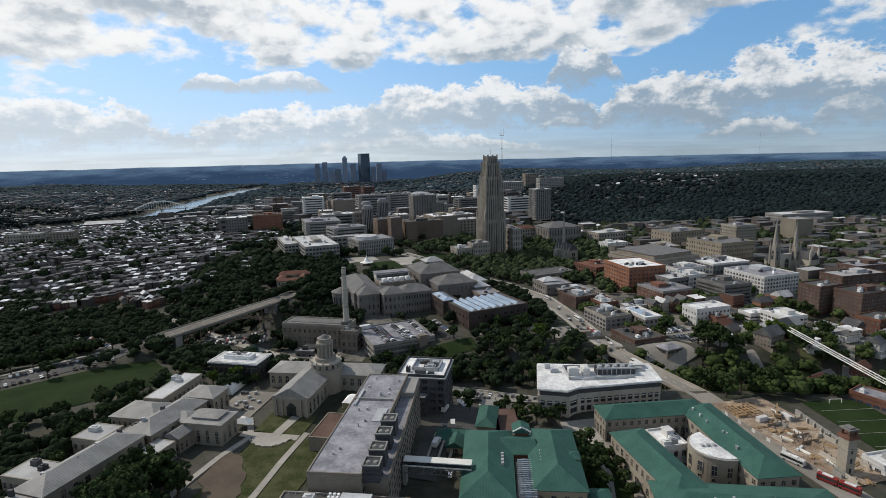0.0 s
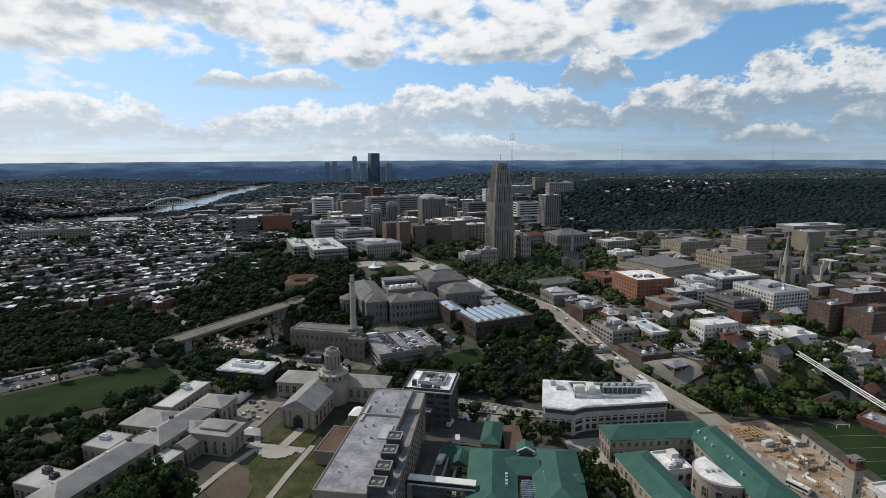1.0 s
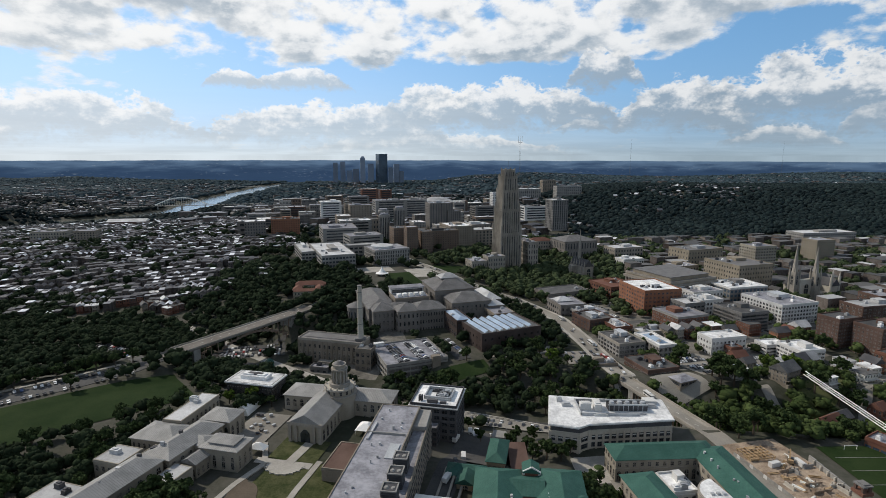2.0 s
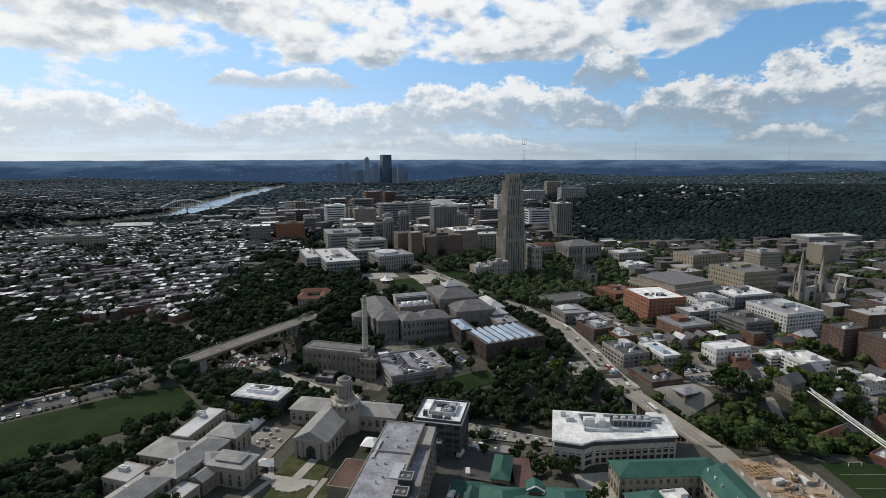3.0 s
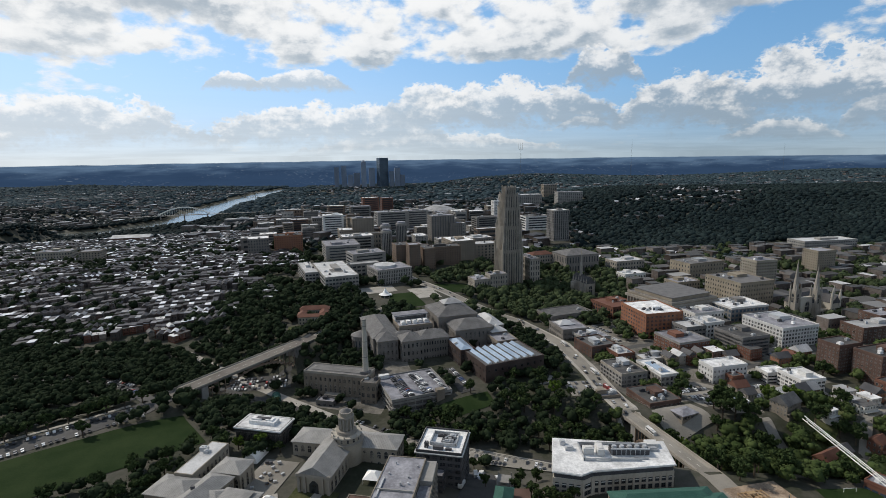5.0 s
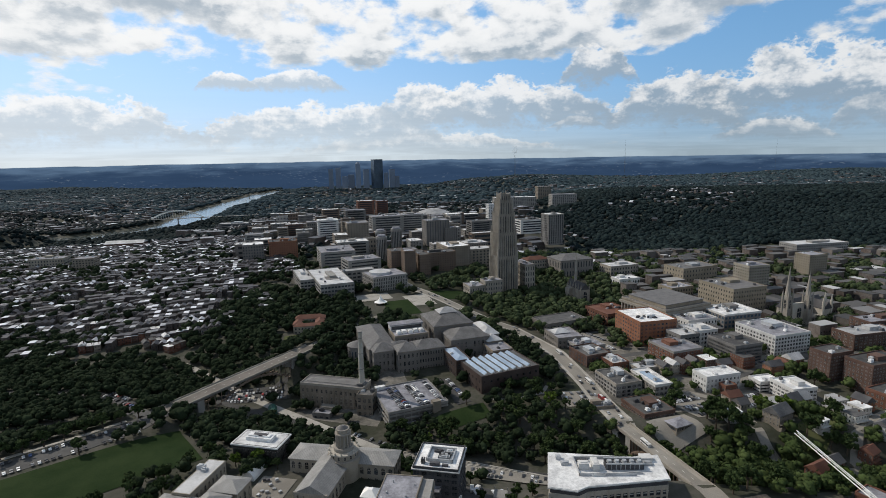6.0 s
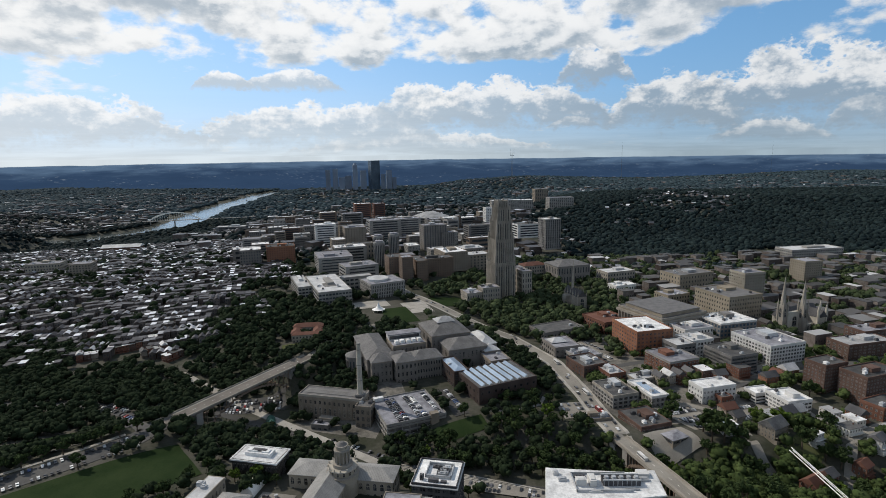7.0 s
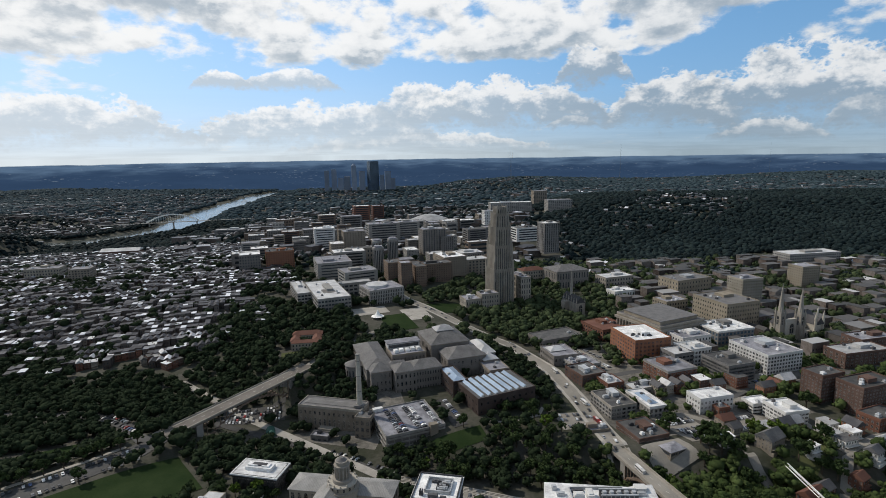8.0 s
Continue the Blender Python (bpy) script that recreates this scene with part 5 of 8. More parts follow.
for k in range(6):
    rr = random.Random(40 + k)
    tx, ty = rr.uniform(0, 24), rr.uniform(296, 314)
    if k < 3:
        tx, ty = (-6, 2, -2)[k], (232, 262, 285)[k]
    tr = thing("box_truck", tx, ty, G(tx, ty) + 0.55, 70 + 20 * (k % 2), "white box truck in a service yard", "truck", "service trucks")
    boxes("box", [(-3.6, 1.6, -1.2, 1.2, 0.8, 3.2)], WHITEWALL, tr)
    boxes("cab", [(1.7, 3.5, -1.1, 1.1, 0.5, 2.3)], PALESTEEL, tr)
    boxes("chassis", [(-3.6, 3.5, -0.5, 0.5, 0.4, 0.8)], DARKMECH, tr)
    for sx in (-2.4, 2.6):
        for sy in (-1.0, 1.0):
            prism("wheel", circle(sx, 0, 0.45, 10), -0.15, 0.15, TYRE, tr).matrix_basis = Matrix.Translation((0, sy, 0.45)) @ Matrix.Rotation(radians(90), 4, "X")


# ---- the hollow, its bridges, power house and museum ----
def arch_bridge(label, p, q, zdeck, width, arch_drop, spans, fall=0.0):
    """A deck with parapets on a ribbed arch with spandrel posts."""
    L = math.dist(p, q)
    a = math.degrees(math.atan2(q[1] - p[1], q[0] - p[0]))
    root = thing("bridge", (p[0] + q[0]) / 2, (p[1] + q[1]) / 2, zdeck, a, label, "bridge")
    root.matrix_basis = pose((p[0] + q[0]) / 2, (p[1] + q[1]) / 2, zdeck, 0, fall, a)
    LINES.append(([p, q], width / 2))
    boxes("deck", [(-L / 2, L / 2, -width / 2, width / 2, -1.2, 0)], DECKING if arch_drop > 15 else ROADWAY, root)
    for s in (-1, 1):
        boxes("parapet", [(-L / 2, L / 2, s * (width / 2 - 0.2) - 0.2, s * (width / 2 - 0.2) + 0.2, 0, 1.2)], LIMESTONE, root)
        boxes("footway", [(-L / 2, L / 2, s * (width / 2 - 1.8) - 1.2, s * (width / 2 - 1.8) + 1.2, 0, 0.2)], LIMESTONE, root)
        rib = []
        n = 22
        for i in range(n):
            u0, u1 = -1 + 2 * i / n, -1 + 2 * (i + 1) / n
            rib.append((u0 * spans, u1 * spans, s * width * 0.44 - 0.5, s * width * 0.44 + 0.5, -2.6 - arch_drop * ((u0 + u1) / 2) ** 2 - 1.0, -1.2 - arch_drop * ((u0 + u1) / 2) ** 2 - 0.6))
        boxes("arch_rib", rib, ARCHSTEEL, root)
        for i in range(1, 16):
            u = -1 + 2 * i / 16
            boxes("spandrel_post", [(u * spans - 0.25, u * spans + 0.25, s * width * 0.44 - 0.25, s * width * 0.44 + 0.25, -2 - arch_drop * u * u, -1.2)], ARCHSTEEL, root)
    for e in (-1, 1):
        boxes("abutment", [(e * spans - 3, e * spans + 3, -width / 2 + 1, width / 2 - 1, -26, -1.2)], CONCRETE, root)
    for k in range(int(L / 9) - 1):
        boxes("lane_line", [(-L / 2 + 3 + 9 * k, -L / 2 + 6 + 9 * k, -0.1, 0.1, 0.005, 0.02)], MARKING, root)
    return root


arch_bridge("long road bridge on a dark steel arch", (-233, 382), (-153, 527), 33.2, 17, 20, 52)
arch_bridge("avenue bridge with pale parapets over the hollow", (146, 292), (123, 382), 24.4, 13, 14, 30, 3.4)
pw = building("tan brick power house with arched windows", -111, 450, 60, 19, -13, 5, 28, TANSTONE, STONEROOF, floors=0, bays=13, units=0, trim=LIMESTONE, rim=0.8)
glaze(pw, 60, 19, 4.5, 13.5, 1, 13, "arch", (0.46, 0.84), sides=(0, 1, 3))
glaze(pw, 60, 19, 14.5, 19.5, 1, 13, "dark", (0.36, 0.6), sides=(0, 1, 3))
glaze(pw, 60, 19, 0.2, 3.6, 1, 13, "dark", (0.4, 0.7), sides=(0,))
for k in range(14):
    boxes("pilaster", [(-30.2 + 4.62 * k, -29.4 + 4.62 * k, -9.95, -9.4, -3, 21.4)], TANSTONE, pw)
pitched("roof_monitor", 52, 8, 23.4, 1.6, DARKCONC, pw, True, 0.2)
boxes("entrance_block", [(-8, 6, -15, -9.4, -3, 5.2), (-8.4, 6.4, -15.4, -9.4, 5.2, 5.8)], LIMESTONE, pw, "pale entrance block")
annex = building("brick boiler annex at the stack's foot", -80, 431, 14, 12, -11, 6, 26, TANSTONE, TARROOF, floors=3, bays=3, kind="dark", units=2)
stack = thing("chimney_stack", -86, 443, 28.9, 0, "tall pale tapering chimney stack", "chimney")
for k in range(8):
    prism("shaft", circle(0, 0, 2.7 - 0.11 * k, 20), 5.9 * k, 5.9 * (k + 1), PALESTONE, stack, top=(2.59 - 0.11 * k) / (2.7 - 0.11 * k))
prism("rim", circle(0, 0, 2.0, 20), 47.2, 48.2, CONCRETE, stack)
boxes("base", [(-4.2, 4.2, -3.6, 3.6, -0.1, 1.6)], DARKCONC, stack)
for k in range(3):
    prism("band", circle(0, 0, 2.62 - 0.28 * k, 20), 14 + 14 * k, 14.5 + 14 * k, DARKCONC, stack)
yard = building("small sheds in the power house yard", -118, 428, 16, 8, -11, 5, 10, DARKCONC, GREYROOF, floors=1, bays=3, kind="dark", units=1)
tank = thing("storage_tank", -165, 437, 6, 20, "green half-round storage shed", "shed")
rg = [(4 * math.cos(math.pi * i / 10), 4.6 * math.sin(math.pi * i / 10)) for i in range(11)]
child(new("shell", mesh_of("shell", [(a, y, b) for y in (-6, 6) for a, b in rg], [(i, i + 1, 12 + i, 11 + i) for i in range(10)] + [tuple(range(10, -1, -1)), tuple(range(11, 22))], COPPER)), tank)
# parking deck
pk = thing("parking_deck", -44, 434, 6, 24, "concrete parking deck with cars on its roof", "parking deck")
claim(-44, 434, 52, 54, 24)
boxes("deck", [(-26, 26, -25, 25, 15.2, 16)], GREYROOF, pk, "blue-grey sealed roof deck")
for k in range(3):
    boxes("deck_edge", [(-26, 26, -25.2, -24.6, 3.6 + 4.3 * k, 5.0 + 4.3 * k), (-26.2, -25.6, -25, 25, 3.6 + 4.3 * k, 5.0 + 4.3 * k), (25.6, 26.2, -25, 25, 3.6 + 4.3 * k, 5.0 + 4.3 * k), (-26, 26, 24.6, 25.2, 3.6 + 4.3 * k, 5.0 + 4.3 * k)], CONCRETE, pk)
boxes("rim_wall", [(-26.2, 26.2, -25.3, -24.8, 14.6, 17), (-26.2, 26.2, 24.8, 25.3, 14.6, 17), (-26.3, -25.8, -25, 25, 14.6, 17), (25.8, 26.3, -25, 25, 14.6, 17)], CONCRETE, pk)
boxes("core", [(-24.5, 24.5, -23.5, 23.5, -3, 15.2)], DARKCONC, pk, "dark parking storeys within")
for k in range(9):
    boxes("column", [(-25.9 + 6.4 * k, -25.2 + 6.4 * k, -25, -24.4, -3, 15)], CONCRETE, pk)
    boxes("column", [(-25.9, -25.3, -24.8 + 6.1 * k, -24.1 + 6.1 * k, -3, 15)], CONCRETE, pk)
boxes("stair_tower", [(12, 19, -27, -22, -3, 19)], TANSTONE, pk)
boxes("lift_hut", [(-24, -15, 20, 24, 16, 19)], WHITEROOF, pk)
# museum
M = 20


def museum(label, x, y, w, d, z1, roof="hip", rise=4.0, mat=None, bays=8, floors=3, z0=17, fill=(0.42, 0.55), rot=M, units=0):
    return building(label, x, y, w, d, rot, z0, z1, GREYSTONE, mat or STONEROOF, roof, rise, floors=floors, bays=bays, kind="slot", fill=fill, units=units, trim=TANSTONE, category="museum")


museum("projecting museum pavilion with a hipped roof", -76, 500, 20, 20, 41, rise=6.0, bays=5)
museum("projecting museum pavilion with a hipped roof", -52, 500, 21, 20, 41, rise=6.0, bays=5)
museum("museum range set back between pavilions", -62, 512, 22, 16, 40, rise=4.0, bays=5)
museum("long museum wing under a hipped roof", -88, 536, 27, 76, 41, rise=6.0, bays=6)
museum("long museum range with a row of tall windows", -33, 512, 32, 24, 40, rise=6.0, bays=12, fill=(0.5, 0.5))
mo = museum("museum court building with a long glazed monitor", -54, 548, 36, 30, 42, "flat", mat=GREYROOF, bays=9, units=0)
boxes("monitor_wall", [(-18, 17, 4, 16, 24.9, 31)], PALEROOF, mo)
boxes("monitor_roof", [(-19, 18, 3, 17, 31, 31.8)], GREYROOF, mo, "grey flat monitor roof")
boxes("monitor_glazing", [(-17, 16, 3.8, 4.0, 26.5, 30)], GLASS, mo, "dark strip of monitor windows")
for k in range(5):
    boxes("rooftop_unit", [(-14 + 6.2 * k, -9.6 + 6.2 * k, -9 + (k % 2) * 2, -2 + (k % 2), 24.9, 27.6), (-13.4 + 6.2 * k, -10.2 + 6.2 * k, -8, -4, 27.6, 28.2)], WHITEROOF, mo, "white rooftop air unit")
mh = museum("music hall of the museum with a stepped hipped roof", -14, 577, 44, 50, 47, rise=11.0, bays=9, floors=2, z0=18)
pitched("upper_roof", 20, 16, 55.5 - 18, 4.5, PALEROOF, mh, True, 0.6, label="pale raised ridge roof")
museum("museum hall with a long hipped roof", 6, 543, 42, 34, 41, rise=7.0, bays=9, floors=2)
museum("museum library block with a pale hipped roof", 27, 560, 18, 40, 40, rise=5.5, mat=PALEROOF, bays=4, floors=2, z0=16)
museum("museum end pavilion with a pale hipped roof", 34, 541, 16, 18, 36, rise=5.0, mat=PALEROOF, bays=4, floors=2, z0=16)
museum("low flat-roofed museum link behind the gallery", 38, 527, 22, 34, 33, "flat", mat=GREYROOF, bays=5, floors=2, units=2)
apse2 = thing("round_wing", -104, 521, 17, M, "round-ended stone museum wing", "museum")
prism("wall", circle(0, 0, 10, 18), -3, 20, GREYSTONE, apse2)
prism("roof", circle(0, 0, 10.6, 18), 20, 24, STONEROOF, apse2, top=0.15)
for k in range(9):
    ob = child(new("window", WIN["slot"]), apse2)
    ob.matrix_basis = pose(0, 0, 0, 0, 0, -80 + 20 * k) @ Matrix.Translation((-0.8, -10.02, 9)) @ Matrix.Diagonal((1.6, 1, 7, 1))
gal = building("dark gallery block with rows of slanted skylights", 36, 473, 60, 45, 26, 19, 35.4, RUST, TARROOF, floors=2, bays=9, kind="band", fill=(0.3, 0.3), units=0, rim=0.7, category="museum")
for k in range(7):
    x0 = -25.6 + 7.4 * k
    v = [(x0, -19, 16.4), (x0 + 3.6, -19, 16.4), (x0 + 3.6, 20, 16.4), (x0, 20, 16.4), (x0 + 3.0, -19, 18.3), (x0 + 3.0, 20, 18.3)]
    sk = child(new("skylight", mesh_of("skylight", v, [(0, 4, 5, 3), (1, 2, 5, 4), (0, 1, 4), (2, 3, 5)], [SKYGLASS, PALESTEEL], [0, 1, 1, 1])), gal)
    for q in range(6):
        boxes("glazing_bar", [(x0 - 0.02, x0 + 0.12, -19 + 7.6 * q, -18.85 + 7.6 * q, 16.4, 16.8)], PALESTEEL, sk)
link_b = building("low gallery link with a pale glass roof", -3, 495, 15, 38, 22, 19, 36, RUST, TARROOF, floors=2, bays=3, kind="dark", units=1, category="museum")
pitched("glass_roof", 13, 34, 17.1, 2.2, SKYGLASS, link_b, True, 0.1, label="pale glazed roof")
ribbon("garden_path", [(20, 430), (45, 428), (72, 440), (78, 455)], 3, PAVING, "curving pale garden path", "path", 0.5)
# canopy in the plaza
tent = thing("plaza_canopy", -107, 716, G(-107, 716) - 0.6, 0, "white peaked canvas canopy in a park", "canopy")
pts, fcs = [], []
prof = [(9, 3.8), (6.4, 4.6), (4.1, 6.1), (2.2, 8.4), (0.9, 11), (0.25, 13)]
for r, z in prof:
    pts += [(x, y, z) for x, y in circle(0, 0, r, 20)]
for k in range(len(prof) - 1):
    fcs += [(k * 20 + i, k * 20 + (i + 1) % 20, (k + 1) * 20 + (i + 1) % 20, (k + 1) * 20 + i) for i in range(20)]
child(new("canvas", mesh_of("canvas", pts, fcs, FABRIC)), tent)
prism("mast", circle(0, 0, 0.25, 8), -0.5, 13.4, PALESTEEL, tent)
for k in range(8):
    prism("pole", circle(8.6 * math.cos(k * math.pi / 4), 8.6 * math.sin(k * math.pi / 4), 0.18, 6), -0.5, 3.95, PALESTEEL, tent)
claim(-104, 700, 46, 62, 22)
building("tan villa with a red tile roof among trees", -183, 634, 36, 11, 10, 20.8, 32, LIMESTONE, REDTILE, "hip", 4, floors=2, bays=7, kind="pale")
building("red-roofed villa wing among trees", -168, 622, 10, 22, 10, 20.1, 31, LIMESTONE, REDTILE, "hip", 3.0, floors=2, bays=3, kind="pale")
building("red-roofed villa wing among trees", -193, 617, 10, 20, 10, 20.1, 31, LIMESTONE, REDTILE, "hip", 3.0, floors=2, bays=3, kind="pale")
building("red-roofed villa front range among trees", -178, 610, 34, 9, 10, 20.1, 30, LIMESTONE, REDTILE, "hip", 2.5, floors=2, bays=9, kind="pale")
claim(-175, 594, 54, 22, 10)
patch("lawn", -172, 590, 60, 26, 12, ROUGHGRASS, "rough grass before the red-roofed villa", "lawn", 0.3, keep=False)

# ---- the tall tower ----
tower = thing("gothic_tower", 73, 842, 7, 20, "tall stepped gothic stone tower with ribbed faces", "tower")
claim(73, 842, 46, 46, 20)
for k, (a, z0, z1) in enumerate(((16.4, -4, 60), (14.6, 54, 97), (12.4, 92, 126), (10.0, 121, 147), (7.4, 142, 157))):
    boxes("stage", [(-a, a, -a, a, z0, z1)], LIMESTONE, tower)
    boxes("parapet", [(-a - 0.3, a + 0.3, -a - 0.3, -a + 0.6, z1 - 0.6, z1 + 1.6), (-a - 0.3, a + 0.3, a - 0.6, a + 0.3, z1 - 0.6, z1 + 1.6), (-a - 0.3, -a + 0.6, -a, a, z1 - 0.6, z1 + 1.6), (a - 0.6, a + 0.3, -a, a, z1 - 0.6, z1 + 1.6)], LIMESTONE, tower)
    for s in range(4):
        n = (8, 8, 6, 5, 4)[k]
        for i in range(n + 1):
            u = -a + 2 * a * i / n
            ob = boxes("buttress", [(u - 0.7, u + 0.7, -a - 1.2, -a + 0.2, max(z0, 0) if k == 0 else z0, z1 + (4 if i in (0, n) else 2))], LIMESTONE, tower)
            ob.matrix_basis = pose(0, 0, 0, 0, 0, 90 * s)
        for i in range(n):
            u0 = -a + 2 * a * (i + 0.36) / n
            ob = child(new("window_strip", WIN["slot"]), tower)
            ob.matrix_basis = pose(0, 0, 0, 0, 0, 90 * s) @ Matrix.Translation((u0, -a - 0.05, max(z0, 4) + 1)) @ Matrix.Diagonal((0.56 * a / n, 1, z1 - max(z0, 4) - 3, 1))
for sx in (-1, 1):
    for sy in (-1, 1):
        prism("pinnacle", circle(sx * 16.2, sy * 16.2, 2.0, 8), 42, 74, LIMESTONE, tower, top=0.7, cx=sx * 16.2, cy=sy * 16.2)
        prism("pinnacle", circle(sx * 14.2, sy * 14.2, 1.7, 8), 74, 108, LIMESTONE, tower, top=0.6, cx=sx * 14.2, cy=sy * 14.2)
        prism("pinnacle", circle(sx * 11.6, sy * 11.6, 1.4, 8), 104, 135, LIMESTONE, tower, top=0.5, cx=sx * 11.6, cy=sy * 11.6)
        prism("pinnacle", circle(sx * 7.2, sy * 7.2, 0.8, 8), 142, 160, LIMESTONE, tower, top=0.4, cx=sx * 7.2, cy=sy * 7.2)
prism("mast", circle(0, 0, 0.25, 6), 157, 172, STEEL, tower)
building("low gothic wing at the tower's foot", 51, 800, 28, 21, 20, 9.5, 37.9, LIMESTONE, GREYROOF, floors=4, bays=7, kind="slot", fill=(0.4, 0.6))
building("low gothic wing at the tower's foot", 24, 793, 24, 28, 20, 13.9, 32.4, LIMESTONE, GREYROOF, floors=2, bays=6, kind="slot", fill=(0.4, 0.6))
building("low gothic wing at the tower's foot", 108, 861, 17, 43, 20, 5, 51.4, LIMESTONE, GREYROOF, floors=5, bays=4, kind="slot", fill=(0.4, 0.7))


# ---- churches ----
def spire_tower(root, x, y, a, z1, z2, mat):
    boxes("belfry", [(x - a, x + a, y - a, y + a, -3, z1)], mat, root)
    for sx in (-1, 1):
        for sy in (-1, 1):
            boxes("buttress", [(x + sx * a - 0.8, x + sx * a + 0.8, y + sy * a - 0.8, y + sy * a + 0.8, -3, z1 + 1)], mat, root)
            prism("pinnacle", circle(x + sx * a, y + sy * a, 0.9, 6), z1 + 1, z1 + 9, mat, root, top=0.05, cx=x + sx * a, cy=y + sy * a)
    sp = prism("spire", circle(x, y, a * 0.95, 8, math.pi / 8, math.pi / 8 + 2 * math.pi), z1, z2, mat, root, top=0.03, cx=x, cy=y)
    for s in range(4):
        ob = child(new("louvre_window", WIN["arch"]), root)
        ob.matrix_basis = Matrix.Translation((x, y, 0)) @ pose(0, 0, 0, 0, 0, 90 * s) @ Matrix.Translation((-a * 0.45, -a - 0.03, z1 - 16)) @ Matrix.Diagonal((a * 0.9, 1, 13, 1))


cath = thing("twin_spired_church", 428, 660, 13, 22, "pale stone church with two tall openwork spires", "church")
claim(440, 665, 90, 40, 22)
spire_tower(cath, -29, -4, 3.7, 36, 73, LIMESTONE)
spire_tower(cath, -3, -11, 3.7, 34, 67, LIMESTONE)
boxes("front_wall", [(-26, -4, -10, -6, -3, 27)], PALESTONE, cath)
ob = child(new("rose_window", WIN["arch"]), cath)
ob.matrix_basis = Matrix.Translation((-19, -10.1, 8)) @ Matrix.Diagonal((8, 1, 14, 1))
boxes("nave_wall", [(-22, 34, -6, 14, -3, 18)], PALESTONE, cath)
pitched("nave_roof", 62, 18, 18, 11, SLATE, cath, False, 0.5, 6, 4)
boxes("aisle", [(-4, 34, -14, -6, -3, 10), (-4, 34, 14, 22, -3, 10)], PALESTONE, cath)
boxes("transept", [(16, 30, -18, 26, -3, 18)], PALESTONE, cath)
pitched("transept_roof", 14, 46, 18, 9, SLATE, cath, False, 0.4, 23, 4)
for px, py in ((16, -18), (30, -18), (36, -6), (36, 14)):
    prism("turret", circle(px, py, 1.6, 8), -3, 26, PALESTONE, cath)
    prism("turret_spire", circle(px, py, 1.7, 8), 26, 36, PALESTONE, cath, top=0.05, cx=px, cy=py)
for k in range(6):
    ob = child(new("lancet_window", WIN["arch"]), cath)
    ob.matrix_basis = Matrix.Translation((-2 + 6 * k, -14.05, 1.5)) @ Matrix.Diagonal((2.4, 1, 6.5, 1))
    ob = child(new("clerestory_window", WIN["arch"]), cath)
    ob.matrix_basis = Matrix.Translation((-2 + 6 * k, -6.05, 11)) @ Matrix.Diagonal((2.4, 1, 5, 1))
chapel = thing("gothic_chapel", 180, 789, 6, 20, "weathered tan stone chapel with a thin central spire", "church")
claim(180, 789, 30, 44, 20)
boxes("nave", [(-7, 7, -20, 20, -3, 22)], LIMESTONE, chapel)
pitched("roof", 14, 40, 22, 9, SLATE, chapel, False, 0.4)
boxes("transept", [(-14, 14, 2, 12, -3, 20)], LIMESTONE, chapel)
prism("fleche", circle(0, 6, 2.4, 8), 24, 40, LIMESTONE, chapel, top=0.8, cy=6)
prism("spire", circle(0, 6, 2.0, 8), 40, 74, LIMESTONE, chapel, top=0.02, cy=6)
for sx in (-1, 1):
    for k in range(6):
        boxes("buttress", [(sx * 7 - 0.8, sx * 7 + 0.8, -20 + 7 * k, -18.8 + 7 * k, -3, 25)], LIMESTONE, chapel)
        prism("pinnacle", circle(sx * 7, -19.4 + 7 * k, 0.8, 6), 25, 31, LIMESTONE, chapel, top=0.05, cx=sx * 7, cy=-19.4 + 7 * k)
ob = child(new("great_window", WIN["arch"]), chapel)
ob.matrix_basis = Matrix.Translation((-3.5, -20.1, 5)) @ Matrix.Diagonal((7, 1, 15, 1))


# ---- blocks along the avenue and the streets behind it ----
building("orange brick block with a white roof", 209, 584, 44, 50, 14, 15, 46, ORANGEBRICK, WHITEROOF, floors=7, bays=9, kind="dark", fill=(0.5, 0.5), units=10, trim=ORANGEBRICK)
building("red brick and grey shop block", 217, 519, 36, 36, 20, 19, 35, REDBRICK, GREYROOF, floors=4, bays=7, kind="pale", fill=(0.6, 0.5), units=3, trim=CONCRETE)
building("grey annex block behind the brick shops", 236, 548, 24, 22, 18, 19, 38, DARKCONC, PALEROOF, floors=4, bays=5, kind="band", fill=(0.7, 0.4), units=2)
building("white office block with a grid of square windows", 331, 552, 46, 50, 18, 17, 41, WHITEWALL, GREYROOF, floors=6, bays=12, kind="dark", fill=(0.55, 0.55), units=6)
building("white box building with a bright flat roof", 226, 452, 34, 18, 15, 19, 34, WHITEWALL, WHITEROOF, floors=3, bays=9, kind="dark", fill=(0.4, 0.4), units=2)
building("brick annex beside the white box", 229, 437, 11, 8, 15, 19, 29, REDBRICK, TARROOF, floors=2, bays=3, kind="pale", units=1)
building("pale corner block with tall shop windows", 140, 451, 25, 33, 17, 19, 31, CONCRETE, TARROOF, floors=3, bays=5, kind="dark", fill=(0.6, 0.55), units=6, trim=LIMESTONE)
building("low dark-roofed brick block beside the avenue", 150, 405, 28, 30, 18, 17, 27, DARKBRICK, TARROOF, floors=2, bays=12, kind="pale", fill=(0.6, 0.4), units=8, trim=DARKBRICK, rim=0.4)
sk = building("white-roofed hall with a long skylight", 170, 454, 17, 36, 16, 19, 29, CONCRETE, WHITEROOF, floors=2, bays=4, kind="dark", units=2, trim=WHITEWALL)
pitched("skylight", 8, 24, 10.2, 2.2, SKYGLASS, sk, True, 0.1)
building("dark brick loft block", 131, 516, 28, 30, 22, 19, 31, DARKBRICK, TARROOF, floors=3, bays=6, kind="dark", units=5)
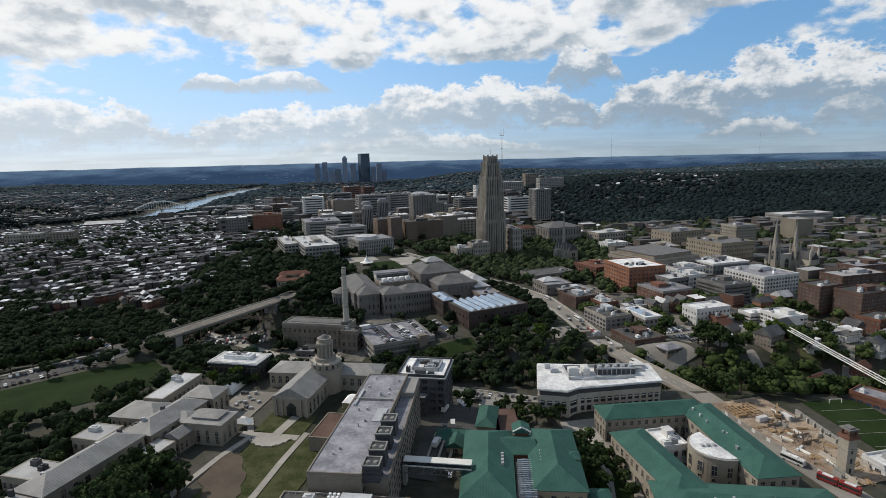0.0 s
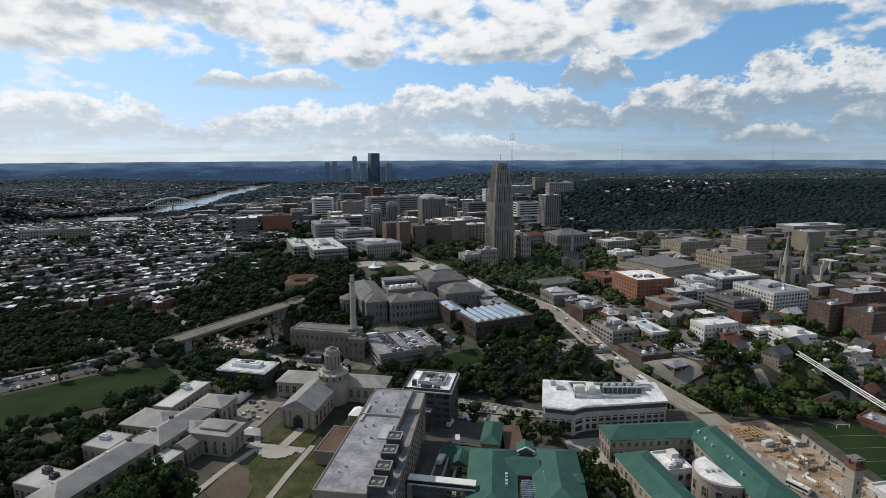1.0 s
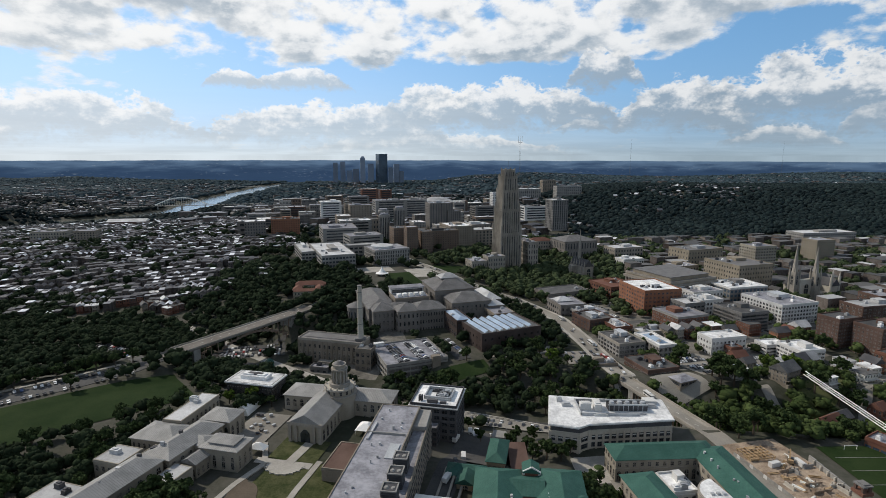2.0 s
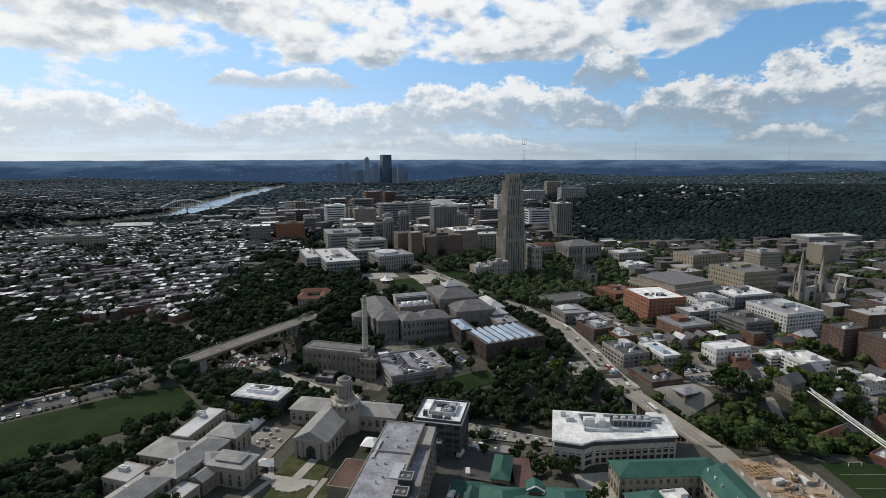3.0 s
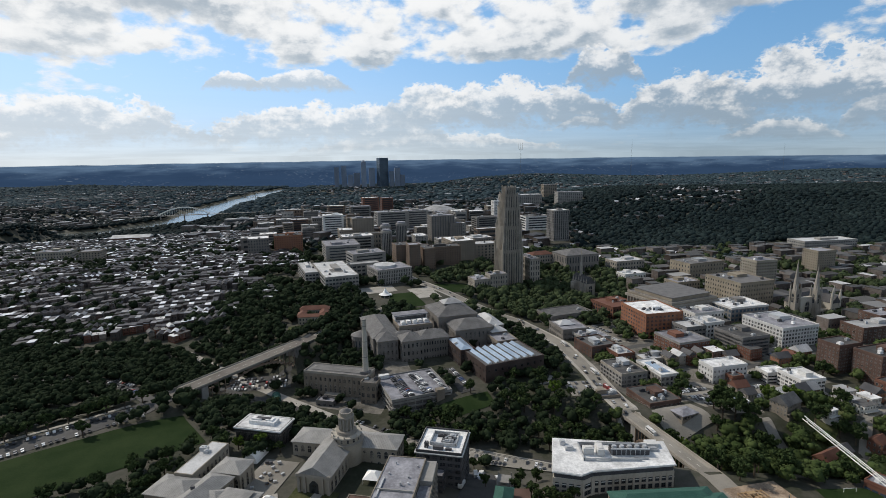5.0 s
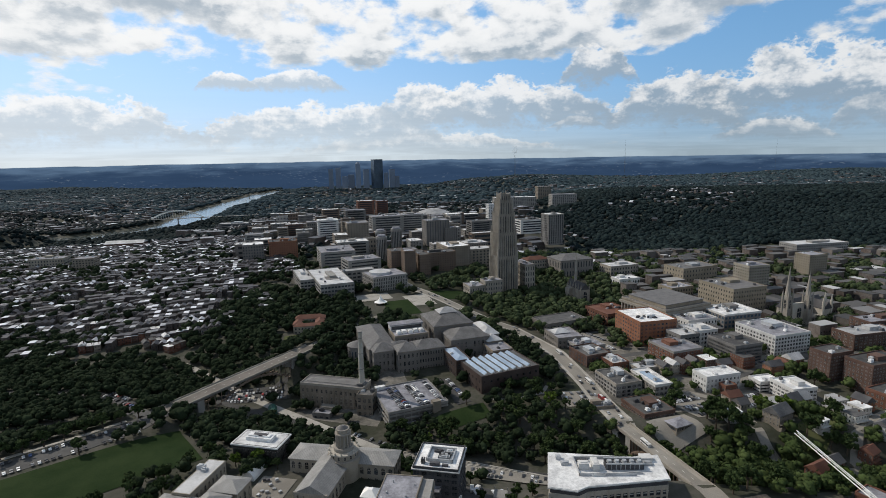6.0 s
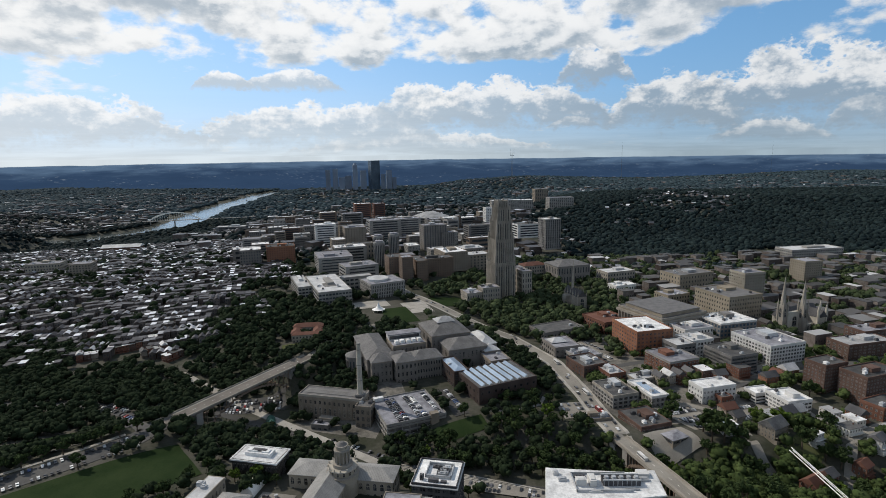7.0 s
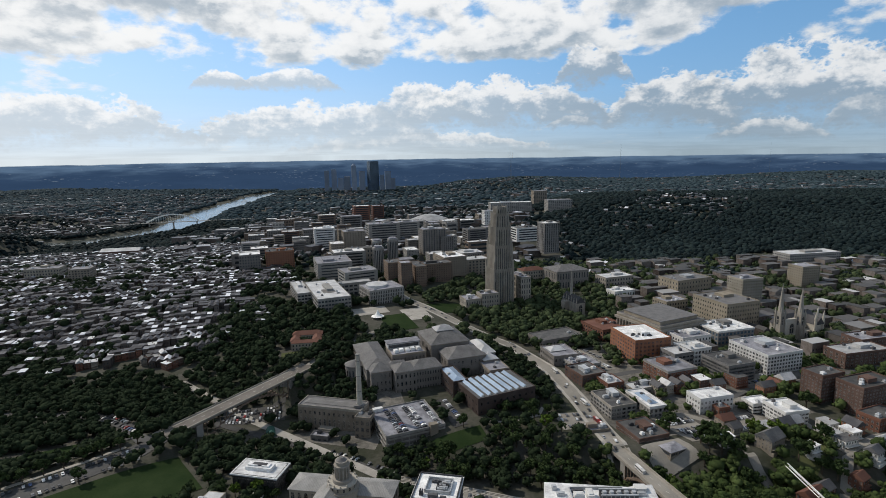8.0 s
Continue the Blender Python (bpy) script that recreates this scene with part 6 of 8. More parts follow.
mon = building("stone hall with a stepped monitor roof", 116, 572, 30, 34, 16, 17, 30, GREYSTONE, GREYROOF, floors=2, bays=6, kind="slot", units=0)
pitched("monitor", 18, 14, 14, 4, PALEROOF, mon, True, 0.5, -3, 4)
building("low grey shops with cluttered roofs", 135, 548, 30, 26, 21, 18, 27, CONCRETE, GREYROOF, floors=2, bays=6, kind="dark", units=6)
building("low pale-roofed shops with a flat roof", 178, 486, 30, 16, 18, 19, 27, LIMESTONE, PALEROOF, floors=2, bays=6, kind="dark", units=5)
building("row of brick shops with pale roofs", 150, 495, 18, 20, 18, 19, 29, REDBRICK, PALEROOF, floors=2, bays=4, kind="pale", units=4)
mel = building("classical stone institute with tall columns", 260, 660, 74, 72, 26, 9, 42, SANDSTONE, STONEROOF, floors=1, bays=15, kind="slot", fill=(0.4, 0.7), units=6, trim=LIMESTONE)
for s, n, run, off in ((0, 17, 74, 36), (3, 14, 72, 37), (1, 14, 72, 37)):
    for k in range(n):
        u = -run / 2 + run * (k + 0.5) / n
        p = Matrix.Rotation(radians(90 * s), 3, "Z") @ Vector((u, -off - 1.2, 0))
        prism("column", circle(p.x, p.y, 1.1, 10), 3, 27, LIMESTONE, mel)
boxes("entablature", [(-39, 39, -38, 38, 27, 30)], LIMESTONE, mel)
boxes("attic", [(-31, 31, -30, 30, 33, 37)], SANDSTONE, mel)
boxes("attic_roof", [(-31.6, 31.6, -30.6, 30.6, 37, 37.6)], STONEROOF, mel)
boxes("base", [(-39, 39, -38, 38, -3, 3)], LIMESTONE, mel)
building("large beige stone block with deep window rows", 375, 724, 56, 60, 19, 3.7, 46.8, SANDSTONE, STONEROOF, floors=7, bays=13, kind="dark", fill=(0.4, 0.45), units=5)
building("tall cream apartment tower with dark windows", 448, 812, 37, 31, 15, 5.2, 54.7, CREAM, GREYROOF, floors=11, bays=8, kind="dark", fill=(0.55, 0.5), units=4)
building("broad beige stone hall", 394, 899, 73, 44, 22, 6, 36, SANDSTONE, STONEROOF, floors=4, bays=12, kind="slot", fill=(0.3, 0.5), units=3)
building("beige stone block with arched upper windows", 323, 783, 39, 29, 20, 4.5, 29.9, SANDSTONE, GREYROOF, floors=4, bays=8, kind="slot", units=3)
building("long grey school block with rows of windows", 754, 1138, 126, 45, 12, 8.6, 32, CONCRETE, PALEROOF, floors=4, bays=22, kind="dark", fill=(0.6, 0.5), units=4)
building("beige apartment tower with a flat roof", 619, 938, 37, 31, 14, 6, 45.6, SANDSTONE, GREYROOF, floors=9, bays=8, kind="slot", units=2)
building("grey stone library with a dark roof", 123, 634, 58, 32, 24, 9.4, 27.5, GREYSTONE, TARROOF, floors=2, bays=12, kind="slot", fill=(0.35, 0.6), units=1)
building("red-roofed brick block with a flat roof", 195, 674, 42, 44, 24, 7.2, 27.3, REDBRICK, REDTILE, floors=4, bays=9, kind="pale", units=4)
building("dark glass office block with banded windows", 278, 524, 33, 36, 18, 19, 38, DARKCONC, TARROOF, floors=5, bays=0, kind="band", fill=(0.9, 0.5), units=5)
building("pale block with a tan roof deck", 258, 562, 30, 24, 18, 18, 38, WHITEWALL, PALEROOF, floors=4, bays=7, kind="dark", units=4)
building("white-roofed lab block with dark glazing", 329, 635, 52, 40, 16, 10.3, 36.6, DARKCONC, WHITEROOF, floors=5, bays=10, kind="blue", fill=(0.7, 0.6), units=8, trim=WHITEWALL)
building("pale lab block with rooftop plant", 275, 608, 40, 26, 18, 14, 36, WHITEWALL, GREYROOF, floors=4, bays=9, kind="dark", units=8)
building("white stepped apartment block", 279, 429, 23, 24, 12, 19, 33, WHITEWALL, WHITEROOF, floors=4, bays=6, kind="dark", fill=(0.7, 0.5), units=4)
building("white-walled garage beside the apartments", 266, 448, 20, 14, 12, 19, 29, WHITEWALL, WHITEROOF, floors=3, bays=0, kind="band", fill=(0.9, 0.4), units=2)
building("dark red brick apartment slab", 338, 472, 28, 20, 20, 19, 46, DARKBRICK, TARROOF, floors=8, bays=9, kind="pale", fill=(0.45, 0.5), units=2)
building("dark red brick apartment slab", 362, 450, 44, 24, 19, 19, 46, DARKBRICK, TARROOF, floors=8, bays=12, kind="pale", fill=(0.45, 0.5), units=3)
building("red brick apartment block with a pale rim", 432, 556, 60, 26, 14, 18, 36, DARKBRICK, PALEROOF, floors=5, bays=10, kind="pale", units=4)
building("red brick apartment block", 470, 590, 50, 24, 14, 17, 38, DARKBRICK, GREYROOF, floors=6, bays=9, kind="pale", units=3)
building("low bright red brick school", 348, 416, 30, 18, 22, 19, 33, REDBRICK, TARROOF, floors=3, bays=8, kind="pale", units=2)
building("low red brick sports building with blue band", 292, 300, 44, 18, 20, 14, 25, REDBRICK, TARROOF, floors=2, bays=9, kind="band", units=2)
building("low flat-roofed shop by the parking lot", 112, 412, 26, 10, 12, 16, 23, TANSTONE, GREYROOF, floors=1, bays=6, kind="dark", units=3)
fs = building("filling station with a grey hipped canopy", 164, 379, 15, 11, 25, 21.2, 25.2, TANSTONE, GREYROOF, "hip", 2.0, floors=1, bays=2, kind="dark", fill=(0.8, 0.75))

# ---- university and hospital quarter ----
pos = building("pale concrete university block with deep bands", -196, 797, 48, 118, 24, 24, 47, CONCRETE, PALEROOF, floors=4, bays=10, kind="band", fill=(0.86, 0.5), units=7)
# open court shown as a dark roof slab in place of its shade
boxes("roof_well", [(-9, 9, -26, -2, 22.6, 23.4)], DARKCONC, pos, "dark roof slab in place of a shaded light well")
building("pale concrete university wing", -243, 818, 20, 86, 24, 24, 45, CONCRETE, PALEROOF, floors=4, bays=4, kind="band", fill=(0.86, 0.5), units=4)
building("low concrete wing behind the university block", -168, 856, 60, 20, 24, 24, 44, CONCRETE, PALEROOF, floors=3, bays=8, kind="band", fill=(0.86, 0.5), units=2)
hl = building("square concrete library with fins", -114, 813, 56, 48, 30, 24, 47, CONCRETE, GREYROOF, floors=4, bays=20, kind="slot", fill=(0.5, 0.8), units=2)
prism("round_roof", circle(-6, 4, 17, 32), 22.9, 26.5, PALEROOF, hl, "round pale roof drum")
building("banded concrete law building", -228, 985, 62, 74, 20, 24, 57, CONCRETE, GREYROOF, floors=6, bays=0, kind="band", fill=(0.95, 0.42), units=6)
building("stepped concrete law library", -168, 912, 58, 44, 28, 24, 53, CONCRETE, GREYROOF, floors=5, bays=0, kind="band", fill=(0.95, 0.42), units=4)
building("concrete block with white roof pieces", -212, 1061, 63, 39, 20, 24, 60.1, CONCRETE, WHITEROOF, floors=6, bays=0, kind="band", units=8)
building("orange-red brick hospital block", -355, 1071, 55, 39, 20, 24, 61, ORANGEBRICK, TARROOF, floors=8, bays=12, kind="dark", fill=(0.5, 0.5), units=6)
building("round-fronted white banded hospital tower", -309, 1267, 48, 35, 18, 24, 79.5, WHITEWALL, WHITEROOF, floors=10, bays=0, kind="band", fill=(0.95, 0.5), units=3)
building("tan hospital tower with a flat top", -238, 1262, 51, 35, 20, 24, 72.5, TANSTONE, GREYROOF, floors=9, bays=8, kind="slot", fill=(0.35, 0.5), units=3)
for k, (cx, cy, zz) in enumerate(((-141, 985, 55), (-119, 1035, 63), (-152, 1050, 57))):
    cyl = thing("round_dormitory", cx, cy, 24, 0, "round ribbed concrete dormitory tower", "tower", "three round towers")
    claim(cx, cy, 28, 28, 0)
    prism("drum", circle(0, 0, 10.4, 32), -2, zz, CONCRETE, cyl)
    prism("cap", circle(0, 0, 7.6, 24), zz, zz + 3, GREYROOF, cyl)
    for q in range(20):
        a = q * math.pi / 10
        ob = child(new("window_strip", WIN["slot"]), cyl)
        ob.matrix_basis = pose(0, 0, 0, 0, 0, math.degrees(a)) @ Matrix.Translation((-0.8, -10.46, 6)) @ Matrix.Diagonal((1.8, 1, zz - 9, 1))
building("red-brown brick hotel block", -108, 931, 26, 35, 20, 24, 62.8, BROWNBRICK, TARROOF, floors=9, bays=6, kind="pale", fill=(0.4, 0.45), units=2)
building("tall narrow brick hotel wing", -83, 890, 19, 23, 20, 24, 69, BROWNBRICK, GREYROOF, floors=11, bays=5, kind="pale", fill=(0.4, 0.45), units=1)
building("long brick dormitory range", -41, 946, 71, 30, 20, 23.4, 56.1, BROWNBRICK, TARROOF, floors=8, bays=16, kind="pale", fill=(0.4, 0.45), units=4)
building("tan stone laboratory block with pale roof edges", -8, 1015, 46, 60, 22, 24, 58, TANSTONE, WHITEROOF, floors=7, bays=10, kind="slot", fill=(0.4, 0.5), units=5)
building("brick dormitory range on the square", -64, 917, 19, 53, 20, 24, 60.1, BROWNBRICK, TARROOF, floors=8, bays=5, kind="pale", fill=(0.4, 0.45), units=2)
building("grey stepped hospital tower", -48, 1202, 54, 35, 20, 30.7, 83.4, GREYSTONE, GREYROOF, floors=12, bays=9, kind="slot", fill=(0.35, 0.8), units=3)
building("stepped hospital wing with a flat roof", -18, 1204, 30, 27, 20, 28.2, 65.7, GREYSTONE, GREYROOF, floors=9, bays=6, kind="slot", fill=(0.35, 0.8), units=2)
building("wide grey hospital complex", -184, 1387, 81, 44, 20, 24, 74.2, CONCRETE, GREYROOF, floors=8, bays=0, kind="band", units=5)
building("hospital tower with pale bands", -124, 1431, 60, 39, 20, 24, 72.5, CONCRETE, GREYROOF, floors=8, bays=0, kind="band", units=4)
building("grey hospital block with a flat roof", -322, 1682, 63, 40, 20, 16.4, 61.6, DARKCONC, GREYROOF, floors=6, bays=0, kind="band", units=2)
building("red and white hospital tower", -334, 1951, 59, 38, 20, 3.2, 68.3, REDBRICK, WHITEROOF, floors=9, bays=0, kind="band", units=2)
building("red and white hospital tower", -288, 2049, 43, 39, 20, -0.7, 59.7, REDBRICK, GREYROOF, floors=8, bays=0, kind="band", units=2)
building("grey lecture block with a pale roof", 26, 1072, 61, 41, 20, 15.9, 52.8, GREYSTONE, PALEROOF, floors=6, bays=12, kind="slot", units=4)
arena = thing("arena", -77, 1763, G(-77, 1763), 10, "domed arena with a long curved roof", "arena")
prism("wall", circle(0, 0, 60, 36), -3, 22, CONCRETE, arena)
prism("roof", circle(0, 0, 62, 36), 22, 36, PALEROOF, arena, top=0.35)
building("long pale hilltop hospital", 218, 2028, 158, 44, 8, 35.7, 67.4, CONCRETE, WHITEROOF, floors=6, bays=20, kind="dark", units=4)
building("pale hillside apartment block", 105, 1618, 27, 25, 20, 40.3, 79.3, WHITEWALL, GREYROOF, floors=8, bays=5, kind="dark", units=1)
building("slanted science block with a flat roof", 55, 1338, 53, 38, 20, 30.5, 63.5, DARKCONC, TARROOF, floors=6, bays=0, kind="band", units=2)
building("dark engineering tower with pale corners", 222, 1246, 39, 35, 20, 20.6, 88.2, DARKCONC, WHITEROOF, floors=12, bays=7, kind="slot", fill=(0.5, 0.9), units=3, trim=CONCRETE)
building("low white-banded block by the engineering tower", 184, 1362, 64, 39, 18, 31, 62.2, WHITEWALL, TARROOF, floors=5, bays=0, kind="band", units=3)
building("red-tiled stone hall behind the tower", 145, 986, 46, 25, 20, 6, 34, LIMESTONE, REDTILE, "hip", 5, floors=4, bays=9, kind="slot")
building("stone memorial hall with a colonnade", 205, 967, 66, 50, 20, 6, 38.9, GREYSTONE, STONEROOF, "hip", 8, floors=2, bays=12, kind="slot", fill=(0.4, 0.7))
building("pale club building with a flat roof", 290, 952, 58, 33, 20, 6, 28.2, LIMESTONE, PALEROOF, floors=3, bays=10, kind="slot", units=4)
building("pale low building with white roofs", 276, 870, 39, 23, 20, 6, 22.4, WHITEWALL, WHITEROOF, floors=2, bays=8, kind="dark", units=4)
building("tan hilltop dormitory tower", 384, 2390, 60, 40, 10, 22, 84, TANSTONE, GREYROOF, floors=10, bays=6, kind="slot", units=1)
building("pale hilltop dormitory above wooded slopes", 383, 1948, 91, 40, 10, 41.8, 81.4, CONCRETE, GREYROOF, floors=7, bays=12, kind="slot", units=2)
building("brown office block by the river bluff", -426, 1385, 44, 35, 18, 21, 56.3, DARKBRICK, PALEROOF, floors=6, bays=0, kind="band", units=2)
building("pale offices by the river bluff", -463, 1203, 39, 32, 18, 24, 56.6, CONCRETE, GREYROOF, floors=6, bays=0, kind="band", units=2)
building("dark glass offices by the river", -672, 1597, 84, 39, 12, -6.8, 35.2, DARKCONC, PALEROOF, floors=7, bays=0, kind="band", units=3)
building("cream school on the bluff", -813, 1033, 61, 34, 14, 12.7, 37.8, CREAM, GREYROOF, floors=4, bays=12, kind="dark", units=3)
building("tan brick tower block on the bluff", -702, 981, 36, 31, 14, 19, 46.9, TANSTONE, GREYROOF, floors=6, bays=7, kind="slot", units=2)
building("long industrial shed by the river", -822, 1298, 87, 35, 14, 2.2, 26.4, DARKBRICK, PALEROOF, "gable", 6, floors=1, bays=14, kind="band")

er = random.Random(61)
made = 0
while made < 70:
    y = er.uniform(960, 1900)
    x = er.uniform(-0.36 * y - 40, 0.07 * y)
    w, d = er.uniform(24, 62), er.uniform(20, 40)
    if taken(x, y, 16) or seg_d(x, y, AVENUE) < 30 or G(x, y) < -20:
        continue
    m, word = er.choice(((TANSTONE, "tan stone"), (CONCRETE, "grey concrete"), (BROWNBRICK, "brown brick"), (GREYSTONE, "grey stone"), (DARKCONC, "dark grey")))
    z = G(x, y)
    building(word + " hospital quarter block with a flat roof", x, y, w, d, 20, z - 1, z + er.uniform(12, 40), m, er.choice((GREYROOF, PALEROOF, TARROOF, WHITEROOF)), floors=er.randrange(3, 8), bays=er.choice((0, 8, 12)), kind=er.choice(("band", "slot", "dark")), units=2, group="hospital quarter blocks")
    made += 1

# ---- downtown, far off ----
for label, x, w, z, m in (("dark square skyscraper far off downtown", -635, 74, 203, BLUEGLASS), ("stepped glass skyscraper far off downtown", -784, 38, 172, HAZEGLASS), ("pale skyscraper far off downtown", -1007, 36, 133, HAZEGLASS),
                          ("pale skyscraper far off downtown", -960, 40, 141, HAZEGLASS), ("dark skyscraper far off downtown", -725, 46, 124, HAZEGLASS), ("grey skyscraper far off downtown", -560, 34, 96, HAZEGLASS),
                          ("grey skyscraper far off downtown", -520, 44, 122, HAZEGLASS), ("low tower far off downtown with a flat roof", -478, 34, 66, HAZEGLASS), ("low tower far off downtown with a flat roof", -850, 50, 84, HAZEGLASS), ("low tower far off downtown with a flat roof", -905, 44, 70, HAZEGLASS)):
    b = building(label, x, 4330 + (x % 7) * 12, w, w * 0.9, 30 if z > 200 else 12, -20, z, m, GREYROOF, floors=14 if z > 200 else 0, bays=0, kind="blue", fill=(0.9, 0.4), units=0, category="skyscraper")
    if "stepped" in label:
        prism("crown", circle(0, 0, 17, 8), z + 20, z + 34, HAZEGLASS, b, top=0.5)


# ---- masts ----
def mast(label, x, y, z0, z1, arms):
    r = thing("radio_mast", x, y, z0, 0, label, "mast")
    h = z1 - z0
    for sx, sy in ((-1, -0.6), (1, -0.6), (0, 1)):
        prism("leg", circle(sx * 2.4, sy * 2.4, 0.34, 6), -2, h, STEEL, r, top=0.3, cx=sx * 1.2, cy=sy * 1.2)
    for k in range(1, 14):
        boxes("strut", [(-1.9, 1.9, -0.15, 0.15, h * k / 14, h * k / 14 + 0.5)], STEEL, r)
    if arms:
        boxes("candelabra", [(-7, 7, -0.6, 0.6, h, h + 1.4)], PALESTEEL, r)
        for k in (-6.4, 0, 6.4):
            prism("antenna", circle(k, 0, 0.7, 6), h + 1.4, h + 22, PALESTEEL, r, top=0.5, cx=k)


mast("tall lattice television mast with three antennas", 201, 1860, 30, 232, True)
mast("thin lattice radio mast on a far hill", 1235, 4000, 60, 316, False)
mast("thin lattice radio mast on a far hill", 2320, 4000, 60, 300, False)


# ---- houses ----


def house(x, y, rot, w, d, h, wall, roof_mat, gable, label, group=""):
    z = G(x, y)
    root = thing("house", x, y, z, rot, label, "house", group)
    claim(x, y, w, d, rot)
    boxes("wall", [(-w / 2, w / 2, -d / 2, d / 2, -2.5, h)], wall, root)
    if gable:
        pitched("roof", w, d, h, min(w, d) * 0.42, roof_mat, root, False, 0.5)
        e, k = h - 0.2, min(w, d) * 0.42
        gv = [(-w / 2, -d / 2, e), (w / 2, -d / 2, e), (0, -d / 2, e + k), (-w / 2, d / 2, e), (w / 2, d / 2, e), (0, d / 2, e + k)] if d > w else \
             [(-w / 2, -d / 2, e), (-w / 2, d / 2, e), (-w / 2, 0, e + k), (w / 2, -d / 2, e), (w / 2, d / 2, e), (w / 2, 0, e + k)]
        child(new("gable", mesh_of("gable", gv, [(0, 1, 2), (5, 4, 3)], wall)), root)
    else:
        boxes("roof", [(-w / 2 - 0.2, w / 2 + 0.2, -d / 2 - 0.2, d / 2 + 0.2, h, h + 0.35)], roof_mat, root)
    boxes("chimney", [(w * 0.22, w * 0.22 + 0.8, -0.4, 0.4, h - 0.5, h + (3.6 if gable else 1.6))], DARKBRICK, root)
    boxes("porch", [(-w / 2, w / 2, -d / 2 - 1.8, -d / 2, -2.5, 0.4), (-w / 2, w / 2, -d / 2 - 1.8, -d / 2, 2.7, 2.95)], wall, root)
    n = max(2, round(w / 3))
    glaze(root, w, d, 0.4, h, 2 if h < 9 else 3, n, "pale", (0.38, 0.5), sides=(0, 3))
    return root


hr = random.Random(21)
for x, y, rot, w, d, h, g, wall in ((206, 384, 8, 11, 8, 8, 0, PAINT), (237, 379, 30, 17, 13, 9, 1, TANSTONE), (289, 390, 14, 15, 13, 8, 0, PAINT), (294, 379, 16, 14, 10, 7, 0, PAINT), (262, 370, 24, 10, 8, 7, 0, PAINT),
                                    (243, 337, 30, 18, 11, 8, 1, REDBRICK), (256, 345, 30, 12, 10, 8, 1, REDBRICK), (222, 416, 18, 12, 10, 9, 1, TANSTONE), (222, 402, 18, 9, 9, 8, 1, LIMESTONE), (248, 402, 20, 11, 11, 9, 0, PAINT),
                                    (262, 404, 20, 12, 12, 10, 1, REDBRICK), (272, 408, 20, 11, 11, 10, 1, DARKBRICK), (300, 408, 16, 10, 12, 9, 0, PAINT), (308, 394, 16, 10, 12, 8, 0, PAINT), (318, 404, 18, 10, 12, 9, 1, ORANGEBRICK),
                                    (274, 500, 18, 14, 16, 11, 0, REDBRICK), (250, 488, 18, 12, 10, 8, 1, REDBRICK), (292, 480, 18, 14, 10, 9, 1, ORANGEBRICK), (304, 486, 18, 10, 12, 8, 1, TANSTONE), (318, 494, 18, 14, 12, 10, 1, ORANGEBRICK),
                                    (190, 480, 18, 8, 12, 10, 1, TANSTONE), (200, 484, 18, 8, 12, 10, 1, LIMESTONE), (210, 486, 18, 8, 12, 10, 1, REDBRICK), (222, 490, 18, 8, 12, 10, 1, DARKBRICK), (238, 496, 18, 12, 14, 10, 0, DARKBRICK),
                                    (284, 350, 30, 10, 9, 8, 1, REDBRICK), (302, 362, 28, 10, 9, 8, 1, PAINT), (320, 374, 26, 10, 9, 8, 1, PAINT), (338, 384, 26, 10, 9, 8, 0, PAINT), (356, 394, 26, 11, 9, 8, 1, REDBRICK), (374, 410, 24, 11, 9, 8, 1, PAINT)):
    lab = {id(PAINT): "pale sided", id(REDBRICK): "red brick", id(TANSTONE): "tan brick", id(ORANGEBRICK): "orange brick", id(LIMESTONE): "pale stone", id(DARKBRICK): "dark brick"}[id(wall)]
    house(x, y, rot + hr.uniform(-3, 3), w, d, h, wall, hr.choice((SLATE, SLATE, TARROOF, PALEROOF, REDTILE)) if g else hr.choice((PALEROOF, TARROOF, WHITEROOF)), g, lab + (" house with a pitched roof" if g else " house with a flat roof") + " on a side street", "side-street houses")


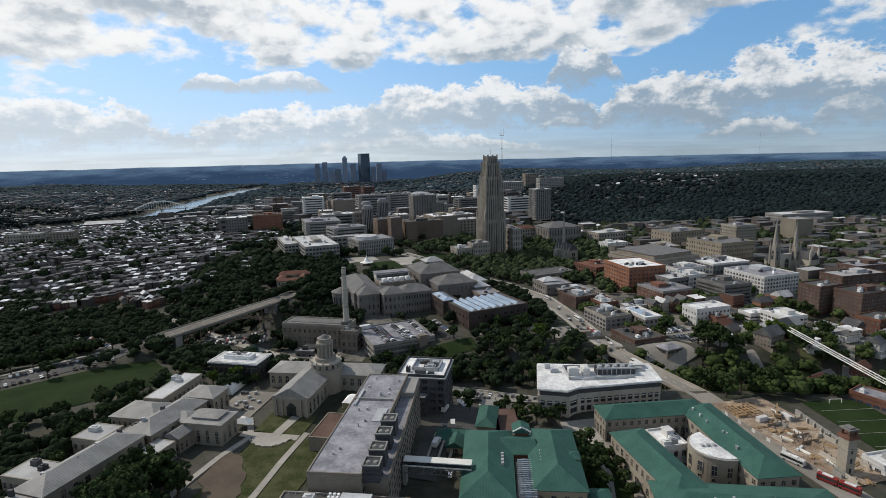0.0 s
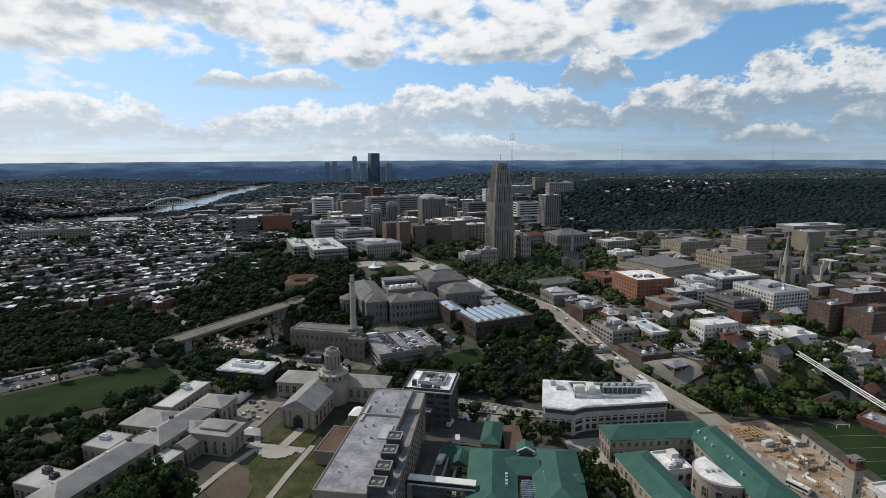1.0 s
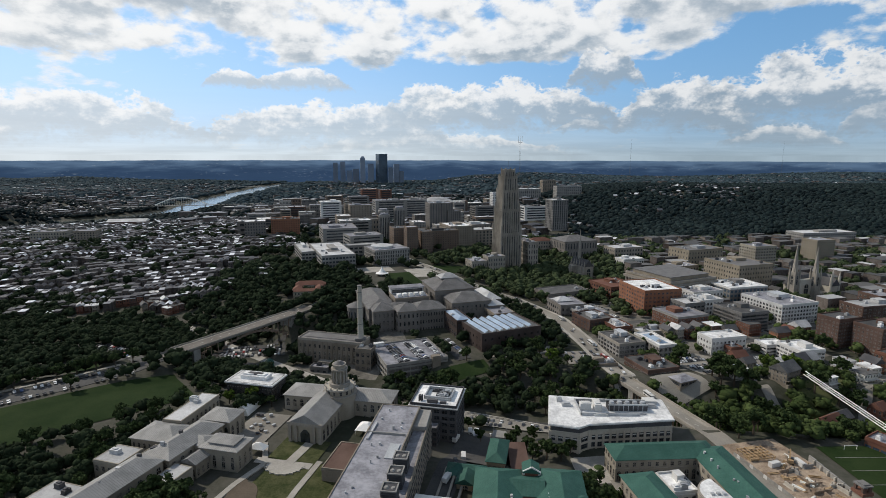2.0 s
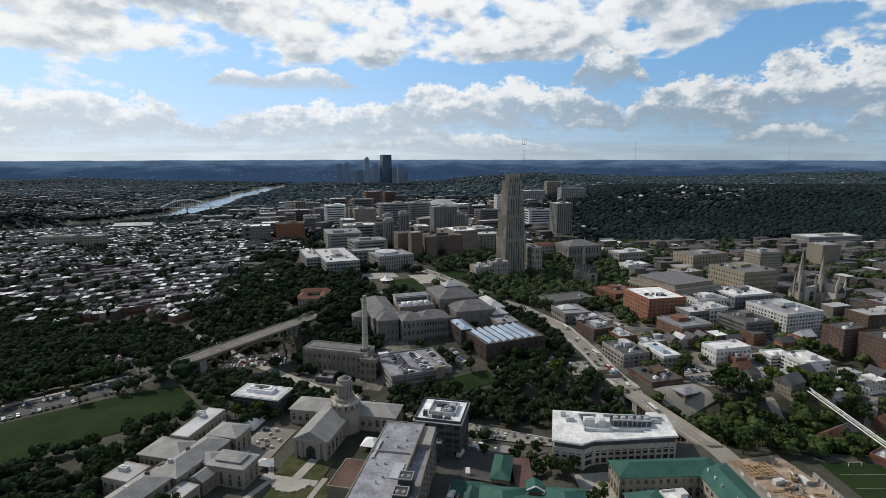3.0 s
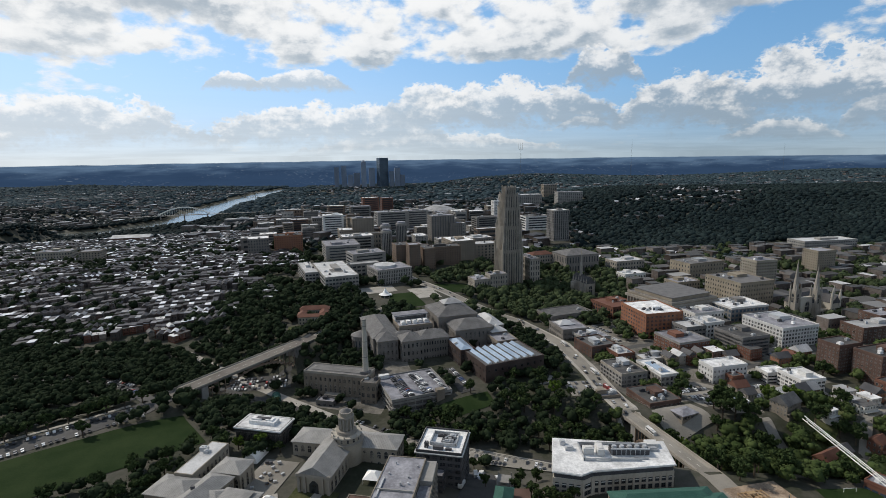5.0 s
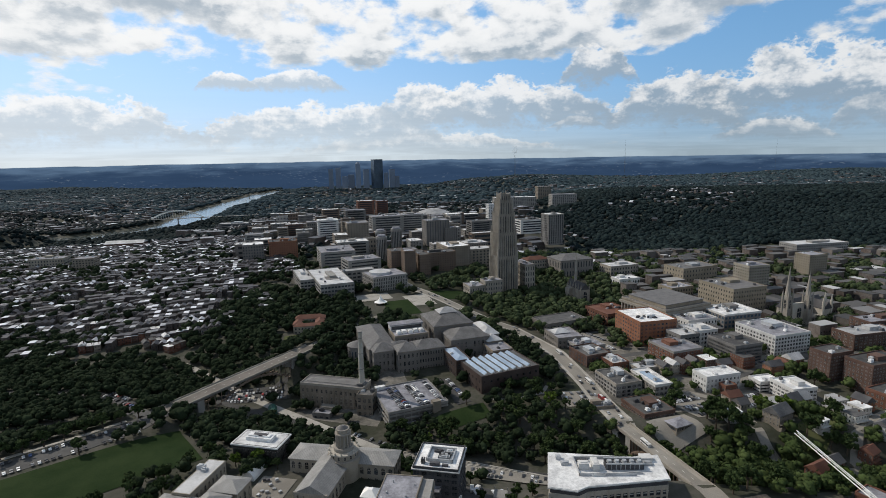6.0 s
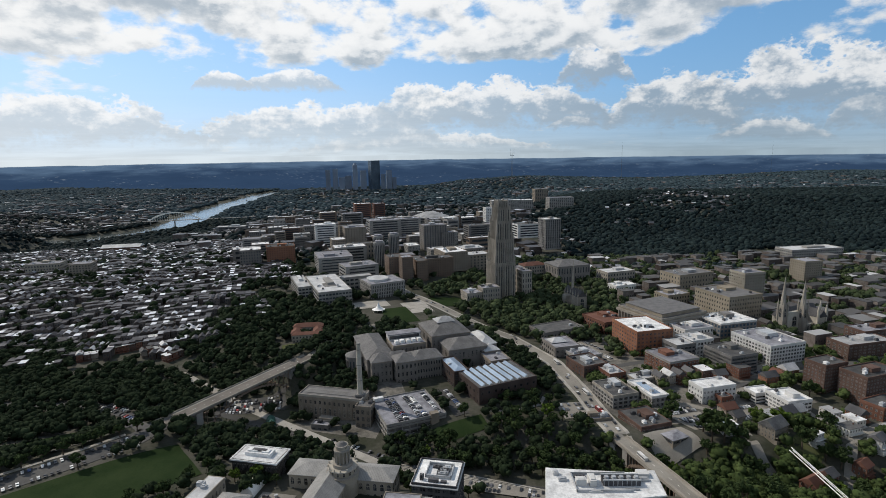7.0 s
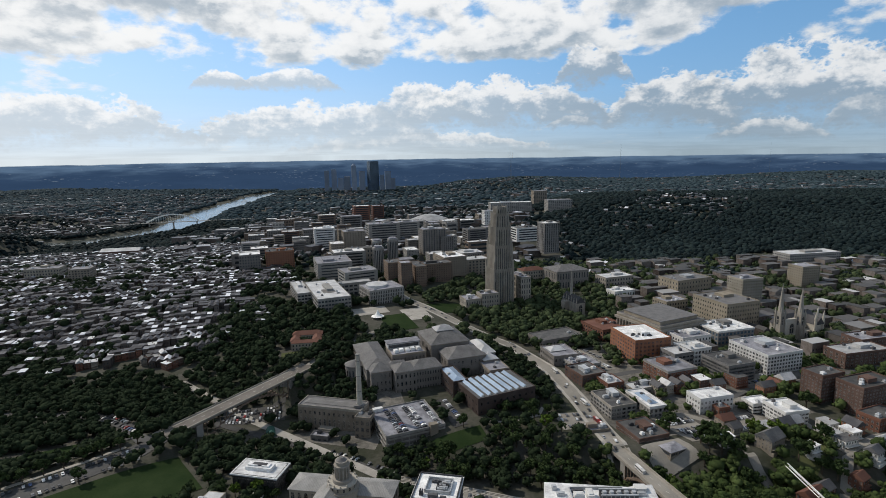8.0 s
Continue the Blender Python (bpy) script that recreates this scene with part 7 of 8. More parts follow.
def joined_houses(name, label, spots, roof=HOUSEROOF):
    """Far rows of small houses as one mass: walls, roofs, dark windows."""
    verts, faces, idx = [], [], []
    for x, y, rot, w, d, h, g in spots:
        z = G(x, y)
        c, s = math.cos(radians(rot)), math.sin(radians(rot))
        b = len(verts)
        loc = [(-w / 2, -d / 2, -3), (w / 2, -d / 2, -3), (w / 2, d / 2, -3), (-w / 2, d / 2, -3), (-w / 2, -d / 2, h), (w / 2, -d / 2, h), (w / 2, d / 2, h), (-w / 2, d / 2, h)]
        fs = [((0, 1, 5, 4), 0), ((1, 2, 6, 5), 0), ((2, 3, 7, 6), 0), ((3, 0, 4, 7), 0)]
        k = 8
        a, e = w / 2 + 0.3, d / 2 + 0.3
        if g:
            r = w * 0.35
            loc += [(-a, -e, h), (a, -e, h), (a, e, h), (-a, e, h), (0, -e, h + r), (0, e, h + r)]
            fs += [((9, 10, 13, 12), 1), ((11, 8, 12, 13), 1), ((8, 9, 12), 0), ((10, 11, 13), 0)]
            k = 14
        else:
            loc += [(-a, -e, h + 0.01), (a, -e, h + 0.01), (a, e, h + 0.01), (-a, e, h + 0.01), (-a, -e, h + 0.4), (a, -e, h + 0.4), (a, e, h + 0.4), (-a, e, h + 0.4)]
            fs += [((12, 13, 14, 15), 1), ((8, 9, 13, 12), 1), ((9, 10, 14, 13), 1), ((11, 8, 12, 15), 1)]
            k = 16
        for f in range(2 if y < 900 else 0):
            for u in ((-0.25, 0.25) if w < 14 else [(q + 0.5) / round(w / 4) - 0.5 for q in range(round(w / 4))]):
                loc += [(u * w - 0.55, -d / 2 - 0.06, 1 + f * h * 0.45), (u * w + 0.55, -d / 2 - 0.06, 1 + f * h * 0.45), (u * w + 0.55, -d / 2 - 0.06, 2.9 + f * h * 0.45), (u * w - 0.55, -d / 2 - 0.06, 2.9 + f * h * 0.45)]
                fs.append(((k, k + 1, k + 2, k + 3), 2))
                k += 4
        verts += [(x + px * c - py * s, y + px * s + py * c, z + pz) for px, py, pz in loc]
        for f, m in fs:
            faces.append(tuple(b + i for i in f))
            idx.append(m)
    ob = new(name, mesh_of(name, verts, faces, [HOUSEWALL, roof, GLASS], idx))
    tagged(ob, label, "houses", kind="stuff")


rows_far = []
R = radians(20)
rr = random.Random(5)
for j in range(-30, 60):
    for side in (0, 12.5):
        i = -150
        while i < 20:
            n = rr.choice((1, 1, 2, 2, 2, 3, 3, 4, 5))
            u, v = (i + n / 2) * 7.4, j * 28 + side + rr.uniform(-1.2, 1.2)
            i += n + (rr.random() < 0.3)
            x, y = -300 + u * math.cos(R) - v * math.sin(R), 690 + u * math.sin(R) + v * math.cos(R)
            edge = -300 + 36 * math.sin(y * 0.02) if y < 900 else -270 - (y - 900) * 0.42
            if not (560 < y < 1330 and -0.93 * y - 60 < x < edge) or G(x, y) < -14 or rr.random() < 0.16:
                continue
            if y < 720 and x > -0.55 * y + 70 and rr.random() < 0.6:
                continue
            if y < 620 and rr.random() < 0.6:
                continue
            if any(taken(x + k * math.cos(R), y + k * math.sin(R), 5) for k in (-4 * n, 0, 4 * n)):
                continue
            gabled = rr.random() < 0.25
            tall = rr.uniform(7, 10.5)
            if gabled:
                for k in range(n):
                    o = (k - (n - 1) / 2) * 8.0
                    rows_far.append((x + o * math.cos(R), y + o * math.sin(R), 20, 7.0, rr.uniform(10, 13), tall, True))
            else:
                for k in range(n):
                    o = (k - (n - 1) / 2) * 7.2
                    rows_far.append((x + o * math.cos(R), y + o * math.sin(R), 20, rr.uniform(6.3, 7.1), rr.uniform(8.5, 12), tall + rr.uniform(-0.9, 0.9), False))
for px, py, n, turn in ((-440, 588, 3, 30), (-418, 612, 5, 30), (-420, 648, 4, 24), (-408, 676, 5, 24), (-372, 600, 4, 40), (-336, 585, 3, 60), (-500, 660, 4, 20), (-384, 640, 3, 35)):
    claim(px + 3.7 * (n - 1) * math.cos(radians(turn)) + 12, py + 3.7 * (n - 1) * math.sin(radians(turn)) - 16, 7.4 * n + 8, 46, turn)
    for k in range(n):
        hx, hy = px + 7.4 * k * math.cos(radians(turn)), py + 7.4 * k * math.sin(radians(turn))
        house(hx, hy, turn, 6.6, 11, rr.uniform(7, 9.5), rr.choice((DARKBRICK, REDBRICK, DARKBRICK, TANSTONE)), rr.choice((PALEROOF, TARROOF, PALEROOF, TARROOF, WHITEROOF)), rr.random() < 0.2, "narrow row house among park trees", "row houses")
joined_houses("row_houses", "close rows of small brick houses with flat roofs", rows_far)
def settled(x, y):
    """Where distant streets thin out the woods."""
    return noise.noise((x * 0.0016, y * 0.0014, 3.0)) + 0.5 * noise.noise((x * 0.006, y * 0.005, 7.0))


spots = []
for k in range(11500):     # beyond the river, on the far hills and through the middle distance
    t = rr.random()
    if t < 0.30:
        y = rr.uniform(1750, 4300)
        x = rr.uniform(-0.95 * y - 100, -1390 - 0.05 * (y - 2000))
        dr = seg_d(x, y, RIVER)
        if dr < 150 or dr > 900 + rr.random() * 900:
            continue
    elif t < 0.44:
        y = rr.uniform(1150, 2600)
        x = rr.uniform(-0.42 * y - 150, 0.15 * y)
        if G(x, y) < -40:
            continue
    elif t < 0.62:
        y, x = rr.uniform(2400, 4900), rr.uniform(-1300, 3800)
        if seg_d(x, y, RIVER) < 200 or abs(x) > 0.9 * y or settled(x, y) < -0.1:
            continue
    elif t < 0.80:
        y = rr.uniform(2900, 4950)
        x = rr.uniform(-0.2 * y, 0.88 * y)
        if settled(x, y) < 0.02 or seg_d(x, y, RIVER) < 200:
            continue
    else:
        y = rr.uniform(1000, 3600)
        x = rr.uniform(0.18 * y, 0.95 * y)
        if y > 1150 and settled(x, y) < (0.42 if y < 2500 else 0.05):
            continue
    if taken(x, y, 8):
        continue
    big = rr.random() < 0.12 and t < 0.8
    spots.append((x, y, rr.uniform(0, 90), rr.uniform(24, 46) if big else rr.uniform(8, 13), rr.uniform(18, 30) if big else rr.uniform(9, 14), rr.uniform(9, 20) if big else rr.uniform(6, 9), not big and rr.random() < 0.5))
joined_houses("far_houses", "scattered houses and sheds of distant districts", spots, FARROOF)
spots = []
for k in range(620):       # infill of larger blocks in the near right quarters
    y = rr.uniform(560, 1150)
    x = rr.uniform(230 + (y - 560) * 0.1, 0.92 * y)
    if taken(x, y, 9) or seg_d(x, y, AVENUE) < 30:
        continue
    w, d = rr.uniform(10, 34), rr.uniform(10, 24)
    claim(x, y, w, d, 18)
    spots.append((x, y, 18, w, d, rr.uniform(8, 18), max(w, d) < 15 and rr.random() < 0.5))
joined_houses("town_blocks", "mixed small brick blocks with flat roofs", spots, BLOCKROOF)


# ---- trees ----
def ico(sub):
    bm = bmesh.new()
    bmesh.ops.create_icosphere(bm, subdivisions=sub, radius=1.0)
    v = np.array([x.co[:] for x in bm.verts])
    f = np.array([[x.index for x in p.verts] for p in bm.faces])
    bm.free()
    return v, f


ICO = {1: ico(1), 2: ico(2)}
nrng = np.random.default_rng(4)


def clump(sub, c, r, jag):
    v, f = ICO[sub]
    return v * (1 + nrng.uniform(-jag, jag, (len(v), 1))) * np.asarray(r) + np.asarray(c), f


def sprays(c, r, n, size, squash=0.85):
    """Leaf sprays: small ragged triangles strewn over a clump."""
    d = nrng.normal(size=(n, 3))
    d /= np.linalg.norm(d, axis=1, keepdims=True)
    p = np.asarray(c) + d * np.array([1, 1, squash]) * r * nrng.uniform(0.72, 1.12, (n, 1))
    q = 0.55 * nrng.normal(size=(n, 3)) + 1.15 * d
    q /= np.linalg.norm(q, axis=1, keepdims=True)
    t = np.cross(q, nrng.normal(size=(n, 3)))
    t /= np.linalg.norm(t, axis=1, keepdims=True) + 1e-9
    b = np.cross(q, t)
    s = size * nrng.uniform(0.6, 1.3, (n, 1))
    v = np.stack([p + t * s, p - 0.5 * t * s + 0.8 * b * s, p - 0.5 * t * s - 0.8 * b * s], 1).reshape(-1, 3)
    return v, np.arange(3 * n).reshape(n, 3)


def gather(parts):
    vs, fs, n = [], [], 0
    for v, f in parts:
        vs.append(v)
        fs.append(f + n)
        n += len(v)
    return np.concatenate(vs), np.concatenate(fs)


def tri_mesh(name, v, f, mats):
    me = bpy.data.meshes.new(name)
    me.vertices.add(len(v))
    me.vertices.foreach_set("co", v.astype(np.float32).ravel())
    me.loops.add(f.size)
    me.loops.foreach_set("vertex_index", f.astype(np.int32).ravel())
    me.polygons.add(len(f))
    me.polygons.foreach_set("loop_start", np.arange(0, f.size, 3, dtype=np.int32))
    me.update(calc_edges=True)
    me.materials.append(mats)
    return me


def tree_kind(seed, leaf, tall):
    """A trunk with forking limbs, and a crown of many ragged clumps and single sprays with gaps between."""
    r = random.Random(seed)
    verts, faces = [], []

    def limb(p, q, r0, r1):
        b = len(verts)
        d = (Vector(q) - Vector(p)).normalized()
        s = d.orthogonal().normalized()
        t = d.cross(s)
        for c, rad in ((p, r0), (q, r1)):
            verts.extend([tuple(Vector(c) + (s * math.cos(a) + t * math.sin(a)) * rad) for a in [k * math.pi / 3 for k in range(6)]])
        faces.extend([(b + k, b + (k + 1) % 6, b + 6 + (k + 1) % 6, b + 6 + k) for k in range(6)])

    H = tall
    limb((0, 0, -1), (0.02, 0.0, 0.42 * H), 0.045 * H, 0.028 * H)
    tips = []
    for k in range(7):
        a = k * 0.9 + r.random()
        rad, zz = r.uniform(0.16, 0.30) * H, r.uniform(0.52, 0.86) * H
        q = (rad * math.cos(a), rad * math.sin(a), zz)
        limb((0, 0, r.uniform(0.28, 0.42) * H), q, 0.02 * H, 0.008 * H)
        tips.append(q)
    trunk = mesh_of("trunk", verts, faces, BARK)
    parts = []
    for q in tips + [(0, 0, 0.85 * H), (0, 0, 0.62 * H)]:
        for _ in range(4):
            c = [q[0] + r.gauss(0, 0.085) * H, q[1] + r.gauss(0, 0.085) * H, q[2] + r.gauss(0, 0.07) * H]
            s = r.uniform(0.065, 0.125) * H
            parts.append(clump(1, c, (s * 0.8, s * 0.8, s * 0.65), 0.2))
            parts.append(sprays(c, s, 44, 0.048 * H))
    v, f = gather(parts)
    return trunk, tri_mesh("crown", v, f, leaf)


KINDS = [tree_kind(k, LEAFLIGHT if k == 5 else LEAF, 10) for k in range(6)]
tree_count = 0


def plant_tree(x, y, h, k, label):
    global tree_count
    root = thing("tree", x, y, G(x, y), random.Random(int(x * 31 + y * 17)).uniform(0, 360), label, "tree", "broadleaf trees")
    root.scale = (h / 10, h / 10, h / 10)
    child(new("trunk", KINDS[k][0]), root)
    child(new("crown", KINDS[k][1]), root)
    tree_count += 1


def wooded(x, y):
    """How thickly trees stand at a place."""
    if y < 330:
        if -330 < x < -166 and 100 < y < 268:
            return 0.85
        if -136 < x < -108 and 130 < y < 206:
            return 0.9
        if -175 < x < -92 and 292 < y < 330:
            return 0.75
        if seg_d(x, y, ((-352, 250), (-290, 308), (-238, 362))) < 19:
            return 0.1
        if -208 < x < -158 and 255 < y < 330:
            return 0.9
        if x > 140 and y > 285:
            return 0.92
        return 0.05 if x < -20 else (0.02 if x < 100 else 0.0)
    if 0 < x < 75 and y < 352:
        return 0.12
    if (-240 < x < -160 and 312 < y < 400) or (-185 < x < -92 and 500 < y < 600) or (-160 < x < -78 and 464 < y <= 500):
        return 0.96
    if seg_d(x, y, ((-352, 250), (-290, 308), (-238, 362))) < 19:
        return 0.1
    if 147 < x < 236 and y < 362:
        return 0.95
    if 147 < x < 420 and y < 402:
        return 0.86
    if seg_d(x, y, ((-196, 402), (-138, 500))) < 20:
        return 0.12
    dh = seg_d(x, y, HOLLOW)
    if x > -60 and dh < 62:
        return 0.93
    if y < 430 and x < -150:
        return 0.8
    if x < -125 and 400 < y < 590:
        return 0.9
    if x < -118 and x > -330 and y < 800:
        return 0.88
    if x < -118 and y < 640:
        return 0.8
    if -130 < x < -60 and 560 < y < 720:
        return 0.75
    if -330 < x < -50 and 820 < y < 1010:
        return 0.5
    if ((x - 75) / 125) ** 2 + ((y - 790) / 130) ** 2 < 1:
        return 0.85
    if 60 < x < 100 and 560 < y < 700:
        return 0.7
    if -60 < x < 90 and 380 < y < 450:
        return 0.55
    if x > 150 and y < 640:
        return 0.5
    if y < 1150:
        return 0.6 if x > 0 else 0.18
    if y > 4800:
        return 0.8
    if x > 0.17 * y:
        return 0.95 if y < 2300 else 0.75
    d = seg_d(x, y, RIVER)
    if d < 118:
        return 0.0
    if d < 200:
        return 0.9
    if x < -1200 and d > 600:
        return 0.85
    if d < 420:
        return 0.45
    return 0.2 if y < 2400 else 0.3


def canopy(r):
    """Distant woods: uneven crowns close together, open where streets and water are."""
    parts = []
    for y0, y1, cell, tall in ((1000, 1750, 11.5, 13), (1750, 2700, 16.2, 14), (2700, 4985, 28.0, 17)):
        y = y0
        while y < y1:
            x = -0.93 * y - 80
            while x < 0.93 * y + 80:
                px, py = x + r.uniform(-0.45, 0.45) * cell, y + r.uniform(-0.45, 0.45) * cell
                x += cell
                p = wooded(px, py)
                q = settled(px, py) if y < 4800 else settled(px * 0.5, py * 0.5)
                p *= 1.15 - 1.4 * max(0.0, q)
                if p < 0.05 or r.random() > p + 0.06:
                    continue
                if any(abs(px - fx) < a + b and abs(py - fy) < a + b for fx, fy, a, b, _, _ in FARFOOT):
                    continue
                h = tall * r.uniform(0.55, 1.0)
                w = cell * r.uniform(0.55, 0.85)
                parts.append(clump(1, (px, py, G(px, py) + h * 0.45), (w, w * r.uniform(0.7, 1.0), h * 0.6), 0.28))
            y += cell
    return parts


FARFOOT = [k for k in FOOT if k[1] > 980]


def grow():
    r = random.Random(8)
    near, mid = [], []
    for y0, y1, cell in ((90, 330, 7.5), (330, 620, 8.5), (620, 1150, 11.5)):
        y = y0
        while y < y1:
            span = 0.95 * y + 60
            x = -span
            while x < span:
                px, py = x + r.uniform(-0.45, 0.45) * cell, y + r.uniform(-0.45, 0.45) * cell
                p = wooded(px, py)
                # clearings and thickets
                if p < 0.84:
                    p *= 0.35 + 1.2 * min(1.0, max(0.0, 0.55 + noise.noise((px * 0.02, py * 0.02, 5.0)) + 0.6 * noise.noise((px * 0.006, py * 0.006, 9.0))))
                if 395 < py < 900 and seg_d(px, py, AVENUE) < (17 if py < 640 else 15):
                    p = 0.0
                if r.random() < p and not taken(px, py, 2.2):
                    s = cell * r.uniform(0.5, 0.78)
                    if y0 < 620:
                        (near if y0 == 90 or (px > -75 and py < 450) else mid).append((px, py, s))
                    else:
                        mid.append((px, py, s))
                x += cell
            y += cell
    r.shuffle(near)
    for k in range(26):
        px, py = r.uniform(-136, -108), r.uniform(148, 208)
        if not taken(px, py, 0.5):
            plant_tree(px, py, r.uniform(13, 18), r.randrange(5), "dark green broadleaf tree beside the hall")
    for k in range(15):        # the row along the park road
        px, py = -352 + 8.4 * k - 9, 250 + 8.1 * k + 9
        plant_tree(px, py, r.uniform(9, 13), r.randrange(5), "dark street tree along the park road")
    for px, py, h in ((66, 243, 10), (60, 232, 14), (64, 226, 13), (58, 224, 13), (66, 219, 11), (60, 214, 12), (64, 206, 11), (75, 232, 7), (75, 222, 8), (75, 212, 8), (76, 203, 8), (47, 268, 12), (54, 264, 10), (60, 270, 9), (40, 272, 11), (84, 240, 6), (12, 288, 8), (30, 286, 9), (34, 300, 9), (-4, 322, 10), (6, 326, 9), (44, 304, 9), (38, 282, 10)):
        plant_tree(px, py, h, r.randrange(5), "dark green campus tree beside a path")
    for px, py, s in near[:205]:
        light = r.random() < (0.16 if px > 120 else 0.06)
        plant_tree(px, py, s * r.uniform(1.9, 2.5) * (1.25 if px > 120 else 1.0), 5 if light else r.randrange(5), "yellow-green broadleaf tree in full leaf" if light else "dark green broadleaf tree in full leaf")
    mid += near[205:]
    parts = []
    for px, py, s in mid:
        z = G(px, py)
        s *= 1.3 if 120 < px < 250 and py < 380 else 1.08
        h = s * r.uniform(1.35, 1.9)
        near_by = py < 700
        parts.append(clump(1, (px, py, z + h * 0.52), (s * 0.72, s * 0.72, h * 0.40), 0.28))
        parts.append(sprays((px, py, z + h * 0.58), s * 0.90, 36 if near_by else 14, 0.135 * s if near_by else 0.2 * s, h * 0.45 / s))
        for _ in range(7 if near_by else 3):
            a, out = r.uniform(0, 6.28), r.uniform(0.3, 0.8)
            q = s * r.uniform(0.22, 0.42)
            c = (px + s * out * math.cos(a), py + s * out * math.sin(a), z + h * (r.uniform(0.62, 1.0) - 0.3 * out))
            parts.append(clump(1, c, (q, q, q * 0.8), 0.3))
            parts.append(sprays(c, q * 1.1, 12 if near_by else 6, 0.12 * s))
    # split by region: shaded tone left, lighter round the tower, sunlit tone right
    for side, leaf, words in ((lambda x, y: x < 110 and not (x > -60 and y > 600), WOODS, "dense broadleaf woodland and street trees in cloud-shaded dark green"), (lambda x, y: y > 560 and (x >= 110 or (x > -60 and y > 600)), PARKLEAF, "lighter-toned green park and street trees round the tall tower"), (lambda x, y: x >= 110 and y <= 560, SUNLITLEAF, "broadleaf trees in sunlit green between streets and houses")):
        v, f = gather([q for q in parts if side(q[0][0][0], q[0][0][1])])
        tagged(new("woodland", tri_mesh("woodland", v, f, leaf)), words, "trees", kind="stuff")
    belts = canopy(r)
    # beyond 2500 m the crowns take the paler, haze-coloured leaf
    for far, leaf, words in ((False, FARWOODS, "dark wooded hillsides beyond the town"), (True, HAZEWOODS, "wooded hills far off, their green greyed with painted haze")):
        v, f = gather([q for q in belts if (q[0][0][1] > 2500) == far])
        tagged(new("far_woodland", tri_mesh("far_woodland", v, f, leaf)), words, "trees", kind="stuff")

# ---- vehicles ----
def car_mesh(paint):
    prof = [(-2.2, 0.35), (2.2, 0.35), (2.25, 0.75), (1.2, 0.95), (0.7, 1.42), (-1.1, 1.45), (-1.7, 0.98), (-2.25, 0.9)]
    n = len(prof)
    v = [(x, -0.88, z) for x, z in prof] + [(x, 0.88, z) for x, z in prof]
    f = [tuple(range(n)), tuple(range(2 * n - 1, n - 1, -1))] + [(i, n + i, n + (i + 1) % n, (i + 1) % n) for i in range(n)]
    return mesh_of("car_body", v, f, paint)


CAR_BODY = [car_mesh(m) for m in CARS]
gv = [(-1.55, -0.9, 1.0), (1.05, -0.9, 1.0), (0.68, -0.9, 1.36), (-1.08, -0.9, 1.38), (-1.55, 0.9, 1.0), (1.05, 0.9, 1.0), (0.68, 0.9, 1.36), (-1.08, 0.9, 1.38), (1.16, -0.75, 1.0), (1.16, 0.75, 1.0), (0.76, 0.7, 1.4), (0.76, -0.7, 1.4)]
CAR_GLASS = mesh_of("car_glass", gv, [(0, 1, 2, 3), (7, 6, 5, 4), (8, 9, 10, 11)], GLASS)
wv = [(0.33 * math.cos(a), s, 0.33 * math.sin(a)) for s in (-0.11, 0.11) for a in [k * math.pi / 5 for k in range(10)]]
WHEEL = mesh_of("wheel", wv, [tuple(range(9, -1, -1)), tuple(range(10, 20))] + [(i, (i + 1) % 10, 10 + (i + 1) % 10, 10 + i) for i in range(10)], TYRE)
gear_v, gear_f = [], []
for sx in (-1.35, 1.4):
    for sy in (-0.82, 0.82):
        b = len(gear_v)
        gear_v += [(x + sx, y + sy, z + 0.33) for x, y, z in wv]
        gear_f += [tuple(b + i for i in f) for f in [tuple(range(9, -1, -1)), tuple(range(10, 20))] + [(i, (i + 1) % 10, 10 + (i + 1) % 10, 10 + i) for i in range(10)]]
    box(sx - 0.08, sx + 0.08, -0.8, 0.8, 0.25, 0.41, gear_v, gear_f)
GEAR = mesh_of("running_gear", gear_v, [tuple(f) for f in gear_f], TYRE)
CAR_WORDS = ("white", "silver", "grey", "black", "red", "blue")
vr = random.Random(77)
FAR_CARS = []


def car(x, y, z, rot, where):
    k = vr.choices(range(6), (3.5, 4, 7, 11, 0.4, 1))[0]
    if y > 455 or (where == "in a small lot" and y > 425):
        FAR_CARS.append((x, y, z, rot, k))
        return
    root = new("car", CAR_BODY[k])
    root.matrix_basis = pose(x, y, z, 0, 0, rot + (180 if vr.random() < 0.5 else 0))
    tagged(root, "%s car parked %s" % (CAR_WORDS[k], where), "car", "parked cars")
    child(new("car_window", CAR_GLASS), root)
    child(new("running_gear", GEAR), root)


def lot(x, y, w, d, rot, lines, pitch, z, where, full=0.85):
    """Cars in rows; lines: how far each row stands from the middle."""
    c, s = math.cos(radians(rot)), math.sin(radians(rot))
    for v in lines:
        n = int(w / pitch)
        for i in range(n):
            if vr.random() < full:
                u = -w / 2 + (i + 0.5) * pitch
                px, py = x + u * c - v * s, y + u * s + v * c
                car(px, py, (G(px, py) + 0.4) if z is None else z, rot + 90 + vr.uniform(-2, 2), where)


lot(-44, 434, 46, 40, 114, (-21, -9, -4, 8, 13), 2.9, 22.02, "on a roof deck", 0.9)
lot(-192, 470, 54, 30, 14, (-12.5, -7.5, -1, 4, 10.5), 2.9, None, "in a lot by the bridge", 0.7)
lot(191, 414, 28, 40, 18, (-18, -7, -1.5, 10, 15.5), 2.8, None, "in an open lot", 0.8)
lot(100, 429, 22, 26, 5, (-10, 2, 10), 3.2, None, "in a small lot", 0.55)
lot(244, 425, 32, 20, 22, (-8, 6), 3.1, None, "in a small lot", 0.7)
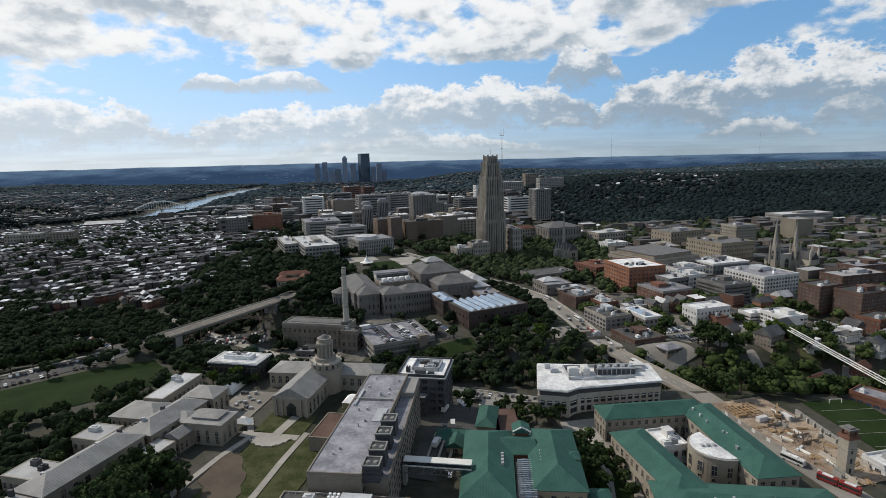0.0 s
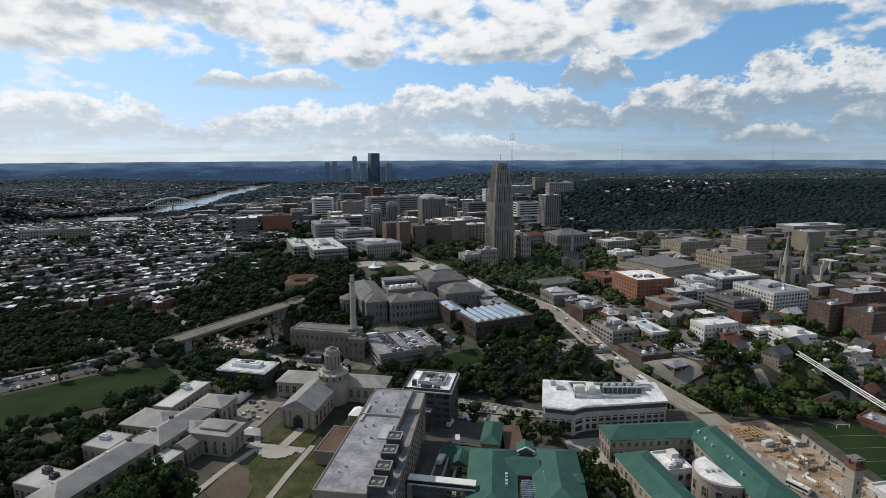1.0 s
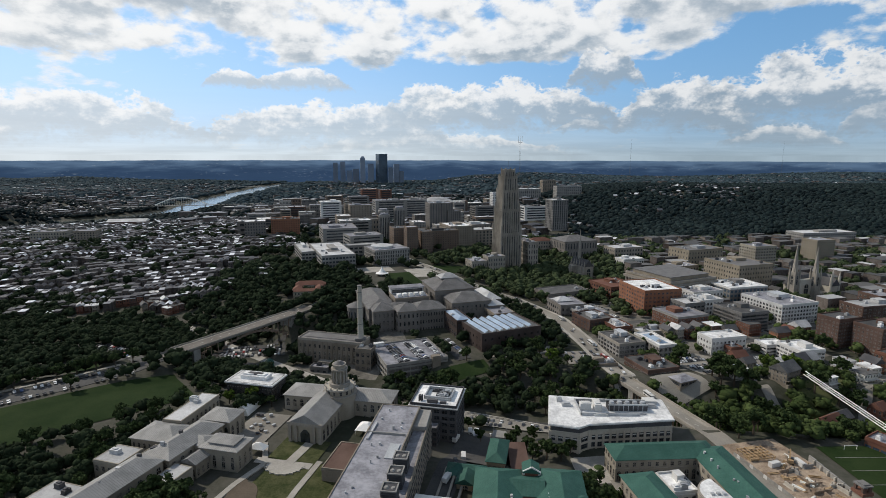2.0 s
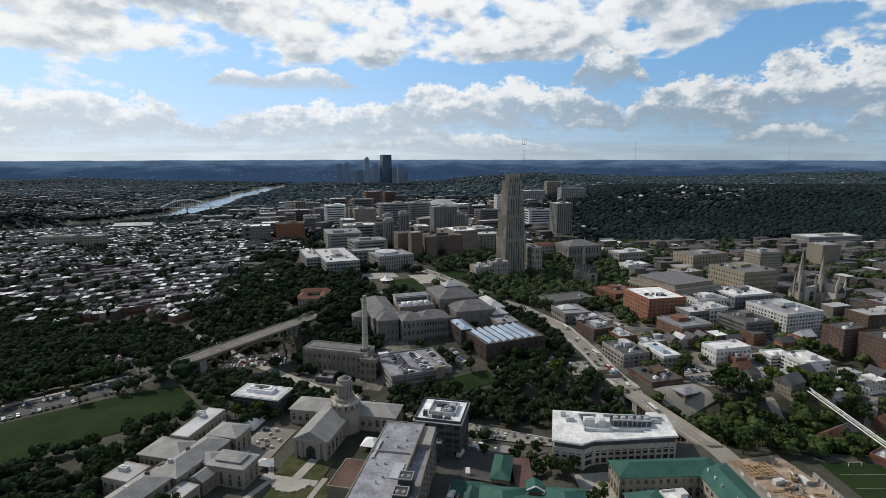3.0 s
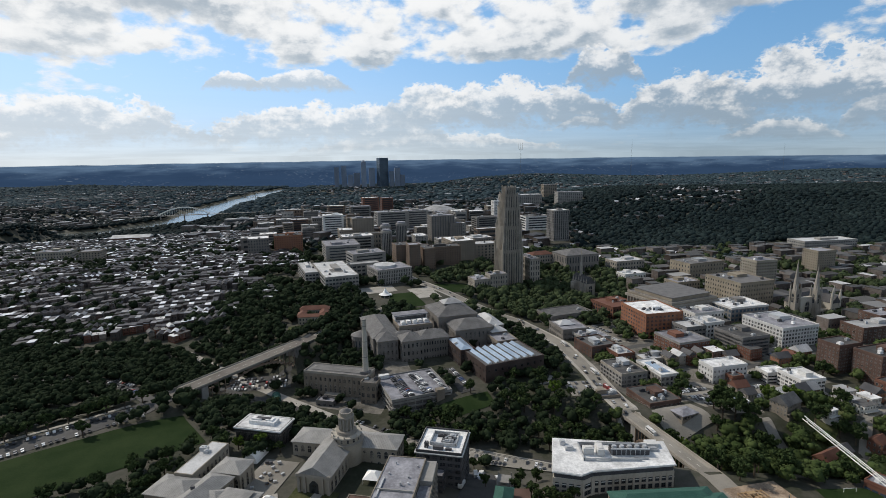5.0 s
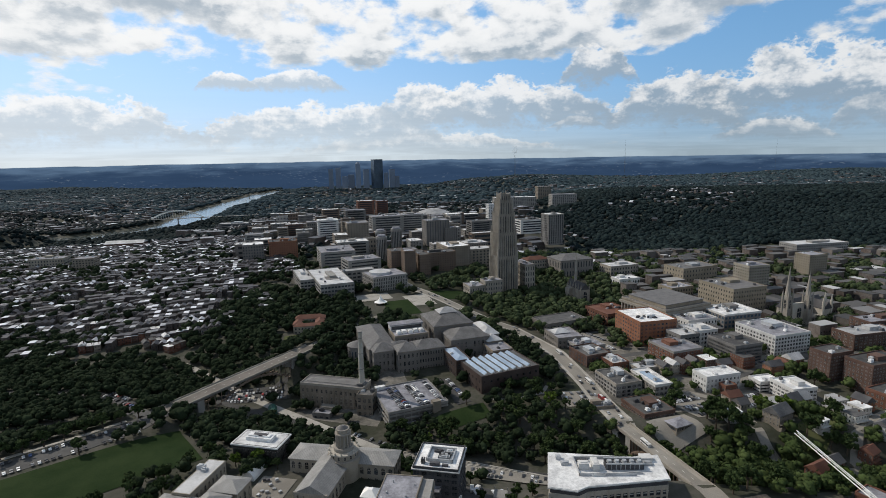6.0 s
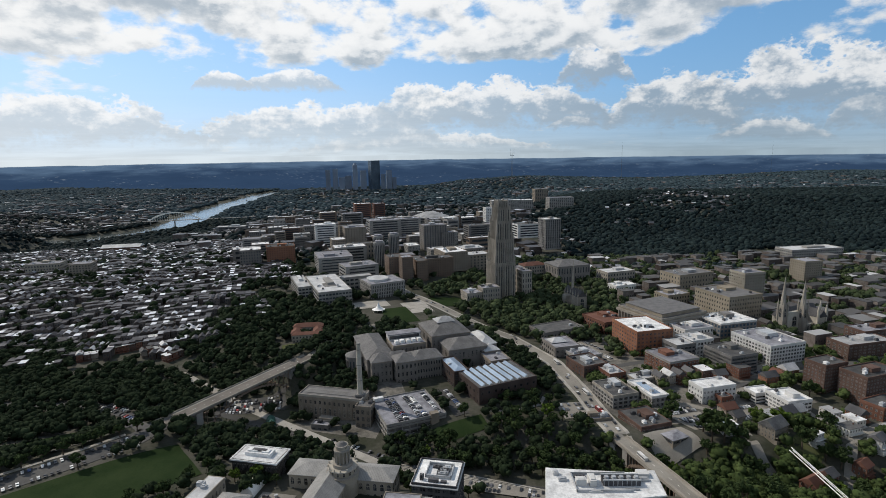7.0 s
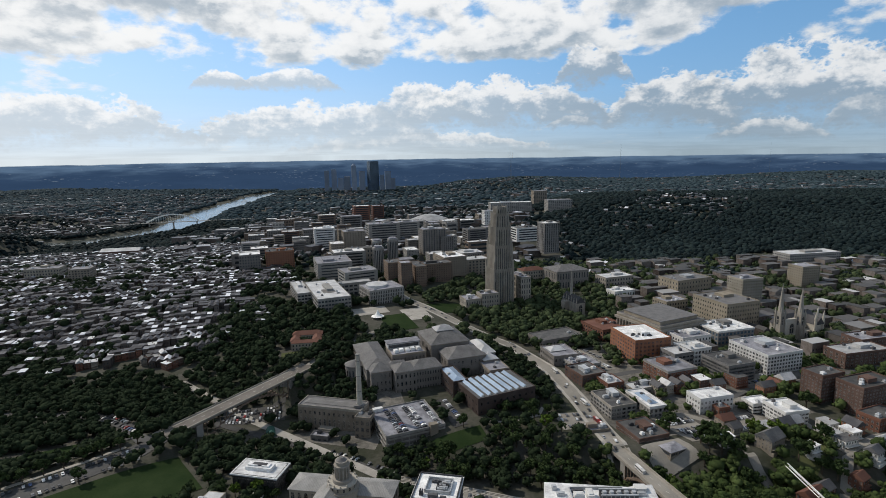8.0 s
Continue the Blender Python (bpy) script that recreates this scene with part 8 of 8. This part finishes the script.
lot(-6, 448, 48, 12, 112, (-3,), 2.9, None, "beside the museum", 0.85)
lot(150, 560, 40, 20, 111, (-8, 0, 8), 3.0, None, "behind brick shops", 0.7)
lot(-282, 314, 130, 10, 43, (-7.6, 7.6), 3.6, None, "along the park road", 0.75)
lot(-292, 430, 60, 10, 150, (-3, 3), 4.0, None, "along the park side road", 0.7)
for k, (lx, ly) in enumerate(((-1, 216), (0, 208), (-1, 232), (0, 240), (-2, 250), (2, 262), (20, 306), (26, 309), (8, 300), (12, 312))):
    car(lx, ly, G(lx, ly) + 0.55, 80 + 5 * k, "in the service lane")
lot(32, 338, 54, 10, -14, (-3, 3), 3.0, None, "beside the railway", 0.6)
lot(268, 545, 36, 14, 18, (-4, 4), 3.0, None, "behind offices", 0.7)
lot(300, 512, 36, 14, 20, (-5, 5), 3.0, None, "beside houses", 0.6)
lot(150, 590, 36, 20, 111, (-7, 4), 3.0, None, "beside the orange block", 0.6)
lot(-70, 384, 100, 8, -29, (3.2,), 4.2, None, "along the hollow road", 0.55)
for k in range(56):        # traffic at rest along the avenue
    i = vr.randrange(len(AVENUE) - 2)
    t = vr.random()
    (x0, y0), (x1, y1) = AVENUE[i], AVENUE[i + 1]
    side = vr.choice((-4.7, 4.7, -1.7, 1.7))
    a = math.atan2(y1 - y0, x1 - x0)
    px, py = x0 + (x1 - x0) * t - side * math.sin(a), y0 + (y1 - y0) * t + side * math.cos(a)
    car(px, py, G(px, py) + 0.4, math.degrees(a), "beside the avenue")


def bus(x, y, z, rot, paint, label, n=1):
    root = thing("bus", x, y, z, rot, label, "bus")
    for k in range(n):
        o = -k * 8.0 if n > 1 else 0.0
        half = 3.7 if n > 1 else 4.9
        boxes("body", [(o - half, o + half, -1.25, 1.25, 0.4, 3.0)], paint, root)
        boxes("roof_unit", [(o - 2, o + 2, -0.8, 0.8, 3.0, 3.35)], WHITEROOF, root)
        boxes("side_glazing", [(o - half + 0.2, o + half - 0.2, -1.28, 1.28, 1.5, 2.5)], GLASS, root)
        for sx in (-3, 3):
            for sy in (-1.1, 1.1):
                w = child(new("wheel", WHEEL), root)
                w.matrix_basis = Matrix.Translation((o + sx, sy, 0.45)) @ Matrix.Scale(1.4, 4)


bus(153.6, 221, G(153.6, 221) + 0.4, 121, WHITEWALL, "white city bus beside the building site")
bus(158.6, 206, G(158.6, 206) + 0.4, 125, BUSRED, "red articulated city bus beside the building site", 2)
bus(129.5, 350, 23.2, 104, WHITEWALL, "white city bus on the avenue")
bus(117, 462, G(117, 462) + 0.4, 105, WHITEWALL, "white city bus on the avenue")
bus(104, 535, G(104, 535) + 0.4, 105, WHITEWALL, "white city bus on the avenue")

bus(119.5, 428, G(119.5, 428) + 0.4, 104, BUSRED, "red articulated city bus on the avenue", 2)
# cars too far off to be told apart
v, f, idx = [], [], []
for x, y, z, rot, k in FAR_CARS:
    m = np.array(pose(x, y, z, 0, 0, rot))
    for me, slot in ((CAR_BODY[k], k), (CAR_GLASS, 6), (GEAR, 7)):
        b = len(v)
        v += [tuple(m[:3, :3] @ np.array(q.co) + m[:3, 3]) for q in me.vertices]
        f += [tuple(b + i for i in p.vertices) for p in me.polygons]
        idx += [slot] * len(me.polygons)
tagged(new("parked_cars", mesh_of("parked_cars", v, f, CARS + [GLASS, TYRE], idx)), "many small parked cars in distant lots", "cars", kind="stuff")

# ---- crane boom over the hollow ----
jib_a, jib_b = Vector((188, 283, 68.7)), Vector((192.2, 163, 62.7))
crane = thing("lattice_crane", 231, 300, G(231, 300), 0, "pale lattice crane boom laid across the hollow", "crane")
along = (jib_b - jib_a).normalized()
for oz, ox in ((0, -0.9), (0, 0.9), (1.7, 0)):
    p, q = jib_a + Vector((ox, 0, oz)), jib_b + Vector((ox, 0, oz))
    mid = (p + q) / 2 - Vector((231, 300, G(231, 300)))
    L = (q - p).length
    ob = boxes("chord", [(-0.16, 0.16, -L / 2, L / 2, -0.16, 0.16)], PALESTEEL, crane)
    ob.matrix_basis = Matrix.Translation(mid) @ Vector((0, 1, 0)).rotation_difference(along).to_matrix().to_4x4()
for k in range(52):
    p = jib_a + along * (2.3 * k + 1) - Vector((231, 300, G(231, 300)))
    ob = boxes("lacing", [(-0.08, 0.08, -0.08, 0.08, 0, 2.1)], PALESTEEL, crane)
    ob.matrix_basis = Matrix.Translation(p + Vector((-0.9 if k % 2 else 0.9, 0, 0))) @ Matrix.Rotation(radians(28 if k % 2 else -28), 4, "Y") @ Matrix.Rotation(radians(30), 4, "X")
boxes("mast", [(-1.1, 1.1, -69, -66.8, -4, jib_b.z - G(231, 300))], PALESTEEL, crane)
boxes("counterweight", [(-1.6, 1.6, -76, -72, jib_b.z - G(231, 300) - 2.5, jib_b.z - G(231, 300) + 0.5)], CONCRETE, crane)

# ---- bridges over the river ----
for label, p, q, arch in (("tied-arch bridge over the river", (-1620, 2330), (-960, 2560), True), ("girder bridge over the river", (-1860, 3900), (-1250, 4120), False)):
    L = math.dist(p, q)
    root = thing("river_bridge", (p[0] + q[0]) / 2, (p[1] + q[1]) / 2, -40, math.degrees(math.atan2(q[1] - p[1], q[0] - p[0])), label, "bridge")
    boxes("deck", [(-L / 2, L / 2, -8, 8, -2, 0)], CONCRETE, root)
    for k in range(7):
        u = -L / 2 + L * (k + 0.5) / 7
        boxes("pier", [(u - 2, u + 2, -6, 6, -26, -2)], CONCRETE, root)
    if arch:
        for s in (-7, 7):
            boxes("arch_rib", [(-110 + 10 * k, -100 + 10 * k, s - 0.8, s + 0.8, 34 * (1 - ((k - 10.5) / 11) ** 2) - 1, 34 * (1 - ((k - 10.5) / 11) ** 2) + 3) for k in range(22)], PALESTEEL, root)
            for k in range(21):
                boxes("hanger", [(-100 + 10 * k, -99.5 + 10 * k, s - 0.3, s + 0.3, 0, 34 * (1 - ((k - 10) / 11) ** 2))], PALESTEEL, root)
grow()
